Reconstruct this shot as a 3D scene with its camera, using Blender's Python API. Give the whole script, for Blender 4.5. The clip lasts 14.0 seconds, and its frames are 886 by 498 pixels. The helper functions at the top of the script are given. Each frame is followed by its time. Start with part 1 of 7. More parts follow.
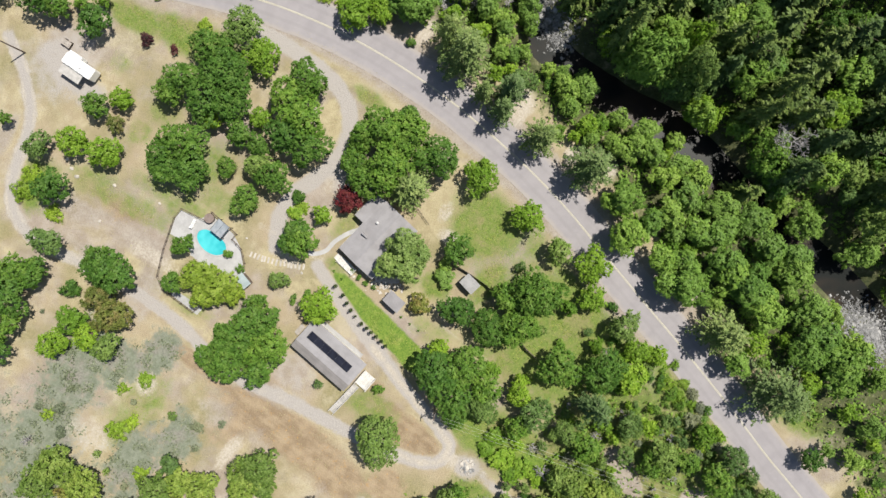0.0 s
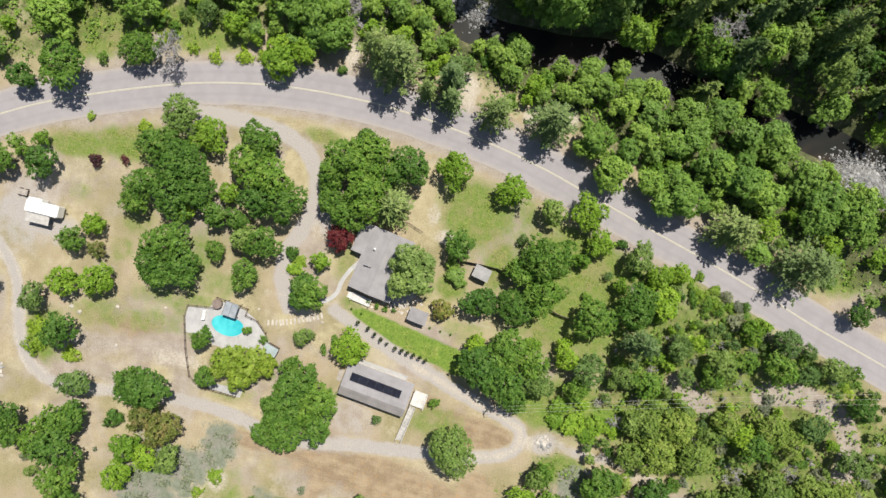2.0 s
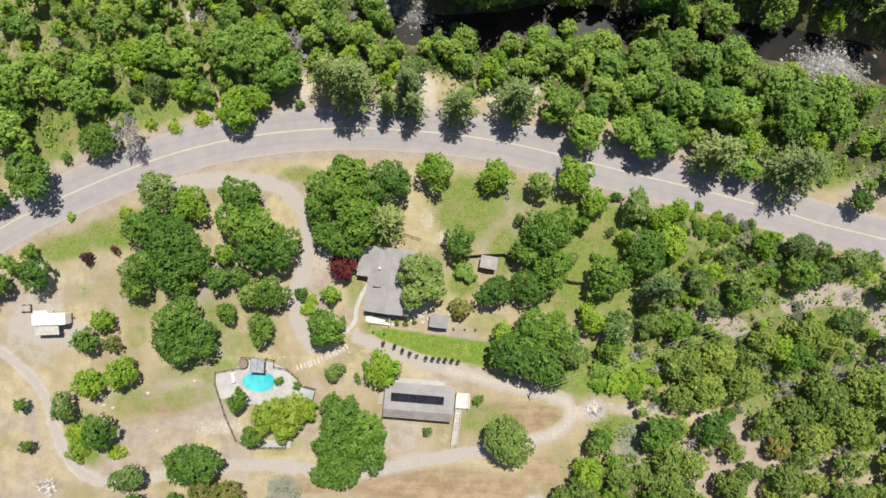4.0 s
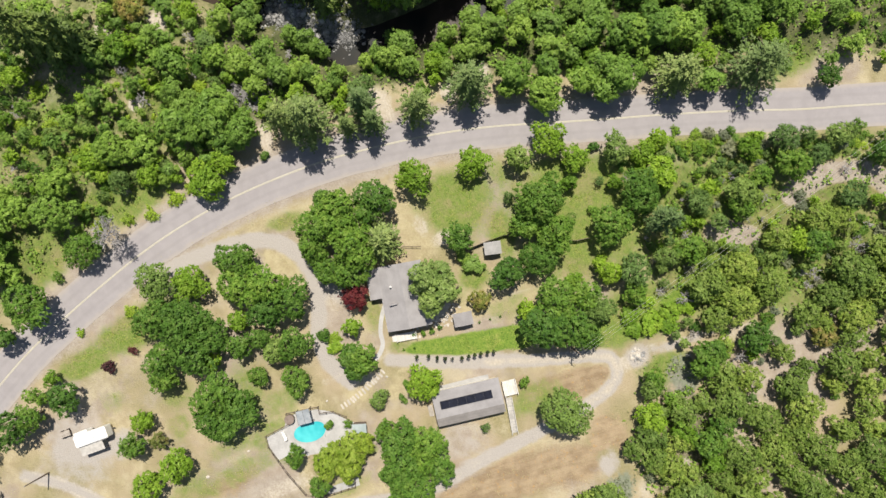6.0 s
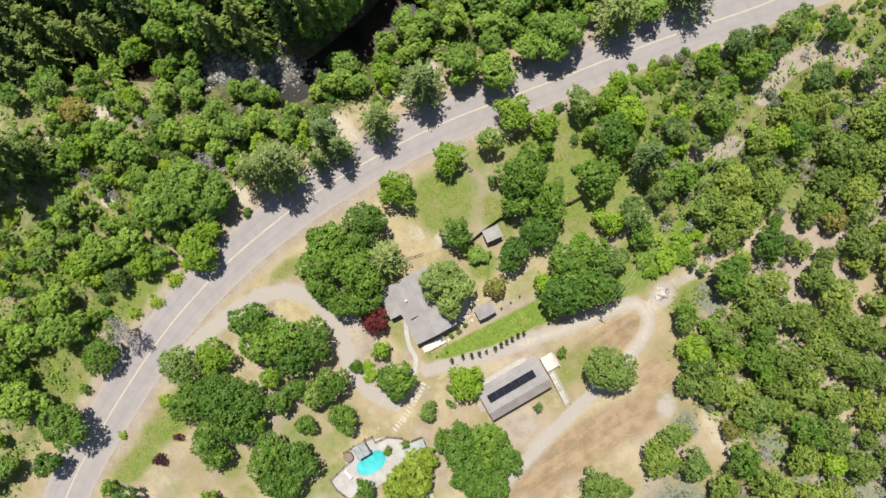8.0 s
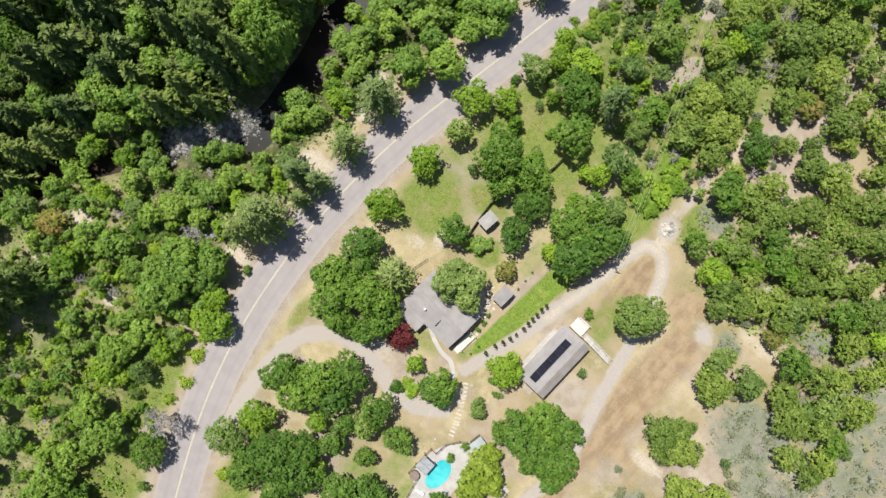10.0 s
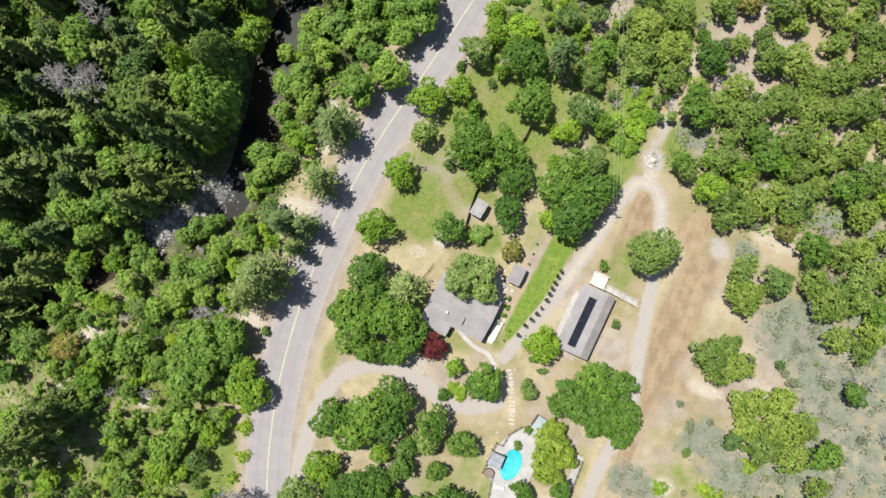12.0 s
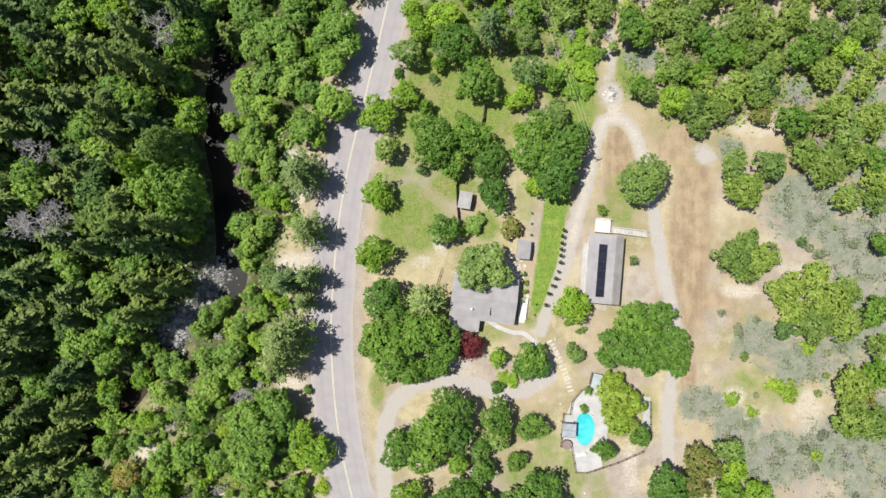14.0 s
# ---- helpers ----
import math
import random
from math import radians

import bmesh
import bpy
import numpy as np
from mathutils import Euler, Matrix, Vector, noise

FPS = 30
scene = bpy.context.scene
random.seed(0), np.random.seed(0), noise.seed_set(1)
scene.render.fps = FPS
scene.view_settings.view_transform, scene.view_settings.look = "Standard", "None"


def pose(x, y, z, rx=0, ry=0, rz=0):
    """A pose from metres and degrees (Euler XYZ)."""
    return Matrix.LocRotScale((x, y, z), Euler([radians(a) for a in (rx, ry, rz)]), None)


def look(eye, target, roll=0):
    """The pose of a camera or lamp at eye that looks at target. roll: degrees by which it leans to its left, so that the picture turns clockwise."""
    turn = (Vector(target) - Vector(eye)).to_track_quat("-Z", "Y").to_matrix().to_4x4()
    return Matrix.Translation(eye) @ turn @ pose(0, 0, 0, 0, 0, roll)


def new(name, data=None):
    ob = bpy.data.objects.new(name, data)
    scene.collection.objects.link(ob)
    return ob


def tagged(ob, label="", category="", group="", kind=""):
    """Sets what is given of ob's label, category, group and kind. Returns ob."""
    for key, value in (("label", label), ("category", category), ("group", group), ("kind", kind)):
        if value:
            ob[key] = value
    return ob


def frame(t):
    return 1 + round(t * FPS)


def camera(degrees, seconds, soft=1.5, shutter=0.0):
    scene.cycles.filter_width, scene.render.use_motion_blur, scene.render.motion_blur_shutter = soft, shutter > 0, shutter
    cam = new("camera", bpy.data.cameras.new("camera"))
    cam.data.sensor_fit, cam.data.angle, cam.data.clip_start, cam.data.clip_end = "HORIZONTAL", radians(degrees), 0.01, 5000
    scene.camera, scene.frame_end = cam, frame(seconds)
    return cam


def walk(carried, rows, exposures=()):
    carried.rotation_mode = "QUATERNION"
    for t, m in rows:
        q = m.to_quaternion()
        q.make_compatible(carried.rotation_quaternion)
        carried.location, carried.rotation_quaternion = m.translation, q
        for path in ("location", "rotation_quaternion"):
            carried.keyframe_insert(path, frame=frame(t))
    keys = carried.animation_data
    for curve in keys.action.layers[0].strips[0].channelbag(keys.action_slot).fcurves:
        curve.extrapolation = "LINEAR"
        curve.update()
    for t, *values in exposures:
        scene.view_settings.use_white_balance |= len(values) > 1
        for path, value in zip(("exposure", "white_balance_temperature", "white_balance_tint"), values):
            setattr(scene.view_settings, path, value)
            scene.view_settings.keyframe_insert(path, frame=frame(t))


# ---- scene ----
cam = camera(72.1, 14.0, 1.5)
PATH = [
    (0.0, pose(1.19, 1.63, 118.16, 0.27, -0.07, 126.79)),
    (0.5, pose(1.16, 1.46, 118.51, 0.26, -0.07, 121.84)),
    (1.0, pose(1.13, 1.29, 118.80, 0.26, -0.08, 116.74)),
    (1.5, pose(1.10, 1.13, 119.02, 0.26, -0.09, 111.17)),
    (2.0, pose(1.07, 0.97, 119.19, 0.25, -0.10, 106.03)),
    (2.5, pose(1.03, 0.83, 119.32, 0.25, -0.11, 101.65)),
    (3.0, pose(0.99, 0.68, 119.42, 0.25, -0.11, 98.11)),
    (5.5, pose(0.68, -0.01, 119.54, 0.23, -0.15, 76.93)),
    (6.0, pose(0.59, -0.14, 119.53, 0.23, -0.16, 72.46)),
    (6.5, pose(0.50, -0.26, 119.52, 0.23, -0.17, 67.98)),
    (7.0, pose(0.39, -0.38, 119.52, 0.22, -0.18, 63.62)),
    (7.5, pose(0.27, -0.50, 119.51, 0.22, -0.19, 59.48)),
    (8.0, pose(0.14, -0.60, 119.51, 0.22, -0.19, 55.44)),
    (10.5, pose(-0.64, -0.94, 119.58, 0.20, -0.23, 34.16)),
    (11.0, pose(-0.82, -0.95, 119.60, 0.20, -0.24, 29.43)),
    (11.5, pose(-1.00, -0.93, 119.63, 0.19, -0.25, 24.84)),
    (12.0, pose(-1.19, -0.89, 119.65, 0.19, -0.26, 20.48)),
    (12.5, pose(-1.37, -0.81, 119.66, 0.19, -0.27, 15.60)),
    (13.0, pose(-1.56, -0.70, 119.67, 0.19, -0.27, 10.71)),
    (13.5, pose(-1.74, -0.54, 119.66, 0.18, -0.28, 5.31)),
    (14.0, pose(-1.92, -0.34, 119.62, 0.18, -0.29, 0.00)),
]
walk(cam, PATH, [(0.0, 0.20, 6450, 10), (3.0, 0.23, 6600, 10), (6.5, 0.26, 6780, 10), (8.0, 0.28, 6780, 10), (11.0, 0.34, 6520, 10), (14.0, 0.39, 6380, 10)])

# ---- daylight: high sun, clear sky ----
SUN_ELEVATION, SUN_FROM = 65.0, 161.0    # degrees; the side that the light comes from, counted from +x
world = bpy.data.worlds.new("sky")
scene.world = world
world.use_nodes = True
wn = world.node_tree
sky = wn.nodes.new("ShaderNodeTexSky")
sky.sky_type, sky.sun_disc = "NISHITA", False
sky.sun_elevation, sky.sun_rotation = radians(SUN_ELEVATION), radians(90 - SUN_FROM)
wn.links.new(sky.outputs[0], wn.nodes["Background"].inputs[0])
wn.nodes["Background"].inputs[1].default_value = 0.07
lamp = bpy.data.lights.new("sun", "SUN")
lamp.energy, lamp.angle, lamp.color = 5.0, radians(0.55), (1.0, 0.955, 0.87)
sun = new("sun", lamp)
sun_way = Vector((math.cos(radians(SUN_FROM)) * math.cos(radians(SUN_ELEVATION)),
                  math.sin(radians(SUN_FROM)) * math.cos(radians(SUN_ELEVATION)), math.sin(radians(SUN_ELEVATION))))
sun.matrix_world = look(sun_way * 300, (0, 0, 0))


# ---- materials ----
class Nodes:
    """A small writer of node materials."""

    def __init__(self, name):
        self.mat = bpy.data.materials.new(name)
        self.mat.use_nodes = True
        self.tree = self.mat.node_tree
        self.bsdf = self.tree.nodes["Principled BSDF"]
        self.out = self.tree.nodes["Material Output"]

    def node(self, kind):
        return self.tree.nodes.new(kind)

    def put(self, value, socket):
        if isinstance(value, bpy.types.NodeSocket):
            self.tree.links.new(value, socket)
        else:
            socket.default_value = value

    def place(self):
        return self.node("ShaderNodeNewGeometry").outputs["Position"]

    def noise(self, scale, detail=3.0, rough=0.55, where=None):
        n = self.node("ShaderNodeTexNoise")
        n.inputs["Scale"].default_value, n.inputs["Detail"].default_value, n.inputs["Roughness"].default_value = scale, detail, rough
        self.tree.links.new(where or self.place(), n.inputs["Vector"])
        return n.outputs["Fac"]

    def span(self, value, a, b, c=0.0, d=1.0):
        n = self.node("ShaderNodeMapRange")
        n.interpolation_type = "SMOOTHSTEP"
        for i, v in enumerate((value, a, b, c, d)):
            self.put(v, n.inputs[i])
        return n.outputs[0]

    def sum(self, a, b, how="ADD"):
        n = self.node("ShaderNodeMath")
        n.operation = how
        self.put(a, n.inputs[0])
        self.put(b, n.inputs[1])
        return n.outputs[0]

    def sum2(self, vector, off):
        n = self.node("ShaderNodeVectorMath")
        self.put(vector, n.inputs[0])
        n.inputs[1].default_value = (off, off * 0.7, 0.0)
        return n.outputs[0]

    def drawn_out(self):
        """Places squeezed along y, for streaks that run along the field."""
        n = self.node("ShaderNodeVectorMath")
        n.operation = "MULTIPLY"
        self.put(self.place(), n.inputs[0])
        n.inputs[1].default_value = (1.0, 0.13, 1.0)
        return n.outputs[0]

    def mix(self, fac, a, b, how="MIX"):
        n = self.node("ShaderNodeMix")
        n.data_type, n.blend_type = "RGBA", how
        self.put(fac, n.inputs["Factor"])
        for value, socket in ((a, n.inputs[6]), (b, n.inputs[7])):
            self.put((*value, 1.0) if isinstance(value, tuple) else value, socket)
        return n.outputs[2]

    def attribute(self, name):
        n = self.node("ShaderNodeAttribute")
        n.attribute_name = name
        return n.outputs["Fac"]

    def bump(self, height, strength, distance):
        n = self.node("ShaderNodeBump")
        n.inputs["Strength"].default_value, n.inputs["Distance"].default_value = strength, distance
        self.tree.links.new(height, n.inputs["Height"])
        self.tree.links.new(n.outputs[0], self.bsdf.inputs["Normal"])

    def finish(self, colour, rough=0.9, metal=0.0):
        self.put((*colour, 1.0) if isinstance(colour, tuple) else colour, self.bsdf.inputs["Base Color"])
        self.put(rough, self.bsdf.inputs["Roughness"])
        self.bsdf.inputs["Metallic"].default_value = metal
        return self.mat


def surface(name, a, b, scale, rough=0.85, metal=0.0, relief=0.3, depth=0.03, fine=9.0, own_tone=0.13):
    """A plain material: two tones mixed at two scales, with fine relief and a shade of its own per object."""
    m = Nodes(name)
    big, small = m.noise(scale, 4.0), m.noise(scale * fine, 3.0)
    fac = m.span(m.sum(m.sum(big, 0.65, "MULTIPLY"), m.sum(small, 0.35, "MULTIPLY")), 0.36, 0.64)
    c = m.mix(fac, a, b)
    own = m.node("ShaderNodeObjectInfo").outputs["Random"]
    c = m.mix(1.0, c, m.mix(own, (1 - own_tone,) * 3, (1 + own_tone, 1 + own_tone * 0.9, 1 + own_tone * 0.75)), "MULTIPLY")
    m.bump(small, relief, depth)
    return m.finish(c, rough, metal)


def foliage(name, dark, light, tip, shine=0.16, through_leaf=0.24, varied=0.25):
    """Leaves: every spray has a tone of its own, every plant another, and light comes through."""
    m = Nodes(name)
    spray = m.node("ShaderNodeNewGeometry").outputs["Random Per Island"]
    own = m.node("ShaderNodeObjectInfo").outputs["Random"]
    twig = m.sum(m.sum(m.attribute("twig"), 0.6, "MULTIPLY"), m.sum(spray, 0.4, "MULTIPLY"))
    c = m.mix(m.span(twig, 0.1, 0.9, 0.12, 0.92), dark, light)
    c = m.mix(m.sum(m.span(m.noise(0.75, 2.0), 0.42, 0.70), 0.8, "MULTIPLY"), c, tip)
    c = m.mix(1.0, c, m.mix(own, (1 - 1.3 * varied, 1 - varied, 1 - 0.8 * varied), (1 + 1.3 * varied, 1 + 0.85 * varied, 1 + 0.2 * varied)), "MULTIPLY")
    m.finish(c, 0.5)
    m.bsdf.inputs["Specular IOR Level"].default_value = shine
    t = m.node("ShaderNodeBsdfTranslucent")
    m.tree.links.new(c, t.inputs[0])
    x = m.node("ShaderNodeMixShader")
    x.inputs[0].default_value = through_leaf
    m.tree.links.new(m.bsdf.outputs[0], x.inputs[1])
    m.tree.links.new(t.outputs[0], x.inputs[2])
    m.tree.links.new(x.outputs[0], m.out.inputs[0])
    return m.mat


def land():
    """The ground: dry tan grass, green grass, gravel, leaf litter (its dark colour also shades gaps between slope
    trees), grey brush litter, pale bare soil and rusty dry weeds, each where it grows.
    """
    m = Nodes("dry_ground")
    fine, mid, big = m.noise(2.6, 5.0, 0.65), m.noise(0.42, 4.0, 0.6), m.noise(0.09, 3.0)
    tiny = m.noise(9.0, 3.0, 0.6)
    c = m.mix(m.span(mid, 0.3, 0.7), (0.332, 0.272, 0.162), (0.460, 0.395, 0.253))
    c = m.mix(m.span(big, 0.35, 0.68), c, (0.368, 0.298, 0.200))
    c = m.mix(m.sum(m.span(m.noise(0.055, 4.0, 0.6, m.sum2(m.place(), 40.0)), 0.45, 0.63), 0.72, "MULTIPLY"), c, m.mix(m.span(fine, 0.3, 0.7), (0.183, 0.170, 0.071), (0.292, 0.262, 0.127)))
    c = m.mix(m.sum(m.span(m.noise(0.042, 5.0, 0.65, m.sum2(m.place(), 91.0)), 0.46, 0.60), 0.85, "MULTIPLY"), c, m.mix(m.span(mid, 0.3, 0.7), (0.295, 0.243, 0.203), (0.385, 0.332, 0.287)))
    c = m.mix(m.sum(m.span(m.noise(0.075, 5.0, 0.7, m.sum2(m.place(), 133.0)), 0.54, 0.66), 0.65, "MULTIPLY"), c, m.mix(m.span(fine, 0.3, 0.7), (0.416, 0.360, 0.240), (0.495, 0.440, 0.310)))
    c = m.mix(m.sum(m.span(fine, 0.45, 0.8), 0.5, "MULTIPLY"), c, (0.287, 0.230, 0.127))

    def layer(c, name, tone, low=0.32, high=0.68, spread=0.55, grain=0.3):
        f = m.sum(m.sum(m.sum(mid, -0.5), spread, "MULTIPLY"), m.sum(m.sum(fine, -0.5), grain, "MULTIPLY"))
        return m.mix(m.span(m.sum(m.attribute(name), f), low, high), c, tone)

    straw = m.mix(m.span(m.sum(m.sum(mid, 0.6, "MULTIPLY"), m.sum(fine, 0.4, "MULTIPLY")), 0.35, 0.65), (0.342, 0.285, 0.165), (0.446, 0.385, 0.240))
    c = layer(c, "straw", straw)
    streak = m.noise(0.55, 5.0, 0.65, m.drawn_out())
    dry = m.mix(m.span(m.sum(m.sum(streak, 0.5, "MULTIPLY"), m.sum(mid, 0.5, "MULTIPLY")), 0.38, 0.62), (0.243, 0.176, 0.107), (0.361, 0.277, 0.177))
    dry = m.mix(m.sum(m.span(m.noise(1.3, 3.0, 0.6, m.sum2(m.place(), 23.0)), 0.60, 0.70), 0.6, "MULTIPLY"), dry, (0.416, 0.250, 0.094))
    c = layer(c, "rust", dry, spread=0.9, grain=0.4)
    grass = m.mix(m.span(fine, 0.25, 0.75), (0.094, 0.155, 0.025), (0.208, 0.265, 0.057))
    tuft = m.noise(0.85, 5.0, 0.7, m.sum2(m.place(), 57.0))
    grass = m.mix(m.span(tuft, 0.44, 0.62), grass, (0.203, 0.225, 0.066))
    grass = m.mix(m.sum(m.span(m.noise(0.17, 4.0, 0.6, m.sum2(m.place(), 71.0)), 0.49, 0.64), 0.55, "MULTIPLY"), grass, m.mix(m.span(fine, 0.3, 0.7), (0.223, 0.185, 0.085), (0.317, 0.270, 0.141)))
    c = layer(c, "green", grass, low=0.22, high=0.78, spread=0.8, grain=0.3)
    # dark forest floor; on the brushy slope it also paints shade between crowns
    c = layer(c, "litter_shade", m.mix(m.span(fine, 0.3, 0.7), (0.035, 0.050, 0.015), (0.099, 0.105, 0.040)), spread=0.7, grain=0.5)
    sage = m.mix(m.span(m.sum(m.sum(tuft, 0.6, "MULTIPLY"), m.sum(fine, 0.4, "MULTIPLY")), 0.36, 0.64), (0.148, 0.168, 0.112), (0.232, 0.248, 0.184))
    c = layer(c, "brush", m.mix(m.sum(m.span(m.noise(0.22, 4.0, 0.6, m.sum2(m.place(), 17.0)), 0.48, 0.66), 0.8, "MULTIPLY"), sage, m.mix(m.span(fine, 0.3, 0.7), (0.188, 0.172, 0.146), (0.297, 0.275, 0.235))), spread=1.2, grain=0.6)
    c = layer(c, "shoulder", m.mix(m.span(m.sum(m.sum(mid, 0.5, "MULTIPLY"), m.sum(fine, 0.5, "MULTIPLY")), 0.35, 0.65), (0.282, 0.235, 0.193), (0.381, 0.335, 0.278)), spread=0.5, grain=0.3)
    c = layer(c, "gravel", m.mix(m.span(tiny, 0.3, 0.7), (0.346, 0.315, 0.286), (0.418, 0.385, 0.350)), low=0.28, high=0.72, spread=0.6, grain=0.35)
    c = layer(c, "pale", m.mix(m.span(fine, 0.3, 0.7), (0.410, 0.358, 0.286), (0.518, 0.466, 0.390)), spread=0.5, grain=0.3)
    c = layer(c, "lawn", m.mix(m.span(m.sum(m.sum(tuft, 0.5, "MULTIPLY"), m.sum(fine, 0.5, "MULTIPLY")), 0.35, 0.66), (0.084, 0.165, 0.017), m.mix(m.span(m.noise(0.3, 3.0, 0.6, m.sum2(m.place(), 63.0)), 0.5, 0.68), (0.208, 0.290, 0.043), (0.307, 0.330, 0.080))), spread=0.45, grain=0.35)
    m.bump(m.sum(fine, m.sum(tiny, 0.4, "MULTIPLY")), 0.75, 0.22)
    return m.finish(c, 0.95)


def asphalt():
    """Old sun-bleached asphalt with tyre tracks, worn patches and dusty edges (the strip's own u runs across it)."""
    m = Nodes("bleached_asphalt")
    u = m.attribute("across")
    fine, mid, big = m.noise(14.0, 3.0), m.noise(0.5, 4.0), m.noise(0.07, 3.0)
    c = m.mix(m.span(mid, 0.3, 0.7), (0.278, 0.258, 0.262), (0.312, 0.29, 0.293))
    c = m.mix(m.sum(m.span(big, 0.4, 0.7), 0.4, "MULTIPLY"), c, (0.34, 0.315, 0.312))
    c = m.mix(m.sum(m.span(m.noise(2.2, 4.0, 0.7), 0.56, 0.7), 0.35, "MULTIPLY"), c, (0.235, 0.218, 0.222))
    off = m.sum(u, 0.5, "SUBTRACT")
    wheel = m.span(m.sum(m.sum(off, 25.0, "MULTIPLY"), 0.0, "COSINE"), 0.2, 1.0)
    c = m.mix(m.sum(wheel, 0.16, "MULTIPLY"), c, (0.2, 0.185, 0.185))
    away = m.sum(off, off, "MULTIPLY")
    c = m.mix(m.span(m.sum(away, m.sum(m.sum(mid, -0.5), 0.12, "MULTIPLY")), 0.145, 0.235), c, (0.345, 0.31, 0.285))
    m.bump(fine, 0.3, 0.01)
    return m.finish(c, 0.88)


def still_water():
    m = Nodes("creek_water")
    wave = m.noise(1.6, 3.0)
    m.bump(wave, 0.015, 0.02)
    m.bsdf.inputs["Specular IOR Level"].default_value = 0.06
    c = m.mix(m.span(m.noise(0.12, 2.0), 0.4, 0.66), (0.012, 0.014, 0.013), (0.045, 0.032, 0.023))
    return m.finish(c, 0.35)


def pool_water():
    m = Nodes("pool_water")
    ripple = m.noise(2.4, 2.0)
    m.bump(ripple, 0.1, 0.04)
    c = m.mix(m.span(m.noise(0.35, 2.0), 0.3, 0.7), (0.03, 0.40, 0.445), (0.09, 0.55, 0.58))
    return m.finish(c, 0.06)


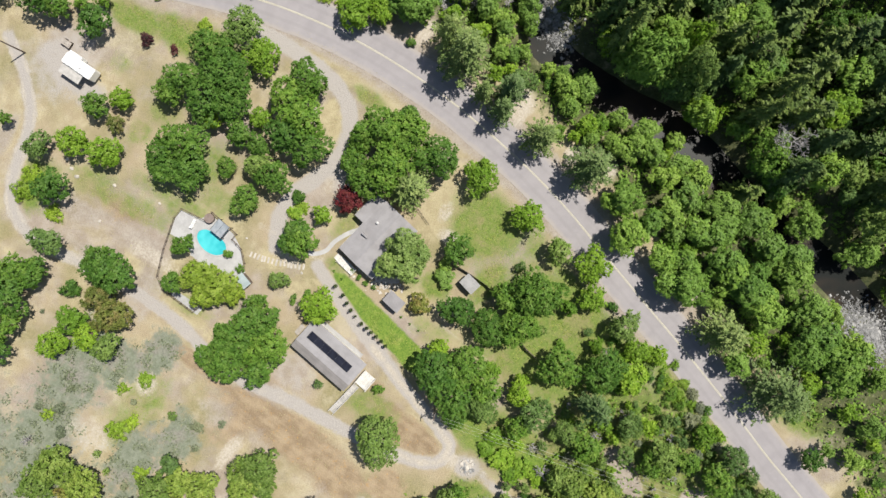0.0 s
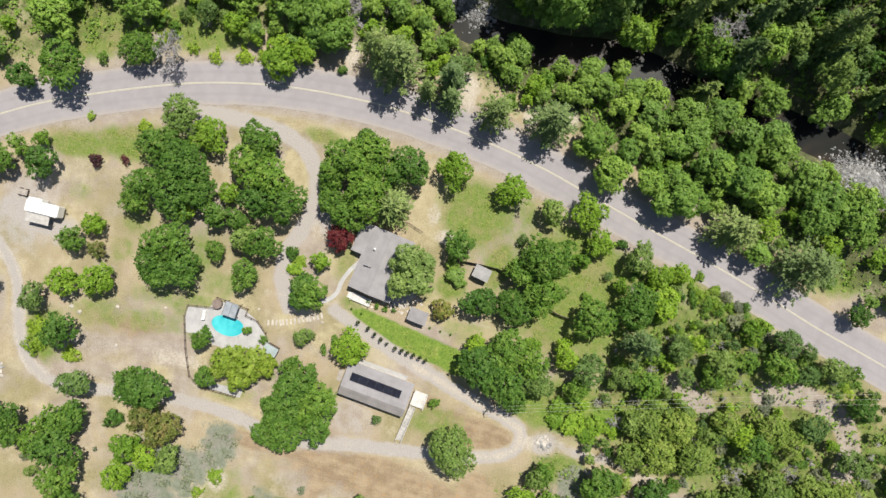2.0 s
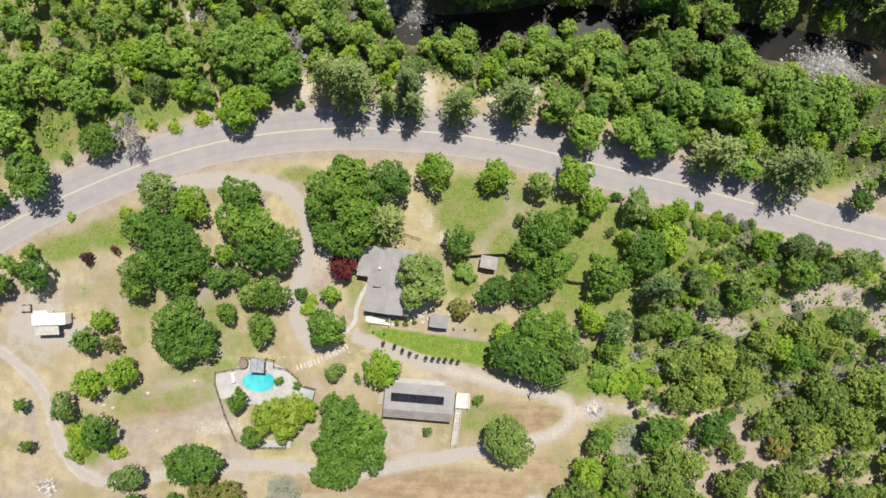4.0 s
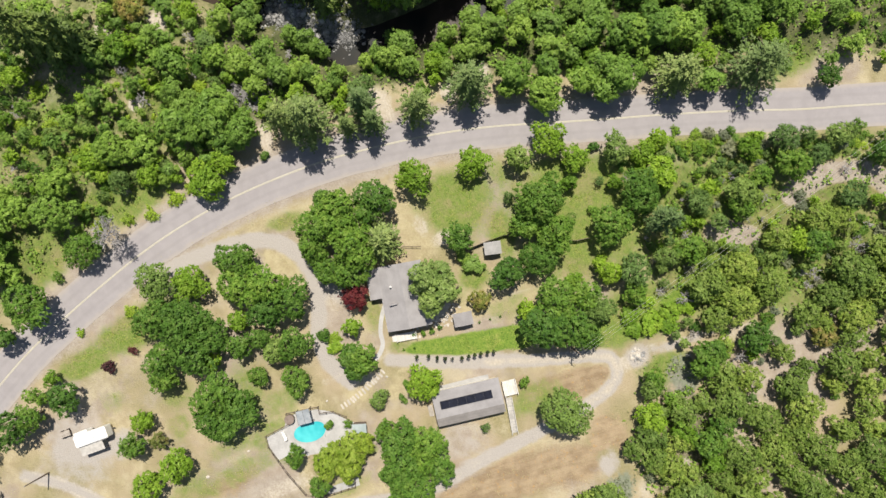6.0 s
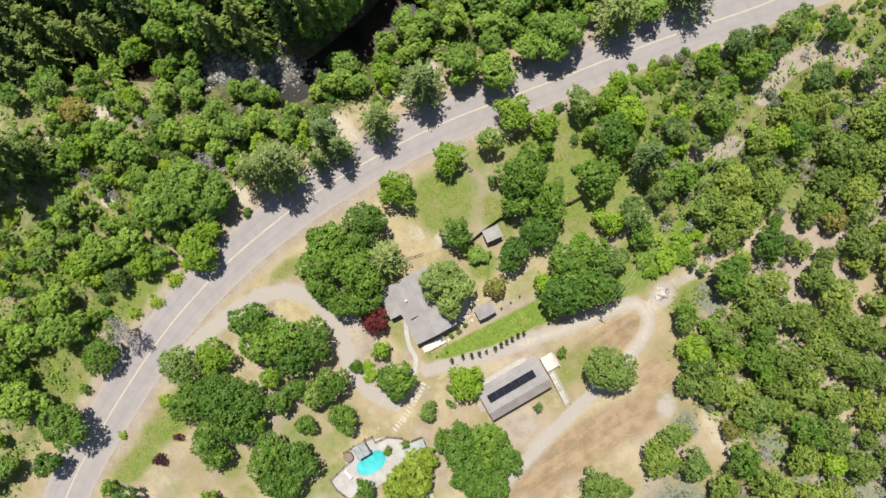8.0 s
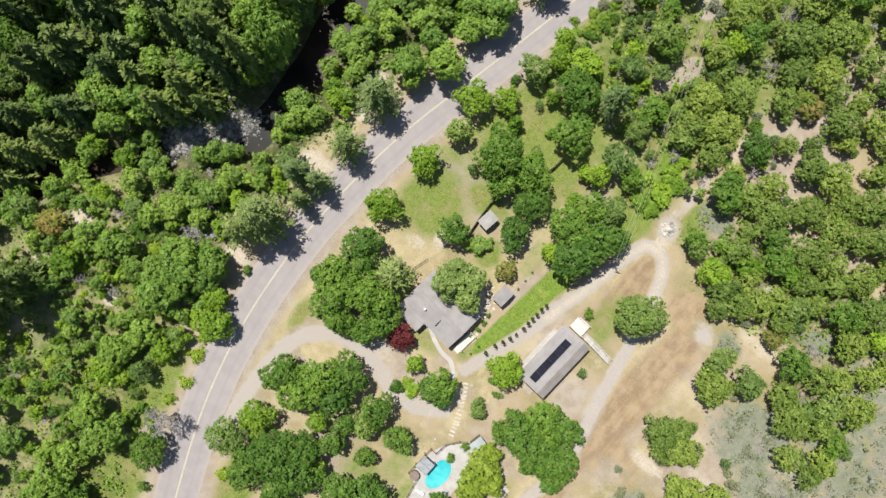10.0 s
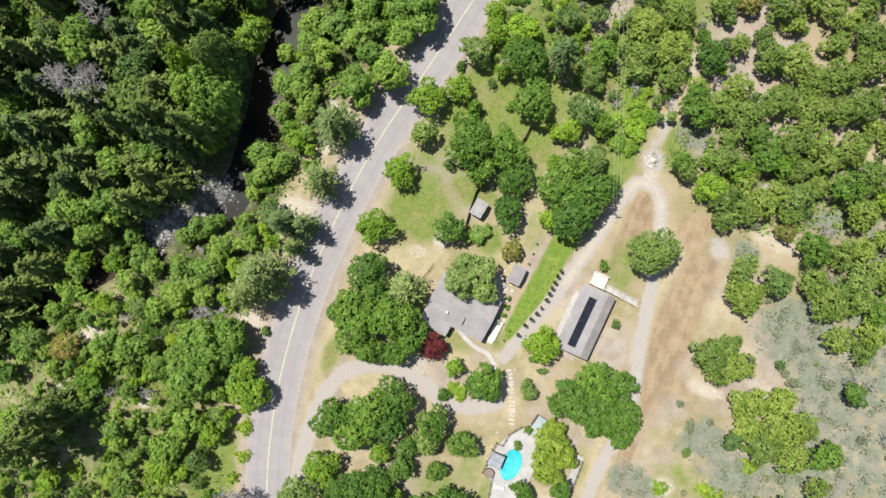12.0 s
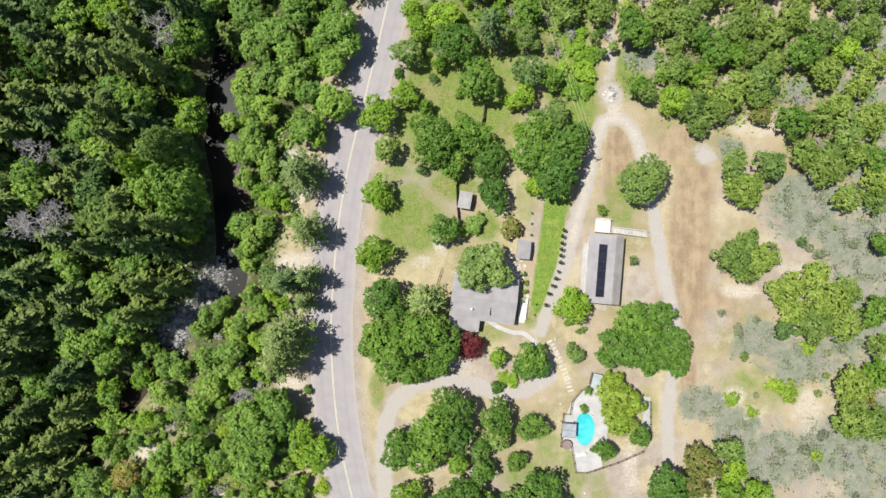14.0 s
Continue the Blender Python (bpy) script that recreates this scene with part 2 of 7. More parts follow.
MAT = {
    "land": land(), "asphalt": asphalt(), "creek": still_water(), "pool": pool_water(),
    "yellow_line": surface("worn_yellow_paint", (0.49, 0.45, 0.32), (0.55, 0.52, 0.42), 1.2, 0.8),
    "bark": surface("grey_brown_bark", (0.10, 0.075, 0.05), (0.2, 0.16, 0.12), 2.0, 0.95, relief=0.8),
    "deadwood": surface("silver_dead_wood", (0.24, 0.225, 0.22), (0.38, 0.365, 0.365), 2.0, 0.9),
    "shingle": surface("weathered_grey_shingle", (0.25, 0.238, 0.24), (0.31, 0.297, 0.30), 0.5, 0.9, relief=0.4, fine=14.0, own_tone=0.035),
    "shingle_brown": surface("brown_grey_shingle", (0.21, 0.195, 0.185), (0.27, 0.25, 0.24), 0.5, 0.9, relief=0.4, fine=14.0, own_tone=0.05),
    "tin": surface("dull_grey_tin", (0.30, 0.30, 0.29), (0.40, 0.39, 0.38), 0.9, 0.55, 0.3, relief=0.2),
    "siding": surface("brown_board_siding", (0.13, 0.10, 0.075), (0.2, 0.155, 0.12), 1.5, 0.85),
    "cream": surface("cream_painted_siding", (0.62, 0.57, 0.46), (0.72, 0.67, 0.56), 1.5, 0.8),
    "trim": surface("white_trim_paint", (0.70, 0.69, 0.66), (0.80, 0.79, 0.77), 2.0, 0.6),
    "white": surface("white_painted_boards", (0.55, 0.53, 0.49), (0.66, 0.64, 0.60), 1.2, 0.6),
    "rv": surface("white_trailer_skin", (0.78, 0.78, 0.77), (0.86, 0.86, 0.85), 0.6, 0.4),
    "solar": surface("blue_black_solar_glass", (0.012, 0.013, 0.02), (0.02, 0.022, 0.034), 1.0, 0.03, relief=0.0),
    "frame": surface("dark_aluminium", (0.05, 0.05, 0.055), (0.09, 0.09, 0.09), 2.0, 0.5, 0.5),
    "fence": surface("dark_weathered_fence_wood", (0.12, 0.09, 0.07), (0.2, 0.16, 0.13), 2.0, 0.9),
    "pale_plank": surface("pale_grey_timber", (0.38, 0.365, 0.34), (0.50, 0.48, 0.45), 1.4, 0.85),
    "plank": surface("grey_deck_wood", (0.30, 0.27, 0.24), (0.42, 0.38, 0.34), 1.4, 0.85),
    "concrete": surface("pale_concrete", (0.34, 0.335, 0.33), (0.44, 0.435, 0.43), 0.5, 0.9, relief=0.2),
    "slab": surface("pale_stone_slab", (0.41, 0.375, 0.325), (0.54, 0.50, 0.445), 1.5, 0.9),
    "stone": surface("grey_river_stone", (0.19, 0.19, 0.19), (0.36, 0.36, 0.36), 1.3, 0.85, relief=0.6, own_tone=0.3),
    "panel": surface("pale_blue_grey_roof_panel", (0.27, 0.325, 0.335), (0.35, 0.405, 0.415), 0.9, 0.6, relief=0.1),
    "cover": surface("blue_grey_shade_cloth", (0.20, 0.225, 0.25), (0.30, 0.325, 0.35), 1.2, 0.8),
    "tub": surface("brown_vinyl_cover", (0.20, 0.15, 0.125), (0.27, 0.21, 0.18), 1.2, 0.6),
    "glass": surface("dark_window_glass", (0.02, 0.024, 0.028), (0.035, 0.04, 0.045), 0.5, 0.08, relief=0.02),
    "dark_frame": surface("black_panel_edge", (0.02, 0.02, 0.025), (0.035, 0.035, 0.04), 2.0, 0.5),
    "wire": surface("bare_wire", (0.55, 0.55, 0.52), (0.68, 0.68, 0.65), 1.0, 0.5),
    "rubber": surface("black_rubber", (0.02, 0.02, 0.02), (0.04, 0.04, 0.04), 3.0, 0.8),
    "oak": foliage("oak_leaves", (0.048, 0.115, 0.016), (0.140, 0.276, 0.043), (0.194, 0.313, 0.062)),
    "grayoak": foliage("grey_green_leaves", (0.071, 0.130, 0.030), (0.184, 0.291, 0.074), (0.237, 0.344, 0.098)),
    "airy": foliage("thin_grey_green_leaves", (0.099, 0.168, 0.035), (0.234, 0.356, 0.078), (0.270, 0.376, 0.101), varied=0.12),
    "light": foliage("pale_green_leaves", (0.11, 0.185, 0.038), (0.285, 0.395, 0.105), (0.35, 0.45, 0.15), varied=0.1),
    "bright": foliage("fresh_green_leaves", (0.092, 0.192, 0.013), (0.246, 0.415, 0.046), (0.294, 0.446, 0.066), through_leaf=0.3),
    "yellow": foliage("yellow_green_leaves", (0.14, 0.225, 0.022), (0.33, 0.445, 0.055), (0.40, 0.49, 0.09), through_leaf=0.3, varied=0.1),
    "willow": foliage("willow_leaves", (0.108, 0.198, 0.027), (0.270, 0.426, 0.082), (0.324, 0.470, 0.117), through_leaf=0.3, varied=0.2),
    "alder": foliage("alder_leaves", (0.079, 0.163, 0.023), (0.221, 0.371, 0.064), (0.279, 0.431, 0.092), varied=0.22),
    "cypress": foliage("cypress_leaves", (0.022, 0.042, 0.014), (0.06, 0.095, 0.032), (0.085, 0.12, 0.045)),
    "pine": foliage("pine_needles", (0.064, 0.111, 0.030), (0.202, 0.289, 0.092), (0.274, 0.352, 0.130), through_leaf=0.15),
    "fir": foliage("fir_needles", (0.052, 0.097, 0.023), (0.160, 0.234, 0.064), (0.211, 0.282, 0.087), through_leaf=0.15),
    "chap": foliage("brush_leaves", (0.083, 0.145, 0.023), (0.234, 0.347, 0.067), (0.311, 0.400, 0.104), varied=0.22),
    "red": foliage("dark_red_leaves", (0.072, 0.013, 0.020), (0.189, 0.032, 0.042), (0.160, 0.048, 0.042)),
    "purple": foliage("plum_leaves", (0.051, 0.019, 0.025), (0.131, 0.048, 0.056), (0.131, 0.064, 0.056)),
    "rust": foliage("rusty_green_leaves", (0.11, 0.145, 0.028), (0.26, 0.29, 0.07), (0.33, 0.25, 0.10)),
    "low": foliage("low_weed_leaves", (0.157, 0.253, 0.022), (0.287, 0.444, 0.049), (0.339, 0.475, 0.076)),
    "scrub": foliage("sage_leaves", (0.13, 0.158, 0.088), (0.225, 0.255, 0.158), (0.265, 0.295, 0.19), through_leaf=0.15, varied=0.15),
    "grass": foliage("grass_blades", (0.097, 0.176, 0.025), (0.275, 0.368, 0.076), (0.386, 0.400, 0.126)),
    "hay": foliage("dry_grass_blades", (0.30, 0.25, 0.12), (0.52, 0.465, 0.25), (0.555, 0.515, 0.30)),
}
for kind, like in (("bush", "oak"), ("sparse", "grayoak"), ("round", "oak"), ("dead", "deadwood"), ("twigs", "deadwood")):
    MAT[kind] = MAT[like]


# ---- the land ----
RIVER_Y = [-119.7, -63.3, -49.7, -33.9, -23.7, -15.2, -7.8, 1.3, 11.5, 21.8, 32.0, 43.4, 52.5, 63.9, 75.3, 84.5, 98.2, 123.4]
RIVER_X = [-101.2, -83.3, -77.7, -68.7, -59.6, -51.2, -44.7, -43.6, -44.4, -45.9, -45.4, -43.6, -42.9, -42.2, -40.5, -38.8, -33.7, -26.8]

BARS = ((-51.4, -13.4), (-35.9, 78.4))    # middles of the two stone bars


def river_x(y):
    """Where the creek's middle lies, by y."""
    return np.interp(y, RIVER_Y, RIVER_X)


def ground_z(x, y):
    """Height of the land: creek bed, wooded slope beyond it, and the brushy rise on the other side."""
    u = x - river_x(y)
    z = -4.6 * np.exp(-((u / 6.5) ** 2))
    z = z + 0.32 * np.logaddexp(0.0, (-u - 16.0) / 6.0) * 6.0
    z = z + 0.07 * np.logaddexp(0.0, (x - 46.0) / 6.0) * 6.0
    z = z + 2.6 * np.exp(-(((x - BARS[0][0]) / 5.0) ** 2 + ((y - BARS[0][1]) / 5.5) ** 2))
    z = z + 2.2 * np.exp(-(((x - BARS[1][0]) / 3.6) ** 2 + ((y - BARS[1][1]) / 4.5) ** 2))
    return z


def thing(name, label, category, group="", kind=""):
    """An empty at a thing's base, which parents its parts."""
    return tagged(new(name), label, category, group, kind)


def mesh_of(name, bm):
    me = bpy.data.meshes.new(name)
    bm.to_mesh(me)
    bm.free()
    return me


def part(name, shape, material, parent, label=""):
    """Links a bmesh or a mesh as one mesh object under a thing or a part."""
    me = shape if isinstance(shape, bpy.types.Mesh) else mesh_of(name, shape)
    if material and not me.materials:
        me.materials.append(MAT[material])
    ob = new(name, me)
    ob.parent = parent
    return tagged(ob, label)


def grid_mesh(name, verts, faces, smooth=False):
    me = bpy.data.meshes.new(name)
    me.from_pydata(verts, [], faces)
    if smooth:
        me.polygons.foreach_set("use_smooth", [True] * len(me.polygons))
    me.update()
    return me


def ladder(near, far, step, growth):
    """Grid lines: even steps out to near, growing ones out to far."""
    a = [0.0]
    while a[-1] < far:
        a.append(a[-1] + (step if a[-1] < near else max(step, (a[-1] - near) * growth + step)))
    return np.array([-v for v in reversed(a[1:])] + a)


def blob(px, py, cx, cy, rx, ry, turn=0.0):
    """1 at the middle of an ellipse, 0.5 on its rim, 0 well outside."""
    c, s = math.cos(radians(turn)), math.sin(radians(turn))
    dx, dy = px - cx, py - cy
    d = np.sqrt(((c * dx + s * dy) / rx) ** 2 + ((c * dy - s * dx) / ry) ** 2)
    return np.clip(1.5 - d, 0.0, 1.0)


def smooth_line(points, step=1.5):
    """A smooth line through the control points, in even steps."""
    p = [Vector((a, b, 0)) for a, b in points]
    p = [p[0] * 2 - p[1]] + p + [p[-1] * 2 - p[-2]]
    line = []
    for i in range(1, len(p) - 2):
        n = max(1, int((p[i + 1] - p[i]).length / step))
        for k in range(n):
            t = k / n
            line.append(0.5 * (2 * p[i] + (p[i + 1] - p[i - 1]) * t + (2 * p[i - 1] - 5 * p[i] + 4 * p[i + 1] - p[i + 2]) * t * t
                               + (3 * p[i] - p[i - 1] - 3 * p[i + 1] + p[i + 2]) * t ** 3))
    line.append(p[-2])
    return line


def strip(px, py, points, half):
    """1 along a line, 0.5 at half its width, 0 outside."""
    line = smooth_line(points, 2.0)
    best = np.full(px.shape, 1e9)
    for a, b in zip(line, line[1:]):
        d = b - a
        t = np.clip(((px - a.x) * d.x + (py - a.y) * d.y) / max(d.length_squared, 1e-6), 0, 1)
        best = np.minimum(best, np.hypot(px - a.x - t * d.x, py - a.y - t * d.y))
    return np.clip(1.0 - 0.5 * best / half, 0.0, 1.0) if half > 3 else np.clip(0.5 + (half - best) / 1.6, 0.0, 1.0)


def beside(points, off):
    """The same line, shifted sideways."""
    out = []
    for i, (x, y) in enumerate(points):
        (ax, ay), (bx, by) = points[max(i - 1, 0)], points[min(i + 1, len(points) - 1)]
        d = math.hypot(bx - ax, by - ay)
        out.append((x - off * (by - ay) / d, y + off * (bx - ax) / d))
    return out


ROAD = [(25.69, -130.05), (11.32, -107.62), (-2.44, -87.29), (-8.25, -76.39), (-13.18, -65.36), (-17.27, -54.77), (-20.00, -45.08), (-21.70, -36.37), (-22.73, -27.56), (-23.26, -17.55), (-22.92, -7.42), (-21.79, 5.07),
        (-19.84, 16.56), (-17.01, 28.17), (-14.18, 39.79), (-11.74, 50.23), (-8.13, 64.19), (-4.75, 75.89), (-1.71, 88.43), (5.31, 115.44), (14.90, 150.45)]
DRIVE_HOUSE = [(-12.10, -51.78), (-12.97, -44.07), (-12.86, -36.22), (-10.43, -29.71), (-5.85, -26.48), (-0.39, -25.47), (4.23, -26.49), (8.93, -28.05), (14.49, -27.81), (19.66, -24.83)]
DRIVE_LOOP = [(17.90, -91.02), (22.44, -83.66), (28.85, -77.69), (37.86, -74.43), (43.47, -70.98), (46.40, -64.37), (44.72, -52.39), (42.97, -41.52), (42.95, -30.37), (44.50, -17.87), (41.70, -2.66), (38.95, 13.70),
              (36.33, 22.84), (33.09, 26.07), (30.41, 25.36), (28.98, 21.24), (26.72, 11.97), (23.96, 1.51), (20.83, -7.89), (17.86, -16.14)]
TRACK = [(32.59, 25.67), (31.35, 30.53), (31.96, 39.56), (31.20, 47.29)]

gx, gy = ladder(112, 1500, 0.85, 0.14), ladder(112, 1500, 0.85, 0.14)
GX, GY = np.meshgrid(gx, gy)
px, py = GX.ravel(), GY.ravel()
near = np.hypot(px, py) < 190
layers = {k: np.zeros(px.shape) for k in ("green", "straw", "rust", "litter_shade", "brush", "shoulder", "gravel", "pale", "lawn")}


def paint(name, amount, *blobs):
    for b in blobs:
        layers[name] = np.maximum(layers[name], amount * blob(px, py, *b))


def route(name, amount, points, half):
    layers[name][near] = np.maximum(layers[name][near], amount * strip(px[near], py[near], points, half))


road_line = np.array([(v.x, v.y) for v in smooth_line(ROAD, 3.0)])
order = np.argsort(road_line[:, 1])
road_x = np.interp(py, road_line[order, 1], road_line[order, 0])
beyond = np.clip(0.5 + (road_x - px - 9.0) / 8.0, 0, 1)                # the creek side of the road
layers["litter_shade"] = np.maximum(layers["litter_shade"], beyond * 0.62)
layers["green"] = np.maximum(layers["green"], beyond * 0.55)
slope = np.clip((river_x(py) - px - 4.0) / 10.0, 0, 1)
layers["litter_shade"] = np.maximum(layers["litter_shade"], slope * 0.9)
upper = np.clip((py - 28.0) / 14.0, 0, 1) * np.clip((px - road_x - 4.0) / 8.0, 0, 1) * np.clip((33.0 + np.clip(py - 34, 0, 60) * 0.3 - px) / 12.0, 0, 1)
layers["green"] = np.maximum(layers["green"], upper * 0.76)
layers["litter_shade"] = np.maximum(layers["litter_shade"], upper * 0.42)
brushy = np.clip((px - 62.0) / 16.0, 0, 1)
layers["brush"] = np.maximum(layers["brush"], brushy * 0.62)
paint("straw", 0.8, (*(-6.20, -3.19), 8.3, 4.2, 0), (*(-15.07, -23.15), 3.1, 10.0, 0), (*(-16.17, -41.99), 2.8, 8.9, 0), (*(-6.19, -29.26), 3.9, 2.2, 0), (*(7.13, -17.62), 4.5, 3.3, 0), (*(-11.74, -3.18), 4.5, 4.5, 0))
paint("green", 0.85, (*(0.47, 30.16), 16.7, 18.9, 0), (*(-10.64, 32.37), 5.6, 16.7, 0), (*(-8.42, 5.70), 8.3, 8.3, 0), (*(7.13, 4.59), 3.1, 3.3, 0), (*(10.48, 25.16), 2.9, 5.0, 0), (*(-14.51, -27.58), 2.0, 4.5, 0), (*(0.47, 12.37), 5.6, 3.3, 0), (*(23.84, 33.53), 6.1, 14.5, 10), (*(18.28, 46.89), 5.6, 6.7, 0), (*(34.97, 34.64), 4.5, 5.6, 0))
paint("green", 0.6, (*(16.01, -45.37), 7.8, 5.0, 0), (*(8.24, -16.51), 5.0, 2.2, 0), (*(58.95, -27.45), 7.8, 4.5, 0), (*(65.36, -27.37), 4.5, 2.8, 0), (*(33.83, 9.04), 4.5, 6.7, 0), (*(-11.75, 15.69), 5.6, 4.5, 0), (*(24.90, -43.16), 3.9, 5.6, 0), (*(-3.98, 19.03), 6.7, 6.7, 0))
paint("gravel", 0.62, (49.83, 19.56, 2.9, 1.7, 0))
paint("pale", 0.62, (*(56.84, -8.15), 5.6, 1.8, 0), (*(55.73, -28.60), 2.7, 2.7, 0), (*(-1.75, 1.26), 2.0, 3.3, 0), (*(-59.93, -39.19), 3.1, 2.2, 0), (*(-30.60, -3.18), 5.0, 3.3, 0), (*(-28.94, 10.69), 3.3, 2.2, 0), (*(-30.61, 17.90), 2.8, 2.4, 0), (*(-31.13, -26.46), 3.9, 2.0, 0))
paint("rust", 0.8, (*(47.63, 2.36), 4.5, 14.5, 0), (*(43.77, -13.18), 4.5, 10.0, 20), (*(51.42, -13.15), 6.1, 6.7, 0), (*(46.50, -24.26), 2.2, 5.6, 0), (*(33.84, 16.83), 3.9, 8.3, 0))
paint("brush", 0.78, (*(69.66, 8.38), 8.9, 7.8, 0), (*(49.22, -30.33), 6.1, 3.9, 0), (*(61.07, -41.19), 12.2, 7.2, 0), (*(59.51, -17.52), 6.1, 4.5, 0), (*(68.55, -21.83), 7.8, 5.0, 0), (*(77.02, 1.23), 6.7, 6.7, 0), (*(55.72, -35.23), 5.6, 4.5, 0), (*(50.30, -41.94), 3.3, 3.3, 0), (*(76.99, -17.36), 5.6, 4.5, 0), (*(74.85, -38.16), 8.9, 7.8, 0), (*(38.30, 37.42), 4.5, 3.3, 0), (*(53.64, 19.53), 4.5, 3.3, 0), (*(-43.85, -24.23), 4.5, 3.3, 0), (*(68.64, 30.94), 4.5, 3.3, 0))
paint("pale", 0.5, (*(77.04, 8.89), 4.5, 3.3, 0), (*(68.58, -4.26), 5.6, 2.2, 0), (*(60.11, 23.34), 6.7, 2.4, 0), (*(54.74, 32.82), 2.4, 2.7, 0), (*(69.59, -31.69), 4.5, 6.7, 0))
paint("green", 0.95, (*(-3.15, -61.11), 12.2, 4.0, 97.8), (*(0.30, -73.47), 6.7, 2.8, 97.8), (*(2.32, 81.36), 8.9, 4.5, 97.8), (*(3.88, 70.36), 6.7, 4.5, 97.8), (*(-16.06, 76.55), 7.8, 4.5, 97.8), (*(-3.81, 61.43), 6.7, 4.5, 72.8), (*(38.28, -69.57), 5.0, 5.6, 97.8), (*(-25.11, -76.04), 8.3, 5.6, 97.8), (*(-25.50, -53.71), 7.8, 5.0, 97.8), (*(-27.85, -60.77), 5.6, 4.5, 97.8), (*(-6.95, 52.02), 10.0, 5.0, 37.8), (*(2.94, 61.26), 6.7, 4.5, 97.8))
paint("straw", 0.7, (*(-17.02, -26.74), 5.6, 2.2, 97.8), (*(22.47, -36.73), 6.7, 2.2, 97.8), (*(-16.23, -32.23), 6.7, 2.8, 97.8), (*(-7.29, -32.06), 2.2, 4.5, 97.8), (*(31.68, -38.74), 1.7, 10.0, 97.8), (*(40.72, -31.82), 7.8, 2.2, 97.8), (*(3.22, -19.36), 3.3, 2.0, 97.8))
paint("straw", 0.45, (*(-15.84, -38.89), 12.2, 2.2, 97.8), (*(-7.46, -54.47), 8.9, 2.9, 97.8))
paint("green", 0.56, (*(24.33, -49.87), 7.8, 2.4, 97.8), (*(10.95, -57.96), 3.9, 4.5, 97.8), (*(22.77, -46.74), 6.7, 2.8, 97.8), (*(19.49, -39.39), 5.6, 3.3, 97.8), (*(28.72, -41.41), 2.2, 6.7, 97.8), (*(-14.82, -42.10), 6.7, 1.8, 97.8), (*(-11.38, -66.22), 4.5, 2.2, 97.8), (*(31.36, -60.01), 6.7, 4.5, 97.8), (*(29.80, -49.07), 7.8, 3.3, 97.8), (*(15.75, -13.09), 3.3, 1.8, 97.8), (*(39.09, -32.07), 6.7, 2.2, 97.8), (*(-0.72, -78.09), 4.5, 2.8, 97.8), (*(9.46, -71.03), 3.3, 2.8, 97.8))
paint("rust", 0.9, (*(12.66, 55.90), 5.6, 3.3, 97.8), (*(8.35, 74.35), 7.8, 2.4, 97.8), (*(15.02, 86.50), 5.6, 6.7, 97.8))
paint("pale", 0.55, (*(20.29, -21.39), 4.5, 1.8, 97.8), (*(35.58, -42.64), 7.8, 2.2, 97.8), (*(32.92, 50.89), 5.6, 1.3, 97.8))
paint("gravel", 0.56, (16.11, -79.19, 10.0, 8.0, 0))
paint("gravel", 0.75, (*(17.44, -76.01), 8.3, 2.8, 97.8), (*(3.22, -19.36), 2.0, 2.4, 97.8), (*(31.67, 30.57), 3.3, 2.4, 97.8), (*(15.40, -81.34), 4.5, 3.3, 97.8), (*(0.32, -22.57), 2.4, 4.5, 97.8))
paint("pale", 0.55, (*(31.67, 30.57), 1.4, 1.4, 97.8), (*(47.14, -75.93), 1.6, 1.3, 97.8))
paint("gravel", 0.45, (*(37.15, -6.52), 5.0, 6.7, 0), (*(52.42, -15.15), 3.5, 4.7, 0), (*(42.64, -39.81), 6.7, 5.6, 0))
paint("gravel", 0.7, (*(22.18, -3.22), 6.7, 1.3, 77.8), (*(24.76, 6.10), 6.7, 1.6, 72.8))
paint("lawn", 0.62, (*(23.29, 42.44), 2.9, 8.9, 10), (*(26.06, 32.42), 3.8, 6.7, 0), (*(18.28, 47.44), 2.8, 5.6, 0), (*(23.83, 23.51), 2.4, 4.5, 0))
paint("lawn", 0.6, (*(38.28, -69.57), 3.3, 4.5, 97.8), (*(17.20, 47.57), 6.7, 1.6, 107.8), (*(-7.11, 53.12), 6.7, 2.2, 37.8))
route("lawn", 0.95, [(21.28, 10.42), (20.20, 3.13), (19.37, -3.58), (18.42, -10.57)], 2.5)
route("lawn", 0.9, [(19.37, -3.58), (18.42, -10.57), (17.68, -15.59)], 1.5)
route("pale", 0.62, [(12.14, 25.17), (13.03, 15.71), (12.13, 5.70)], 0.4)
route("pale", 0.6, [(16.92, 11.82), (16.47, 6.82), (15.36, 0.15)], 0.45)
route("straw", 0.8, [(14.36, 15.71), (14.69, 10.15), (13.80, 2.37)], 1.2)
# brushy slope: shade in the gaps between crowns, put into the ground colour
paint("litter_shade", 0.55, (*(59.05, 34.42), 28.9, 12.2, 0), (*(74.96, 20.96), 11.1, 6.7, 0))
paint("rust", 0.75, (*(48.19, 12.35), 4.5, 7.8, 0), (*(46.52, -6.51), 5.0, 10.0, 0), (*(33.84, 19.06), 2.9, 5.0, 0), (*(32.72, 12.38), 3.3, 4.5, 0), (*(31.05, 6.82), 2.8, 2.8, 0), (*(44.91, 20.14), 5.0, 4.5, 0), (*(47.08, 4.58), 4.5, 10.0, 0))
paint("gravel", 0.8, (*(50.16, 18.12), 2.4, 1.4, 0), (*(32.40, 29.63), 1.6, 1.8, 0))
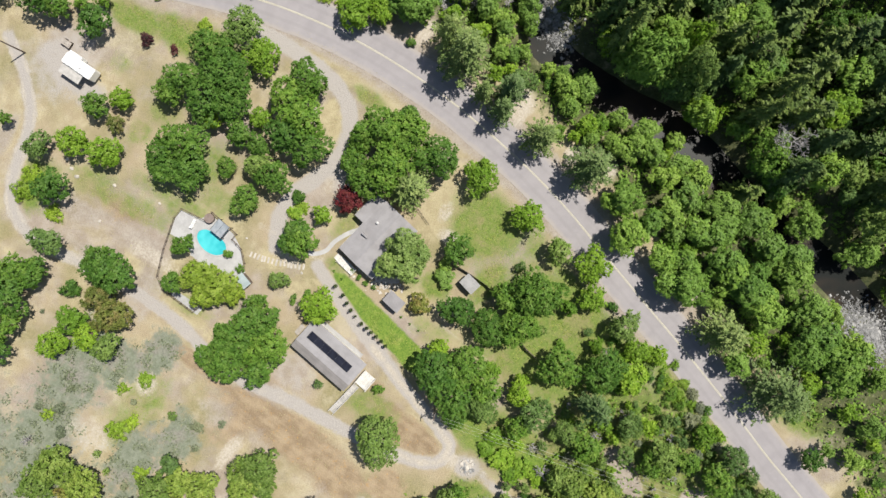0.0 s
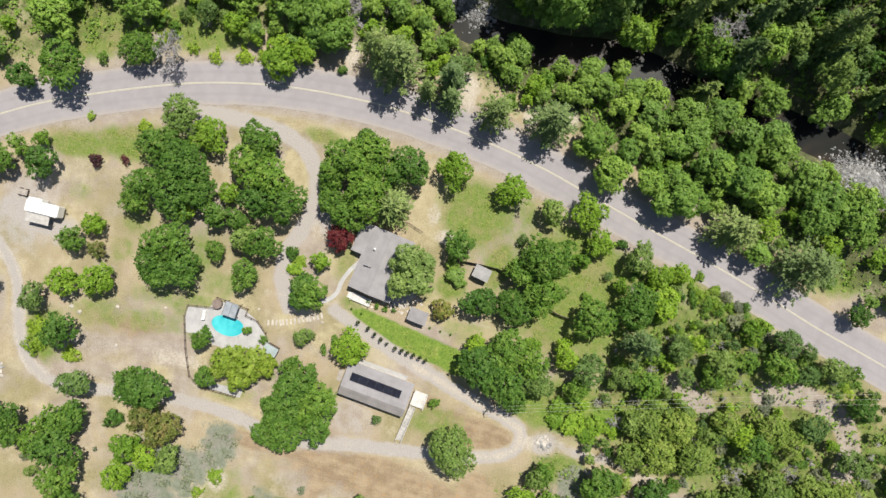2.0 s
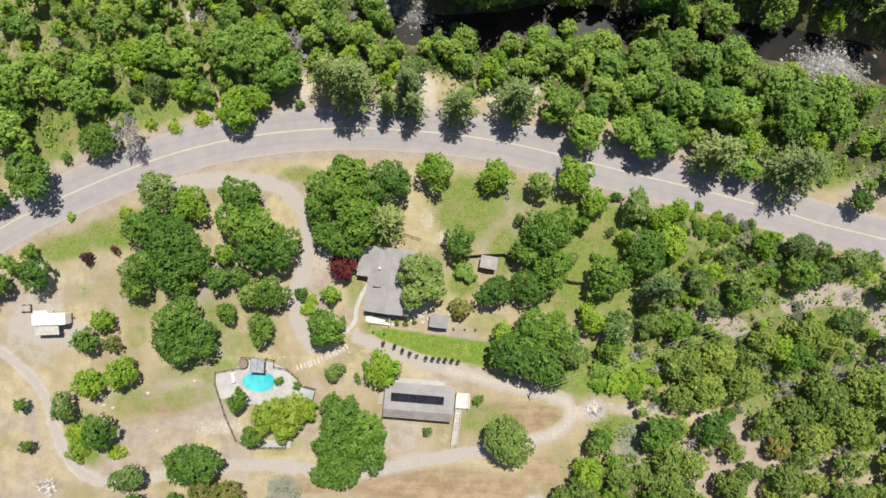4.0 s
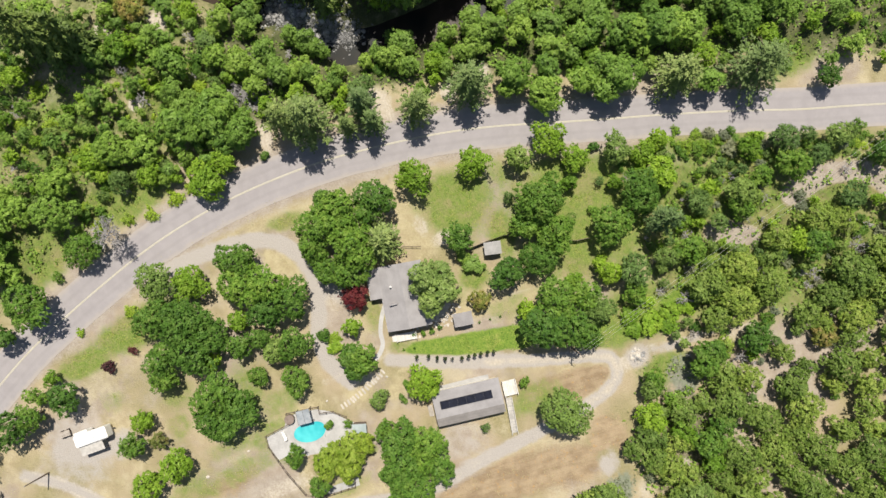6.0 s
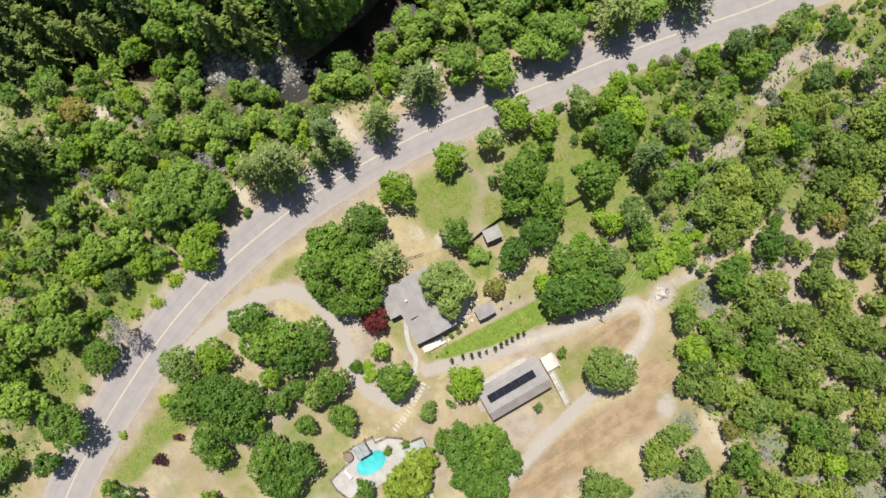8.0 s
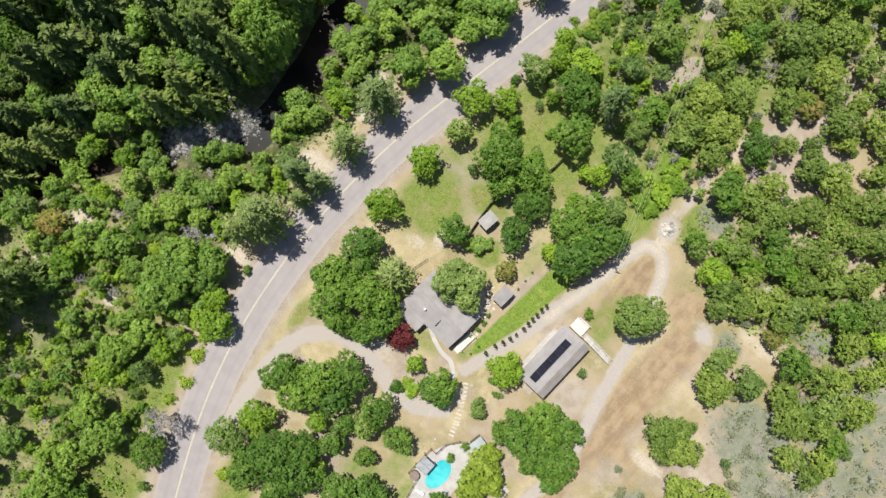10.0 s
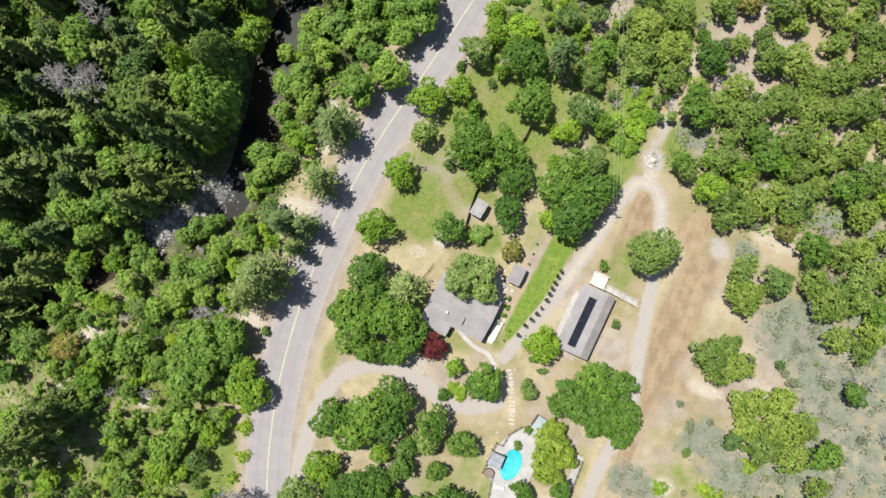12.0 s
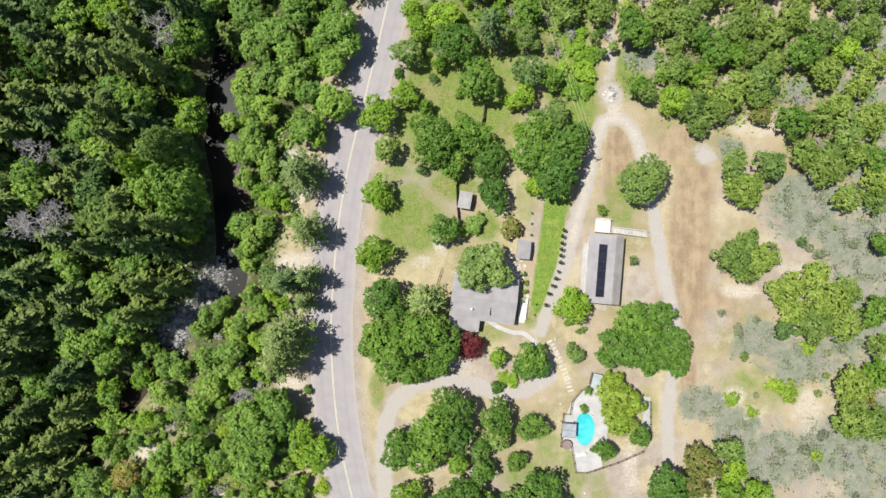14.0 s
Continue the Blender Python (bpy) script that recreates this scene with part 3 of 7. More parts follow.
paint("rust", 0.95, (*(14.57, 57.11), 3.8, 3.8, 0), (*(10.37, 67.80), 3.3, 3.3, 0), (*(9.59, 72.72), 3.3, 3.3, 0), (*(9.87, 77.31), 3.3, 3.3, 0), (*(10.90, 81.66), 3.3, 3.3, 0), (*(12.24, 85.91), 3.3, 3.3, 0))
paint("green", 0.9, (*(-28.59, -54.81), 7.8, 7.8, 0), (*(-42.40, -65.27), 10.0, 10.0, 0), (*(-23.36, -76.45), 8.9, 8.9, 0), (*(-42.57, -41.36), 8.9, 8.9, 0))
paint("straw", 0.75, (*(11.58, 4.59), 4.5, 6.1, 0), (*(16.59, 15.71), 2.8, 6.7, 0), (*(9.36, -3.19), 2.8, 2.8, 0), (*(21.04, 12.38), 2.2, 5.6, 0))
paint("green", 0.5, (*(14.92, 9.04), 3.3, 5.6, 0), (*(9.36, 0.15), 3.3, 2.2, 0), (*(18.26, 20.16), 2.2, 4.5, 0))
paint("rust", 0.9, (33.61, 19.28, 3.6, 7.0, 0))
paint("rust", 0.95, (14.12, 54.97, 3.5, 2.2, 98), (10.36, 73.50, 5.0, 1.8, 98), (11.40, 80.38, 5.5, 2.0, 98), (15.95, 87.74, 3.3, 2.6, 98), (21.05, 87.32, 2.6, 1.5, 98), (14.69, 65.14, 6.6, 1.0, 98))
paint("rust", 0.68, (32.14, -53.77, 9.4, 3.1, 98), (44.43, -1.71, 10.0, 2.2, 98))
paint("rust", 0.62, (17.36, -67.66, 5.0, 2.2, 98), (36.43, -44.75, 7.8, 1.6, 98), (32.95, 16.76, 6.1, 2.7, 98))
paint("pale", 0.5, (16.37, -17.49, 2.9, 1.3, 98), (3.83, -23.76, 2.0, 2.4, 98))
paint("pale", 0.55, (-5.36, -2.46, 1.8, 3.1, 98))
paint("green", 0.6, (18.70, -45.67, 4.2, 2.2, 98), (24.33, -49.88, 6.7, 1.6, 98))
paint("green", 0.55, (17.83, -59.21, 2.7, 3.1, 98), (33.64, -25.06, 2.7, 1.1, 98))
paint("gravel", 0.5, (19.47, -70.70, 5.5, 2.0, 98))
paint("straw", 0.7, (20.13, -12.47, 3.3, 1.1, 98))
paint("rust", 0.45, (41.02, -34.02, 7.8, 1.3, 98))
paint("pale", 0.45, (17.93, -28.45, 3.3, 1.3, 98))
paint("pale", 0.9, (-60.55, -50.59, 2.2, 1.3, 34), (-45.01, -48.88, 1.5, 1.3, 34), (-54.77, -16.53, 1.5, 1.8, 34), (-59.14, -40.00, 2.2, 1.3, 34))
paint("straw", 0.62, (40.44, -22.07, 5, 5, 0), (39.33, -30.95, 4, 6, 0), (21.01, -23.74, 4, 4, 0), (41.52, -45.35, 6, 4, 0), (16.01, -23.18, 5, 3, 0), (23.80, -16.52, 3, 4, 0), (38.24, -16.52, 4, 4, 0))
for off in (-0.75, 0.75):
    route("pale", 0.56, beside([(34.84, -75.13), (30.49, -65.74), (27.52, -55.01), (25.08, -44.19)], off), 0.35)
    route("pale", 0.5, beside([(17.75, -74.31), (21.12, -62.64), (30.89, -56.74), (34.80, -45.00), (33.56, -28.42)], off), 0.35)
route("gravel", 0.85, DRIVE_HOUSE, 1.7)
route("gravel", 0.95, DRIVE_LOOP[6:], 1.3)
route("gravel", 0.82, DRIVE_LOOP[:8], 1.35)
for off in (-0.85, 0.85):
    route("pale", 0.72, beside(DRIVE_LOOP[:8], off), 0.42)
    route("pale", 0.6, beside(TRACK, off), 0.4)
    route("pale", 0.55, beside(DRIVE_LOOP[7:13], off), 0.4)
route("gravel", 0.6, TRACK, 1.2)
paint("pale", 0.62, (32.6, 27.4, 2.2, 1.7, 0))
route("pale", 0.6, DRIVE_LOOP[11:18], 1.0)
route("pale", 0.5, DRIVE_LOOP[5:11], 0.6)
layers["shoulder"] = 0.8 * np.clip(1.75 - 0.42 * np.clip((py - 38.0) / 10.0, 0, 1) - np.abs(px - road_x) / 5.2, 0, 1)
route("shoulder", 0.85, [(13.36, 52.40), (14.31, 55.22), (16.20, 58.40)], 2.4)
route("shoulder", 0.85, [(10.77, 69.07), (8.94, 74.87), (9.60, 81.25), (12.27, 86.10), (16.96, 88.55), (21.69, 88.31)], 2.2)
paint("shoulder", 0.62, (36.96, -60.30, 7.7, 3.3, 98), (34.80, -45.00, 6.6, 3.1, 98), (16.02, -77.91, 6.0, 2.4, 98), (42.01, -52.83, 6.6, 1.8, 98), (53.72, -62.00, 7.7, 2.8, 98), (34.15, -79.70, 2.0, 6.6, 98))
layers["litter_shade"] *= 1 - 0.3 * np.clip((-25.0 - py) / 8.0, 0, 1) * beyond * (1 - slope)
layers["litter_shade"] *= np.clip((np.abs(px - road_x) - 5.0) / 5.0, 0, 1)
for name in ("green", "lawn", "brush", "rust"):
    layers[name] = layers[name] * (1 - np.clip(np.maximum(layers["gravel"], layers["shoulder"]) * 1.1, 0, 1))

heights = ground_z(px, py)
near_road = np.clip(1.6 - np.abs(px - road_x) / 9.0, 0, 1)
bumps = np.array([noise.noise((a * 0.11, b * 0.11, 3.0)) * 0.35 + noise.noise((a * 0.4, b * 0.4, 7.0)) * 0.10 for a, b in zip(px[near], py[near])])
heights[near] += bumps * (1 - near_road[near]) * np.clip((np.abs(px[near] - 12) - 45) / 20, 0.12, 1)
nx = len(gx)
idx = np.arange(len(px)).reshape(len(gy), nx)
quads = np.stack([idx[:-1, :-1].ravel(), idx[:-1, 1:].ravel(), idx[1:, 1:].ravel(), idx[1:, :-1].ravel()], 1)
me = grid_mesh("ground", np.stack([px, py, heights], 1).tolist(), quads.tolist(), True)
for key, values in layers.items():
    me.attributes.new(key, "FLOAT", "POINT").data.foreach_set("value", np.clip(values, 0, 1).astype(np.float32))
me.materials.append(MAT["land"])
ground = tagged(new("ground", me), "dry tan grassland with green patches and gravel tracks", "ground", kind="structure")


def ribbon(name, points, half, lift, thick, material, step=1.5, side=0.0, wobble=0.0, across=False, cols=2):
    """A strip of paving along a line, draped on the land."""
    line = smooth_line(points, step)
    verts, faces, u = [], [], []
    for i, p in enumerate(line):
        d = (line[min(i + 1, len(line) - 1)] - line[max(i - 1, 0)]).normalized()
        n = Vector((-d.y, d.x, 0))
        w = half * (1 + wobble * noise.noise((i * 0.35, side, 1.0)))
        for k in range(cols):
            f = k / (cols - 1)
            q = p + n * (side + w * (2 * f - 1))
            verts.append((q.x, q.y, float(ground_z(p.x, p.y)) + lift))
            u.append(f)
    for i in range(len(line) - 1):
        for k in range(cols - 1):
            a = i * cols + k
            faces.append((a + 1, a, a + cols, a + cols + 1))
    low = len(verts)
    for i in range(len(line)):
        for k, a in ((0, i * cols), (1, i * cols + cols - 1)):
            verts.append((verts[a][0], verts[a][1], verts[a][2] - thick))
            u.append(float(k))
    for i in range(len(line) - 1):
        a, b, c, d = i * cols, (i + 1) * cols, low + 2 * i, low + 2 * i + 2
        faces.append((a, c, d, b))
        faces.append((a + cols - 1, b + cols - 1, d + 1, c + 1))
    me = grid_mesh(name, verts, faces)
    if across:
        me.attributes.new("across", "FLOAT", "POINT").data.foreach_set("value", u)
    me.materials.append(MAT[material])
    return new(name, me)


road = tagged(ribbon("road", ROAD, 4.3, 0.035, 0.3, "asphalt", wobble=0.035, across=True, cols=9), "sun-bleached grey two-lane asphalt road with dusty edges", "road", kind="structure")
for off in (-0.10, 0.10):
    line = ribbon("centre_line", ROAD, 0.06, 0.043, 0.004, "yellow_line", 1.0, off, 0.25)
    line.parent = road
    tagged(line, "worn double yellow centre line")
# ---- the creek ----
ys = np.arange(-150.0, 190.0, 3.0)
verts = [(float(river_x(y)) + s, float(y), -3.3) for y in ys for s in (-9.0, 9.0)]
me = grid_mesh("creek_water", verts, [(2 * i, 2 * i + 1, 2 * i + 3, 2 * i + 2) for i in range(len(ys) - 1)])
me.materials.append(MAT["creek"])
tagged(new("water", me), "dark slow creek water shaded by tall trees", "water", kind="structure")

# ---- plants ----
def leaf_mesh(name, centre, normal, size, long, rng, way=None, tone=None):
    """Many small three-cornered leaf sprays as one mesh; tone: a shade shared by the sprays of one twig."""
    n = normal / np.linalg.norm(normal, axis=1, keepdims=True)
    a = np.cross(n, rng.normal(size=n.shape))
    if way is not None:
        out = way + rng.normal(0, 0.45, n.shape)
        a = -(out - n * np.sum(out * n, axis=1, keepdims=True))
    a /= np.linalg.norm(a, axis=1, keepdims=True)
    b = np.cross(n, a)
    s = size[:, None]
    v = np.stack([centre - a * s * long, centre + a * s * long * 0.55 + b * s * 0.72, centre + a * s * long * 0.9 - b * s * 0.55 + n * s * 0.15], 1).reshape(-1, 3)
    count = len(centre)
    me = bpy.data.meshes.new(name)
    me.vertices.add(3 * count)
    me.vertices.foreach_set("co", v.astype(np.float32).ravel())
    me.loops.add(3 * count)
    me.loops.foreach_set("vertex_index", np.arange(3 * count, dtype=np.int32))
    me.polygons.add(count)
    me.polygons.foreach_set("loop_start", np.arange(0, 3 * count, 3, dtype=np.int32))
    me.update()
    me.validate()
    if tone is None:
        tone = rng.uniform(0, 1, count)
    me.attributes.new("twig", "FLOAT", "FACE").data.foreach_set("value", tone.astype(np.float32))
    return me


def round_crown(name, rng, r, h, base, lobes, cover, leaf, lobe=0.36, ragged=0.12, long=0.8, jitter=0.48, twig=0.45):
    """A crown of lobes round a dome, each lobe of many leafy twigs with dark gaps between them."""
    half = (h - base) / 2
    k = np.arange(lobes) + 0.5
    up = 1 - 1.35 * k / lobes
    turn = k * 2.39996 + rng.uniform(0, 6) + rng.normal(0, 0.42, lobes)
    up = np.clip(up + rng.normal(0, 0.14, lobes), -0.5, 1)
    flat = np.sqrt(np.clip(1 - up ** 2, 0, 1))
    reach = 1 - lobe + rng.normal(0, ragged, lobes) - 0.25 * (rng.uniform(0, 1, lobes) > 0.82)
    wave = 1 + 0.17 * np.sin(2 * turn + rng.uniform(0, 6)) + 0.13 * np.sin(3 * turn + rng.uniform(0, 6))
    c = np.stack([flat * np.cos(turn) * reach * wave * r, flat * np.sin(turn) * reach * wave * r, base + half + up * half * (1 - lobe * 0.6)], 1)
    c[:, 2] += rng.normal(0, 0.10 * half, lobes)
    lr = np.minimum(r * lobe * rng.uniform(0.45, 1.35, lobes), half * 1.1)
    tip, out = [], []
    for i in range(lobes):
        d = rng.normal(size=(max(4, int(4.6 * (lr[i] / twig) ** 2)), 3))
        d /= np.linalg.norm(d, axis=1, keepdims=True)
        d = d[d[:, 2] > -0.4]
        p = c[i] + d * lr[i] * rng.uniform(0.62, 1.12, (len(d), 1)) * np.array([1, 1, 0.85])
        free = np.ones(len(p), bool)
        for j in range(lobes):
            if j != i:
                free &= np.linalg.norm(p - c[j], axis=1) > lr[j] * 0.74
        tip.append(p[free])
        o = d + 0.7 * c[i] / np.array([r, r, h * 2])
        out.append((o / np.linalg.norm(o, axis=1, keepdims=True))[free])
    tip, out = np.concatenate(tip), np.concatenate(out)
    per = max(3, int(round(cover * (twig / leaf) ** 2)))
    spread = twig * rng.uniform(0.5, 1.15, (len(tip), 1, 1))
    off = rng.normal(0, 0.52, (len(tip), per, 3)) * spread * np.array([1, 1, 0.6])
    pts = (tip[:, None] + off).reshape(-1, 3)
    nor = (out[:, None] * 0.7 + off / spread * 0.35 + rng.normal(0, jitter, off.shape) + np.array([0, 0, 0.62])).reshape(-1, 3)
    way = (out[:, None] * 0.5 + off / spread).reshape(-1, 3)
    tone = np.repeat(rng.uniform(0, 1, len(tip)), per)
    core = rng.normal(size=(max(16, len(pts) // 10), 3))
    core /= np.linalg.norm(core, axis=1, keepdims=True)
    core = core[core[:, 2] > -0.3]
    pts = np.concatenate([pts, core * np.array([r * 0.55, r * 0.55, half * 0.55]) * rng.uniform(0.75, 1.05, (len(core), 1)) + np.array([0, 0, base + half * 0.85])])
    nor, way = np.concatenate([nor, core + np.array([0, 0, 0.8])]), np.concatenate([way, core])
    # core leaves keep to the dark tones, shade inside the crown put into colour
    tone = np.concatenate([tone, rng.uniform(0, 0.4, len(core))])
    pts[:, :2] *= 0.93 * r / np.percentile(np.hypot(pts[:, 0], pts[:, 1]), 95)
    pts[:, 2] = np.maximum(pts[:, 2], 0.05)
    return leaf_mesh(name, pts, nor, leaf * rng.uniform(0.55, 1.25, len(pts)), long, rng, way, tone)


def needle_crown(name, rng, r, h, base, tiers, arms, leaf, droop, power):
    """A conifer's crown: tiers of drooping boughs with needle sprays, narrower towards the tip, open between the boughs."""
    pts, nor, way, tone = [], [], [], []
    for i in range(tiers):
        f = max((i + rng.uniform(-0.4, 0.4)) / tiers, 0)
        z = base + (h - base) * f
        length = r * (1 - f) ** power * rng.uniform(0.62, 1.12) + 0.25
        n = max(3, int(arms * (0.5 + 0.5 * (1 - f))))
        first = rng.uniform(0, 6.3)
        for k in range(n):
            turn = first + k * 6.283 / n + rng.normal(0, 0.3)
            span = length * rng.uniform(0.38, 1.25)
            count = max(4, int(span * 5.0))
            s = np.sqrt(rng.uniform(0.06, 1, count))
            side = rng.normal(0, 0.13, count) * (1.2 - s) * span
            x, y = np.cos(turn), np.sin(turn)
            pts.append(np.stack([s * span * x - side * y, s * span * y + side * x, z - droop * s ** 1.6 * span + rng.normal(0, 0.10, count)], 1))
            nor.append(np.stack([x * 0.35 + rng.normal(0, 0.42, count), y * 0.35 + rng.normal(0, 0.42, count), np.ones(count)], 1))
            way.append(np.tile((x, y, -0.3), (count, 1)))
            tone.append(np.full(count, rng.uniform(0, 1)))
    pts, nor, way, tone = (np.concatenate(v) for v in (pts, nor, way, tone))
    pts[:, 2] = np.maximum(pts[:, 2], 0.05)
    return leaf_mesh(name, pts, nor, leaf * rng.uniform(0.6, 1.3, len(pts)), 1.25, rng, way, tone)


def tube(verts, faces, a, b, ra, rb, sides=5):
    """A tapered stick from a to b."""
    d = (b - a).normalized()
    u = d.orthogonal().normalized()
    v = d.cross(u)
    first = len(verts)
    for p, r in ((a, ra), (b, rb)):
        for k in range(sides):
            w = 6.28319 * k / sides
            verts.append(tuple(p + u * (r * math.cos(w)) + v * (r * math.sin(w))))
    for k in range(sides):
        m = (k + 1) % sides
        faces.append((first + k, first + m, first + sides + m, first + sides + k))
    if sides > 3:
        faces.append(tuple(first + sides + k for k in range(sides)))


def trunk_mesh(name, rng, r, h, base, thick, limbs):
    """A leaning tapered trunk in three lengths with limbs into the crown."""
    verts, faces = [], []
    p, top = Vector((0, 0, -0.3)), h * 0.72
    knots = [p]
    for k in range(1, 4):
        knots.append(Vector((rng.normal(0, 0.05 * r), rng.normal(0, 0.05 * r), top * k / 3)))
    for k in range(3):
        tube(verts, faces, knots[k], knots[k + 1], thick * (1.15 - 0.32 * k), thick * (0.83 - 0.28 * k), 7)
    for k in range(limbs):
        w = k * 2.4 + rng.uniform(0, 0.6)
        a = knots[1].lerp(knots[3], rng.uniform(0.0, 0.8))
        b = a + Vector((math.cos(w) * r * 0.36, math.sin(w) * r * 0.36, h * 0.14))
        e = b + Vector((math.cos(w + 0.3) * r * 0.3, math.sin(w + 0.3) * r * 0.3, h * 0.07))
        tube(verts, faces, a, b, thick * 0.42, thick * 0.26, 5)
        tube(verts, faces, b, e, thick * 0.26, thick * 0.08, 4)
    return grid_mesh(name, verts, faces, True)


def bare_boughs(name, rng, r, h, forks=4):
    """The leafless boughs and twigs of a dead tree."""
    verts, faces = [], []

    def grow(a, way, length, thick, depth):
        b = a + way * length
        tube(verts, faces, a, b, thick, thick * 0.6, 4 if depth > 2 else 3)
        if depth == 0:
            return
        for _ in range(3 if depth > 1 else 4):
            turn = Vector((rng.normal(0, 0.62), rng.normal(0, 0.62), rng.normal(0.08, 0.35)))
            grow(a.lerp(b, rng.uniform(0.45, 1.0)), (way + turn).normalized(), length * rng.uniform(0.55, 0.78), max(thick * 0.55, 0.026), depth - 1)

    for k in range(13 if forks > 3 else 7):
        w = k * 2.4 + rng.uniform(-0.3, 0.3)
        f = rng.uniform(0.3, 0.95)
        grow(Vector((0, 0, h * f)), Vector((math.cos(w), math.sin(w), 0.35)).normalized(), r * 0.42, 0.075, forks)
    return grid_mesh(name, verts, faces)


# kind: part names' thing, category, label, height from spread (a, b), base share, lobes, sprays per lobe, spray size
KINDS = {
    "oak": ("oak_tree", "tree", "dark green spreading oak with a lumpy rounded crown", 1.25, 2.5, 0.22, 30, 0.30),
    "grayoak": ("grey_oak", "tree", "grey-green oak with an open feathery crown", 1.25, 2.5, 0.22, 26, 0.30),
    "airy": ("olive_tree", "tree", "light grey-green tree with a thin open crown", 1.25, 2.2, 0.2, 24, 0.26),
    "light": ("shade_tree", "tree", "pale green shade tree leaning over the house roof", 1.3, 3.0, 0.25, 28, 0.30),
    "bright": ("young_tree", "tree", "fresh light green broadleaf tree with a full crown", 1.15, 2.0, 0.15, 26, 0.30),
    "yellow": ("locust_tree", "tree", "yellow-green fluffy tree beside the pool patio", 1.0, 2.2, 0.2, 30, 0.26),
    "willow": ("willow_tree", "tree", "soft light green willow on the creek bank", 1.35, 2.4, 0.12, 34, 0.30),
    "alder": ("alder_tree", "tree", "mid green alder in the woods by the creek", 1.35, 2.6, 0.15, 30, 0.32),
    "pine": ("pine_tree", "tree", "tall grey-green pine with drooping boughs", 2.2, 9.5, 0.2, 0, 0.22),
    "fir": ("fir_tree", "tree", "dark conifer on the shaded wooded slope", 1.9, 6.5, 0.12, 0, 0.36),
    "chap": ("live_oak", "tree", "dense olive-green live oak on the brushy slope", 1.25, 1.6, 0.06, 28, 0.27),
    "red": ("maple_tree", "tree", "dark red-leaved maple in front of the house", 1.3, 1.6, 0.15, 26, 0.24),
    "purple": ("plum_bush", "bush", "small round dark purple plum bush on dry grass", 1.2, 0.5, 0.05, 18, 0.2),
    "rust": ("rusty_oak", "tree", "oak with rusty brown and green leaves", 1.1, 1.6, 0.1, 28, 0.28),
    "bush": ("garden_bush", "bush", "small dense green garden bush", 1.2, 0.3, 0.03, 16, 0.2),
    "cypress": ("cypress", "tree", "small dark columnar cypress along the lawn edge", 3.4, 0.6, 0.05, 16, 0.16),
    "round": ("clipped_tree", "tree", "round dark green tree with a tidy crown", 1.3, 1.2, 0.12, 30, 0.22),
    "sparse": ("thin_shrub", "bush", "thin grey-green shrub with bare gaps", 1.3, 0.8, 0.08, 14, 0.2),
    "low": ("weed_patch", "bush", "low patch of bright green weeds", 0.45, 0.2, 0.02, 24, 0.18),
    "scrub": ("sage_bush", "bush", "low grey sage bush on bare ground", 0.6, 0.5, 0.03, 20, 0.2),
    "twigs": ("dead_shrub", "bush", "bare grey dead shrub with tangled twigs", 0.8, 0.8, 0.1, 0, 0.3),
    "dead": ("dead_tree", "tree", "bare silver-grey dead tree with fine twigs", 1.6, 4.0, 0.3, 0, 0.3),
}
SIZES = (0.8, 1.6, 2.8, 4.4, 6.0)
PLANTS = {}


def plant_meshes(kind, size, seed):
    key = (kind, size, seed)
    if key not in PLANTS:
        name, _, _, a, b, low, lobes, leaf = KINDS[kind]
        r = SIZES[size]
        h = a * r + b
        rng = np.random.default_rng(100 * seed + 7 * size + sum(map(ord, kind)))
        base = low * h
        if kind == "pine":
            crown = needle_crown("crown", rng, r, h, base, int(5 + 1.8 * h), 11, leaf, 0.24, 0.45)
        elif kind == "fir":
            crown = needle_crown("crown", rng, r, h, base, int(4 + 1.7 * h), 10, leaf, 0.30, 0.6)
        elif kind in ("dead", "twigs"):
            crown = bare_boughs("crown", rng, r, h, 4 if kind == "dead" else 3)
        else:
            n = int(lobes * (0.45 + 0.17 * r)) if r > 1 else lobes // 2
            soft = kind in ("willow", "alder", "light", "yellow")
            thin = kind in ("sparse", "airy", "grayoak")
            fine = leaf * 0.82 * min(1.0, 0.5 + 0.14 * r)
            share = (0.40 if thin else 0.36) * (30 / max(n, 12)) ** 0.28
            crown = round_crown("crown", rng, r, h, base, n, 1.35 if kind in ("sparse", "airy") else 1.8 if thin else 2.3, fine, share,
                                0.05 if kind in ("round", "purple", "bush") else 0.16, 1.45 if soft or thin else 1.15, 0.32 if soft else 0.42,
                                min(0.52 if soft else 0.44, 0.2 + 0.085 * r))
        crown.materials.append(MAT[kind])
        trunk = trunk_mesh("trunk", rng, r, h, base, 0.04 + (0.02 if kind in ("dead", "twigs") else 0.045) * r, 0 if kind in ("dead", "twigs") else 4 if r > 2 else 1)
        trunk.materials.append(MAT["deadwood" if kind in ("dead", "twigs") else "bark"])
        PLANTS[key] = (crown, trunk, h)
    return PLANTS[key]


plant_rng = random.Random(11)
GROWN = []


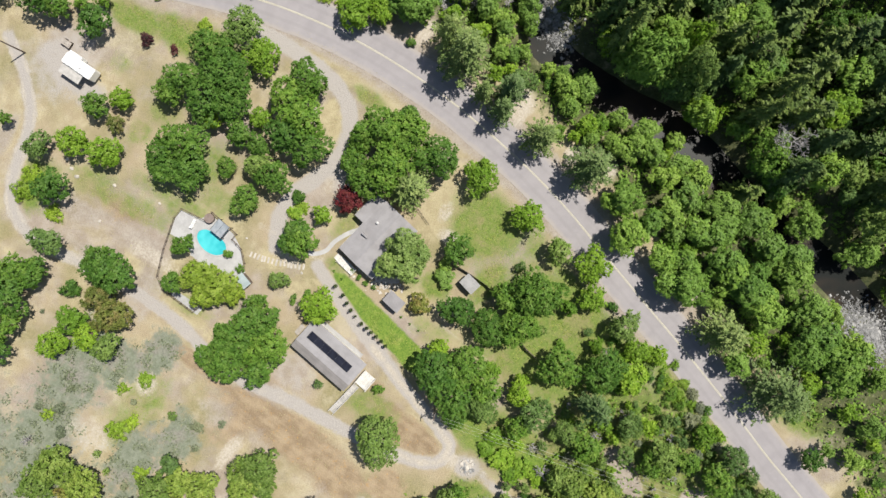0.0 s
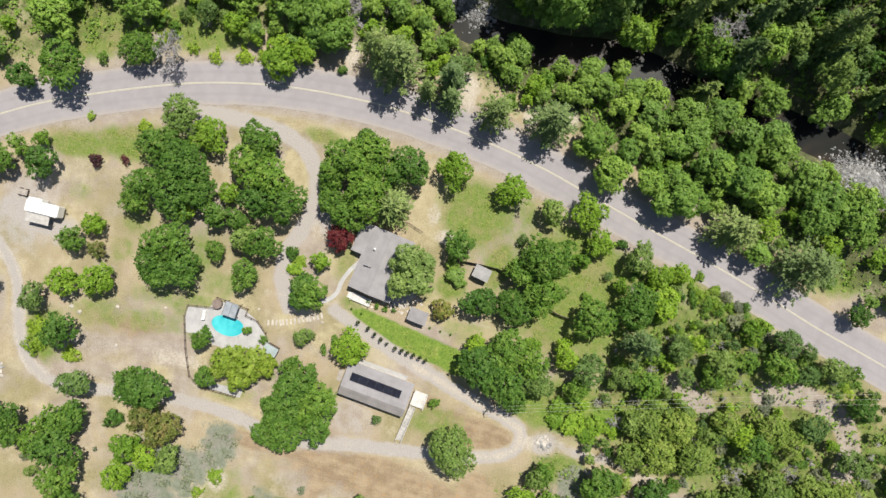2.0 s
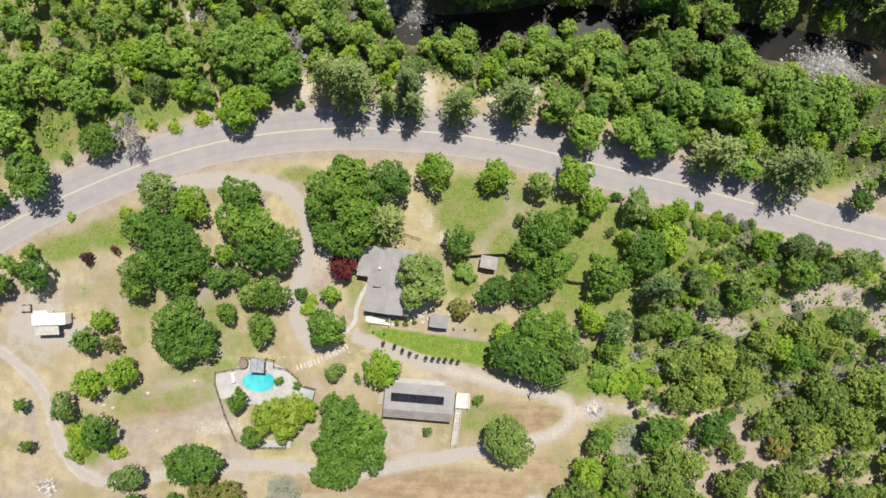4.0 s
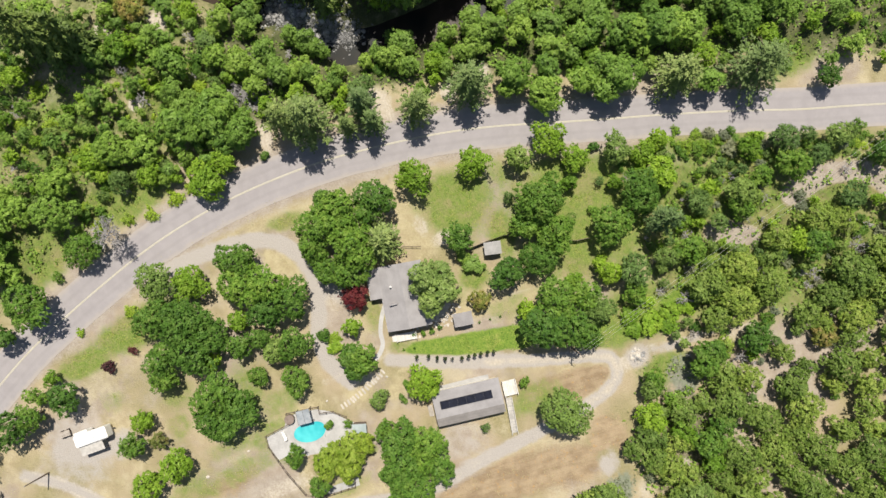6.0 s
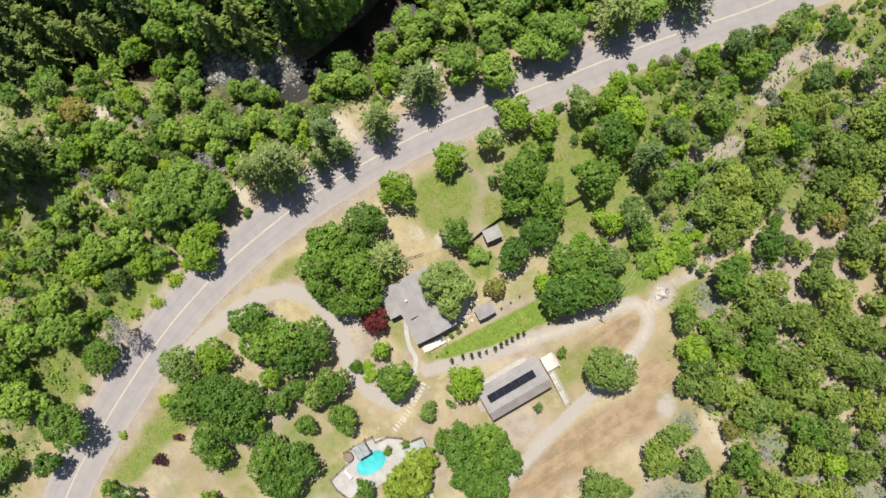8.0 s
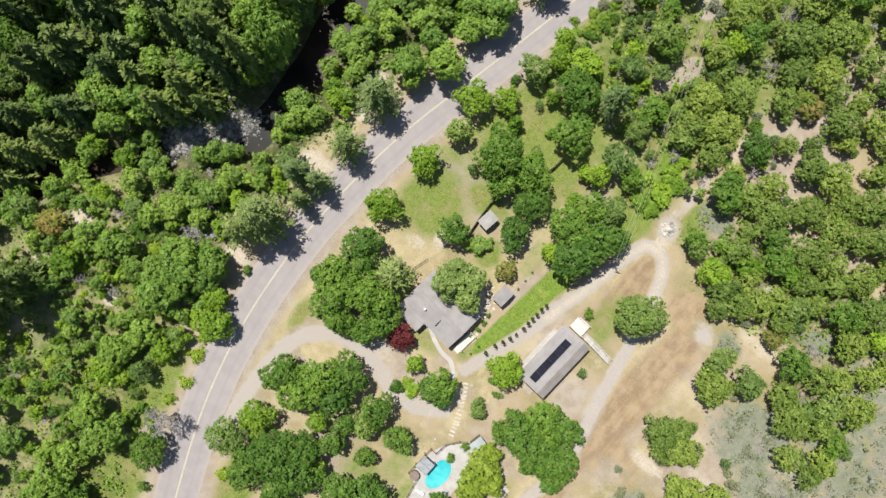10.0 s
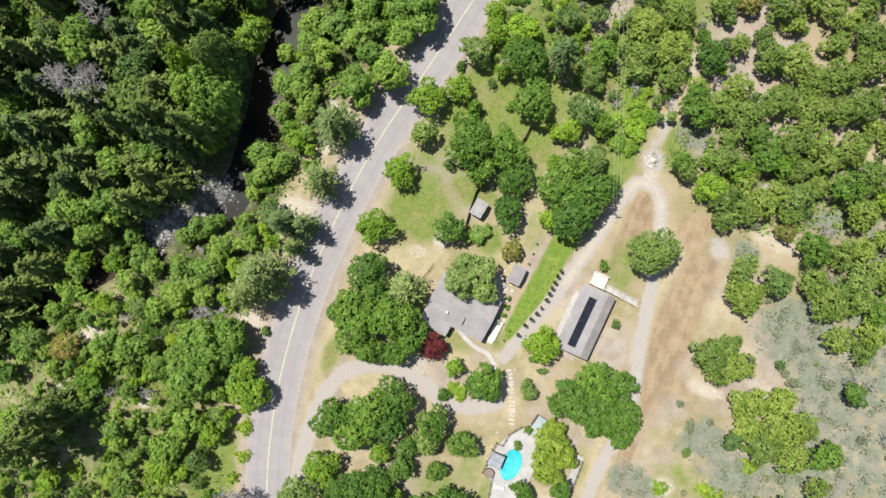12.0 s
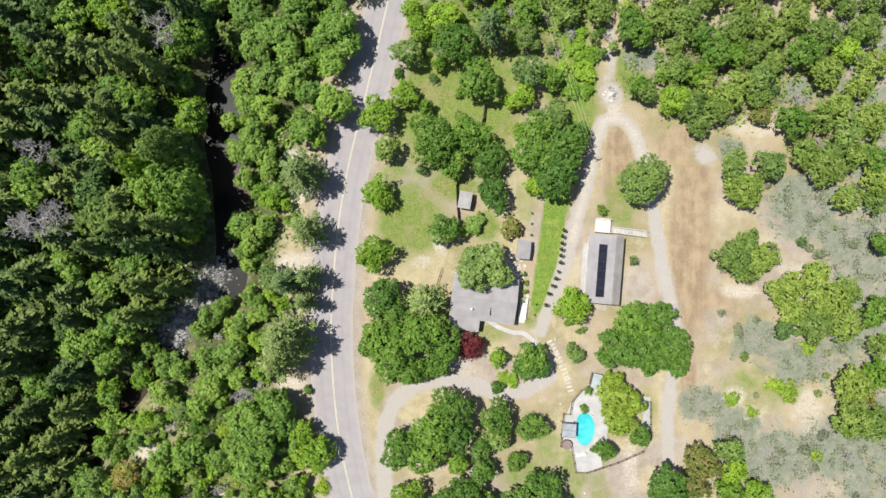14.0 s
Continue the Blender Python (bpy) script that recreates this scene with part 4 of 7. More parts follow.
def plant(kind, places, group=""):
    """Trees or bushes of one kind: (x, y, spread, height) each, standing on the land."""
    name, category, label, *_ = KINDS[kind]
    for x, y, r, h in places:
        size = min(range(len(SIZES)), key=lambda i: abs(math.log(SIZES[i] / r)))
        crown, trunk, tall = plant_meshes(kind, size, plant_rng.randrange(3))
        tree = thing(name, label, category, group or category + "s of one kind: " + name.replace("_", " "))
        s = r / SIZES[size]
        GROWN.append((x, y, r))
        tree.matrix_basis = (Matrix.Translation((x, y, float(ground_z(x, y)) - 0.05)) @ Matrix.Rotation(plant_rng.uniform(0, 6.28), 4, "Z")
                             @ Matrix.Diagonal((s, s * plant_rng.uniform(0.93, 1.07), h / tall, 1)))
        if category != "bush" or kind == "twigs":
            part("trunk", trunk, "", tree)
        part("crown", crown, "", tree)


plant("oak", [(-49.6, 39.8, 4.6, 11.1), (-47.2, 45.6, 2.7, 7.8), (-25.7, -80.2, 2.3, 5.4), (-14.7, -18.7, 3.2, 6.5), (-12.8, -77.1, 4.9, 8.8), (-12.5, -9.5, 4.3, 7.9), (-11.3, -16.9, 5.5, 9.4), (-10.3, -21.2, 4.5, 8.1), (-9.3, -37.7, 4.1, 7.6), (-9, -84.8, 2.7, 5.9), (-8.9, 81.1, 2.3, 5.3), (-6.6, -23, 3, 6.3), (-5.5, -15.3, 5.3, 9.1), (-4.2, -38, 4.5, 8.1), (-3.5, -55.4, 4.3, 7.8), (-3.4, -33.5, 4.7, 8.4), (-2.8, 20.3, 5.3, 9.4), (-2.3, -22, 2.8, 6), (-1, -49.9, 5.5, 9.4), (-0.7, -18.1, 3.7, 7.1), (-0.7, 3.9, 3.2, 6.5), (0.4, 16.5, 3.2, 6.6)])
plant("oak", [(0.6, -29.8, 4.3, 7.8), (1, 39.1, 4.5, 8.3), (1.3, -34.6, 4.1, 7.6), (1.9, -46.6, 4.3, 7.8), (3.7, -82.2, 2, 4.9), (3.8, 21.4, 3.9, 7.5), (4.2, -56.4, 3.9, 7.3), (4.7, -50.4, 4.7, 8.4), (4.8, 68.9, 3.3, 6.8), (5.2, 62.2, 2.4, 5.5), (5.5, -76.9, 3.3, 6.7), (5.5, 31.7, 4.5, 8.3), (5.9, -38, 2.6, 5.7), (6.1, -42.3, 2.7, 5.9), (7.1, -83.9, 2.8, 6), (7.8, -57.4, 3, 6.3), (7.9, 10.4, 3.5, 6.9), (8.1, 85.8, 2.7, 5.9), (8.3, -87.6, 3.8, 7.3), (8.9, -32, 3.6, 7.1), (9.7, 57.3, 2.6, 5.8)])
plant("oak", [(13.9, -48.8, 4.7, 8.4), (14.4, 44.9, 3.2, 6.6), (15.8, 17.7, 4.3, 8), (17.1, 23.6, 3.2, 6.6), (17.2, -45.2, 4.1, 7.6), (18, -50.6, 3.9, 7.3), (18.2, -67.1, 2.6, 5.7), (19.2, 33, 2.8, 6.1), (19.9, -48.9, 3.2, 6.5), (20.1, 13.8, 4.7, 8.6), (20.3, 68.1, 3.2, 6.6), (22, 18.9, 4.7, 8.6), (24.7, 21.8, 2.4, 5.5), (29.6, -20.7, 2.2, 5.2), (29.9, -38.4, 2.3, 5.3), (30.5, 87.2, 3.6, 7.2), (30.7, -80.2, 1.3, 4.1), (32, -17.8, 4.1, 7.6), (34.1, 42.9, 3.1, 6.5), (34.5, 52.1, 3.2, 6.6), (34.6, -14, 4.1, 7.6)])
plant("oak", [(35.6, -64.3, 3.5, 6.9), (35.9, 41, 3, 6.3), (36.2, -19.2, 4.8, 8.5), (36.2, 31, 2.5, 5.7), (36.3, -35.7, 2.2, 5.2), (38.3, -22.8, 1.9, 4.9), (38.6, -79, 1.3, 4.1), (39.3, -12.9, 3.4, 6.7), (40.9, -18, 4.5, 8.2), (41, -49, 3.2, 6.5), (41, -45.6, 4.5, 8.1), (43, -22, 2.7, 5.8), (43.6, -46.8, 2.4, 5.5), (47.8, 41, 2.6, 5.8), (50.4, -57.1, 3.2, 6.5), (50.5, 37.5, 3.4, 6.9), (51.4, -59.5, 3.8, 7.3), (53.9, -71.5, 4.7, 8.3), (55.2, -62, 3.8, 7.3), (55.3, -68.5, 3.6, 7), (55.5, -58.1, 4.7, 8.4), (61.5, -55.8, 4, 7.5)])
plant("oak", [(64.3, 24, 3.5, 7), (65.7, -54.2, 3.2, 6.5), (66.7, 37.2, 3.4, 6.9), (79.5, -11.3, 3.2, 6.6), (79.5, 16.9, 2.6, 5.8), (80.8, 1, 2.3, 5.5)])
plant("light", [(4.4, -4.6, 3.6, 9), (7.3, -2.5, 3.5, 9), (9.1, -4.6, 2.8, 8), (4.6, -1.5, 2.6, 7.5)])
plant("pine", [(-4.9, -10.3, 4.3, 10.5)])
plant("willow", [(4.8, 4.9, 2.2, 2.6), (3, 3.6, 1.4, 2.4)])
plant("rust", [(11.9, 4.2, 2.4, 4.2)])
plant("red", [(3.7, -18.6, 2.8, 5.0)])
plant("bright", [(-66.7, -27.8, 3, 5.5), (-65.2, 44.5, 3.2, 5.7), (-62.9, 43.9, 3.6, 6.1), (-57.2, 14.9, 2.5, 12.2), (-55.8, -67.9, 2.2, 4.5), (-55.8, -47, 2.9, 5.4), (-49.9, 24.5, 2.9, 7.2), (-49.8, 2.8, 2.9, 7.2), (-49.6, 27.1, 2.6, 6.8), (-45.1, 76.7, 2.7, 5), (-36.5, -24, 2, 4.3), (-35.4, -58.4, 2.6, 5), (-34.5, 9.3, 2.2, 4.5), (-32.2, -10.7, 1.8, 4.2), (-31.7, 8.7, 1.4, 3.6), (-30, -48.8, 2.6, 5), (-28.8, -35.1, 2.7, 5.2), (-28.4, -34.5, 2.2, 4.5), (-27.8, -39.5, 2.8, 5.3), (-27.3, 38.8, 1.7, 4), (-25.3, -38.7, 3.4, 6), (-25.1, -37.7, 2, 4.3)])
plant("bright", [(-20, 59.3, 2.8, 5.2), (-14.7, -0.9, 3.8, 6.3), (-14.2, 10.4, 3.4, 5.9), (-13.4, 25.8, 3.7, 6.3), (-8.8, 30.1, 2.9, 5.4), (-8.2, -47.6, 3.7, 6.2), (-7.7, 45.8, 2.4, 4.8), (-5.7, 42.3, 2.6, 5), (-4.8, 27.4, 1.9, 4.2), (-2.3, 64.5, 1.7, 4), (-2.2, 35.9, 1.7, 4), (-1.2, 44, 3.5, 6), (-0.1, 62.2, 2.6, 5), (1.3, -78.8, 1.7, 4), (1.5, -41.1, 2.2, 4.5), (4.5, 52.6, 2, 4.3), (7.4, -48.8, 2.1, 4.4), (9.2, 46, 1.7, 4), (11.9, 28.3, 1.7, 4), (13.3, 22.4, 1.9, 4.2)])
plant("bright", [(14, 29.3, 2.6, 5), (14.1, -64.7, 2.4, 4.7), (16.1, 83.2, 1.5, 3.8), (16.7, 11.9, 2.4, 4.8), (18.5, 65.2, 3, 5.5), (22.1, 35.5, 1.5, 1.8), (23.4, 30.8, 2.2, 2), (23.6, -10.7, 3.6, 6.1), (24.4, -60.6, 3.2, 5.7), (25.1, 42, 2, 2), (25.8, 38.7, 2.6, 2.2), (26.2, 34.5, 2.6, 2.2), (26.3, -66.7, 3, 5.5), (26.5, 31.3, 1.8, 1.8), (27.5, 37.6, 2, 2), (41.8, 33.9, 2, 4.3), (43, 28.6, 3, 5.5), (47.6, 33.7, 2.8, 5.3), (53, -46.4, 3, 5.5), (53.8, -42.6, 2.8, 5.3), (54.4, 37.2, 2.4, 4.8), (58.5, -46.4, 2.8, 5.3)])
plant("bright", [(75.2, 37.3, 2.8, 5.3), (80.1, -23.5, 3, 5.5)])
plant("bush", [(-52.3, -61.4, 1, 1.5), (-45.6, -13.3, 2, 2.7), (-27.6, -27.4, 1, 1.5), (-26.8, -64, 1.5, 2.1), (-26.6, -61, 1.3, 1.9), (-17, -72.6, 1.3, 1.9), (-14.1, 74.9, 1.5, 2.1), (-10, 34.3, 1.1, 1.6), (-4.9, 60.9, 1, 1.5), (-3.4, 50.5, 1.1, 1.6), (-2.9, 53.2, 1.3, 1.9), (-2.4, 56.1, 1.2, 1.8), (-0.4, 41.8, 1.3, 1.9), (1.7, 84.9, 1.5, 2.1), (1.8, 30.5, 1.1, 1.6), (9.5, -26.8, 1.4, 2), (23.1, -14.4, 0.8, 1.2), (23.7, -14.4, 0.8, 1.2), (25.3, -16, 0.7, 1.1), (26.1, -15.7, 0.8, 1.2), (26.2, -31.2, 1, 1.5), (27.2, -27.7, 1, 1.5)])
plant("bush", [(28.2, -39, 0.9, 1.4), (29.7, 7.6, 1.3, 1.9), (49.3, -50.9, 2, 2.7)])
plant("sparse", [(-43.8, -32.1, 1.7, 3.1), (-5.6, 15.5, 1.3, 2.5), (-4, 46.2, 1.8, 3.1), (0.3, 74.5, 2, 3.4), (1.4, 55.2, 1.7, 3.1), (2.1, 25.4, 1.5, 2.8), (24.3, -20.3, 2.1, 3.5), (35.7, -2.3, 1.1, 2.2)])
plant("airy", [(-12.4, 18.9, 2.9, 5.9), (-10.5, -53.7, 3.9, 7), (36.1, 12.4, 5.3, 8.9)])
plant("round", [(-20.1, -65.1, 3.7, 6.1), (7.5, 17.4, 3.9, 6.3), (12.8, -40.6, 2.3, 4.2), (15.9, -33.8, 3.2, 5.4)])
plant("grayoak", [(-65.5, 11.8, 4.6, 8.3), (-64.5, 5.8, 4.6, 8.3), (-56.4, 18.3, 3.2, 8.8), (-53.3, 19.3, 3.7, 9.6), (-52.7, 18.4, 3.8, 14.9), (-50.3, 18, 3.5, 9.3), (-33.8, -5.3, 2.6, 5.8), (-30.6, -54.7, 2.4, 5.5), (-8, 37.2, 3.2, 6.6), (-4.4, 19, 2, 5), (-0.4, 68.8, 3, 6.3), (2.3, 79, 3, 6.3), (4.6, 74.2, 2.4, 5.5), (6.5, 49.4, 2.6, 5.8), (6.9, 57.9, 3, 6.3), (9.1, -35.9, 2.9, 6.1), (11.1, 52.2, 2, 5), (14.2, 78, 2.8, 6.1), (14.5, 40.4, 2.6, 5.8), (15.3, 33.7, 3.4, 6.9), (18.1, 86.9, 3, 6.3), (20.3, 24.7, 3.6, 7)])
plant("grayoak", [(22.6, 44.6, 2.4, 5.5), (30.7, -71.1, 2.9, 6.1), (37.6, 30.1, 2.3, 5.4), (42.6, -20, 2.4, 5.5), (43.7, -58.8, 3.3, 6.7), (53.1, -37.7, 2.8, 6.1), (53.6, 14.8, 2.6, 5.8), (54.6, 17.4, 2.2, 5.2), (58.5, 32.3, 3.2, 6.6), (60.5, 15.8, 3.2, 6.6), (63.4, -15.1, 2.1, 5.2), (74.8, 21.8, 3, 6.3)])
plant("chap", [(8.8, 60.8, 2, 4), (16.5, 70.3, 3.9, 6.4), (17.5, 61.6, 3, 5.3), (18.4, 75.1, 3, 5.3), (20.5, 53.2, 3.9, 6.4), (21.1, 59.6, 2.6, 4.8), (22, 46.9, 3.9, 6.4), (24.3, 87.6, 2.6, 4.8), (25.1, 57.3, 4.1, 6.6), (26.6, 82, 4.7, 7.4), (26.8, 50.9, 4.5, 7.1), (28.1, 73.5, 4.7, 7.4), (28.4, 46.3, 3, 5.3), (31.1, 68.7, 3.7, 6.1), (33.2, 63.1, 3, 5.3), (33.6, 78.6, 4.7, 7.4), (34.2, 46.7, 2, 4), (36, 65.8, 2.2, 4.2), (36.1, 71.8, 3.7, 6.1), (38.6, 56.4, 2.4, 4.5), (39.4, 43.5, 3.4, 5.7), (40.2, 44.2, 3, 5.3)])
plant("chap", [(42.9, 30.2, 2.2, 4.2), (43.4, 38.8, 2, 4), (43.8, 34.4, 3, 5.3), (45, 43.5, 4.1, 6.6), (45, 55.9, 3.7, 6.2), (46.5, 27.6, 3.2, 5.6), (47.8, 23.4, 2.4, 4.5), (48.5, 31.5, 3, 5.3), (49.2, 48.6, 3.9, 6.4), (49.5, 56.3, 4.1, 6.7), (49.6, 70.3, 3.1, 5.5), (50.4, 27, 3, 5.3), (52.9, 28.6, 3.2, 5.6), (53.4, 68, 3.1, 5.5), (53.7, -1.5, 3.7, 6.1), (54.4, 42.1, 3.9, 6.4), (55.7, 31.5, 3, 5.3), (55.9, 11.3, 4.1, 6.6), (56, 48.6, 4, 6.6), (56.4, -3.7, 3.2, 5.6), (56.6, 1.2, 2.8, 5), (58, 37.8, 2.6, 4.8)])
plant("chap", [(58.6, 56.8, 3.7, 6.2), (59, -1.5, 3.6, 6.1), (59, 29.1, 2.6, 4.8), (59.6, 43.2, 3.2, 5.6), (61, 50.3, 3.1, 5.5), (61.4, 65.7, 3.7, 6.2), (62, 40.8, 3, 5.3), (62.2, 35.6, 2.4, 4.5), (63.1, 60.8, 3.6, 6.2), (63.5, -7.8, 3.7, 6.2), (63.9, 52.7, 3.6, 6.2), (64.9, -11.7, 3.2, 5.6), (64.9, 44.1, 3.6, 6.1), (67.4, 18.4, 3, 5.3), (68.5, -13.9, 4, 6.6), (68.9, -5.2, 3.2, 5.6), (70.1, 24.8, 3, 5.3), (70.7, -9.6, 4.2, 6.9), (70.8, 40.7, 3.6, 6.1), (71, 15.1, 3.6, 6.1), (71, 33.6, 3.6, 6.1), (72.1, 49.6, 3.8, 6.4)])
plant("chap", [(72.5, 18.2, 2.6, 4.8), (73.6, 26.9, 3, 5.3), (73.8, -13.7, 3.6, 6.1), (74.2, -8.4, 3.2, 5.6), (75.2, 9.5, 3, 5.3), (75.5, -31.9, 4.2, 6.9), (75.6, -25.6, 3.7, 6.2), (76.5, 17.8, 2.9, 5.2), (77.2, 30.8, 3.2, 5.6), (78, 41.6, 3.6, 6.1), (79.2, 24.6, 3.6, 6.1), (79.4, 35.1, 3.2, 5.6), (80.1, -33, 3.6, 6.1), (80.1, 9.1, 2.6, 4.8), (80.3, 12.7, 3, 5.3), (80.6, -18.2, 2.6, 4.8)])
plant("scrub", [(-1.4, 59.6, 2, 1.7)])
plant("low", [(-52.6, -66.1, 2.3, 1.2), (-26, -43, 1.5, 0.9), (-25, -46.7, 2, 1.1), (-23.8, -56.6, 1.5, 0.9), (-23.4, -52.1, 1.8, 1), (-6.6, -61.4, 1.5, 0.9), (-5.4, -72.2, 1.1, 0.7), (-4.7, 51.5, 1.8, 1), (-3.6, 55, 1.8, 1), (37, -69.8, 2.9, 1.5), (40, -62.8, 2, 1.1), (40.4, -69.9, 2.6, 1.4), (54.9, -29.1, 1.7, 0.9), (58.7, -31.7, 1.5, 0.9), (62.9, -26.4, 1.8, 1), (65.5, -27.8, 2.6, 1.4), (69.3, -19.1, 1.9, 1), (70.9, -39.8, 1.5, 0.9)])
plant("rust", [(-62.2, -43.4, 3, 4.9), (18.9, -62.9, 1.9, 3.6), (19.4, 54.2, 1.7, 3.5), (38.5, 65.2, 2.6, 4.5), (46.5, -45.1, 3.2, 5.2), (48, -40.8, 4.1, 6.2), (59.6, 25.6, 2.2, 4), (78.6, -27.7, 2.1, 4)])
plant("willow", [(-60.9, -22.2, 1.8, 4.8), (-58.5, -18.9, 2.2, 5.4), (-56.5, -21.4, 2, 5.1), (-51.5, 6.8, 3.3, 6.9), (-49.8, 9.8, 5.1, 9.2), (-47.6, -54.5, 2, 5.2), (-47.1, -13.1, 2.2, 5.4), (-46.5, 65.6, 3.9, 7.7), (-45.8, -26.2, 2.2, 5.4), (-45.7, 49, 2.6, 5.9), (-45.1, 54.4, 3.8, 7.5), (-43.8, -39.9, 2.6, 6), (-43.3, -22.8, 1.9, 5.1), (-43.2, 25.2, 2, 5.1), (-42.6, -19.5, 2.3, 5.5), (-41.3, -14.6, 2.2, 5.4), (-41.1, 4.6, 2.9, 6.3), (-40.8, 18.9, 2.8, 6.1), (-40.6, -17.2, 1.8, 4.9), (-40.6, -0.1, 2, 5.1), (-40.5, 47.5, 2.8, 6.2), (-39.9, -38.5, 3, 6.6)])
plant("willow", [(-39.7, 13.4, 2.4, 5.7), (-39.5, -3, 1.6, 4.5), (-39.2, -8.7, 1.5, 4.5), (-39.1, 45.2, 3.8, 7.6), (-38.9, 27.9, 2.7, 6.1), (-38.9, 32.2, 3.1, 6.6), (-37.9, 2.3, 2.8, 6.3), (-37.8, 39.7, 3.1, 6.6), (-37.5, 22.5, 3, 6.6), (-37.5, 56.5, 3.5, 7.2), (-36.8, 19.2, 3, 6.6), (-36.4, 51.3, 3.3, 6.9), (-36, 37.6, 2.2, 5.4), (-35.6, 4.7, 2, 5.1), (-35.2, 27.1, 3, 6.6), (-34.9, 57.7, 3.7, 7.4), (-34.8, 15.1, 1.8, 4.9), (-34.7, 17, 2.6, 6), (-34.5, 32.5, 3.2, 6.9), (-33.9, 41.4, 3.2, 6.9), (-31.2, 63.5, 3.5, 7.1), (-30.1, 74.4, 3.5, 7.1)])
plant("willow", [(-29.7, 31.7, 3.4, 7.2)])
plant("alder", [(-76.9, -25.6, 2.9, 6.5), (-76.1, 13.6, 3.7, 7.6), (-75.5, 9.8, 3.3, 7.1), (-72.2, -43.7, 2.6, 6.1), (-71.4, -51.5, 2.6, 6.1), (-70.1, -3.2, 3.2, 6.9), (-69.8, 42.7, 3.4, 7.2), (-69.6, -17.9, 3.3, 7), (-68.4, -45.6, 3.3, 7.1), (-68, -46.8, 2.4, 5.8), (-67.5, 22.5, 3.6, 7.4), (-66, -38.6, 2.2, 5.5), (-65.9, -33.4, 3, 6.7), (-65.9, -22.1, 2.2, 5.5), (-65.6, -17.2, 2.9, 8.8), (-65, -60.3, 3.9, 7.8), (-65, 18.9, 3.2, 7), (-64.1, -6.4, 2.9, 6.5), (-63.3, -19.6, 2.3, 7.8), (-62.6, 29.8, 3.2, 7), (-61.8, -13.7, 3.3, 9.5), (-60.6, -16.3, 2.1, 7.4)])
plant("alder", [(-59.2, -2.5, 2.9, 6.5), (-57.9, 27.6, 3.6, 10.1), (-56.1, 11.6, 3.6, 10.1), (-55.2, 13.4, 3.1, 9), (-54.2, -38.3, 2, 5.4), (-54.1, -42.1, 2, 5.4), (-53, 49.4, 3.4, 9.7), (-51, 5.5, 3, 13.5), (-50.9, 32.8, 2.4, 7.8), (-50.3, -39.5, 2.6, 6.1), (-49.6, 13.2, 4.1, 11.1), (-49.4, 11, 4.7, 17.6), (-49.1, 25.6, 2.8, 10), (-47.8, -46.8, 1.7, 4.8), (-47.8, -30, 2.6, 6.2), (-37.7, -31.8, 4.1, 8.2), (-36.7, -33.9, 4.3, 8.5), (-36.4, -40.4, 4.3, 8.5), (-36.2, -53.5, 3.6, 7.6), (-35.1, -48.1, 2.9, 6.6), (-34.8, -34.9, 3.6, 7.6), (-33.4, -65.6, 3.6, 7.6)])
plant("alder", [(-32.7, -29.4, 3.7, 7.8), (-32.3, -29.3, 2.9, 6.6), (-32, -33.1, 2.4, 5.9), (-31.3, 39.6, 3.4, 7.4), (-31.2, -74.6, 3.2, 7.1), (-30.6, 37.6, 3, 6.8), (-30.3, -86.1, 3.6, 7.6), (-30.1, -80.5, 4.1, 8.2), (-28.6, 45.1, 3.6, 7.6), (-28.6, 50.1, 4, 8), (-28.5, 67.8, 3.7, 7.5), (-28.1, -67.2, 4.3, 8.5), (-27.7, 47.2, 3.8, 7.8), (-27.4, 23, 3.8, 7.9), (-27.3, 52.6, 4.2, 8.3), (-27.1, 74.2, 4.2, 8.3), (-26.9, 29.6, 3, 6.8), (-26.6, 55.1, 3.6, 7.5), (-26, 57.6, 3.3, 7), (-25.3, 22.1, 2.6, 6.2), (-25.2, -85.4, 3.7, 7.5), (-24.2, 67.6, 3.6, 7.5)])
plant("alder", [(-24.1, 39.2, 3.2, 7.1), (-23.9, 75.4, 3.4, 7.3), (-22.2, 35.4, 3.2, 7.1), (-21.8, 27.3, 4.1, 8.2), (-21.1, -81.7, 4.1, 8.2), (-20.9, 42.2, 4.5, 8.8), (-19, 39, 3.2, 7.1), (-14.9, 58, 2.9, 6.5)])
plant("pine", [(-31.7, -20.9, 3.6, 15), (-30.7, -6.2, 3, 13), (-30.1, -16.3, 4.9, 18), (-27.7, 14.3, 4.3, 14), (-27.2, -9.9, 2.2, 11), (-26.7, 3.7, 3.7, 13), (-26.5, -5.1, 2.4, 12), (-17.7, 52.6, 4.8, 12.6), (-14.9, 66.6, 5.9, 14.2), (7.4, 41, 2.9, 15)])
plant("fir", [(-82.5, -41.5, 3.6, 11.5), (-81.1, -32.9, 3.2, 10.7), (-80.6, -46.2, 3.3, 10.9), (-80.4, -18.7, 3.1, 10.6), (-79.9, -52.9, 4, 12.2), (-78.7, -38.5, 4.1, 12.3), (-78.6, 1.9, 3, 10.5), (-78.5, 8, 3.4, 11.2), (-78.2, -6.2, 3.5, 11.2), (-78.2, 20.3, 3.1, 10.5), (-78.2, 24.4, 3.1, 10.5), (-77.8, -13.9, 3.5, 11.3), (-77.7, 41.4, 3.5, 11.2), (-77.6, -29.7, 3.6, 11.5), (-76.9, -42.3, 3.3, 10.9), (-76.7, -16.8, 2.5, 9.5), (-75.8, -48.2, 3.8, 11.8), (-75.3, 27.5, 3.9, 12), (-75.2, -4.2, 3.5, 11.3), (-74.5, -42.1, 3.3, 11), (-74.4, -35.9, 3.7, 11.7), (-73.8, 37.7, 3.9, 12)])
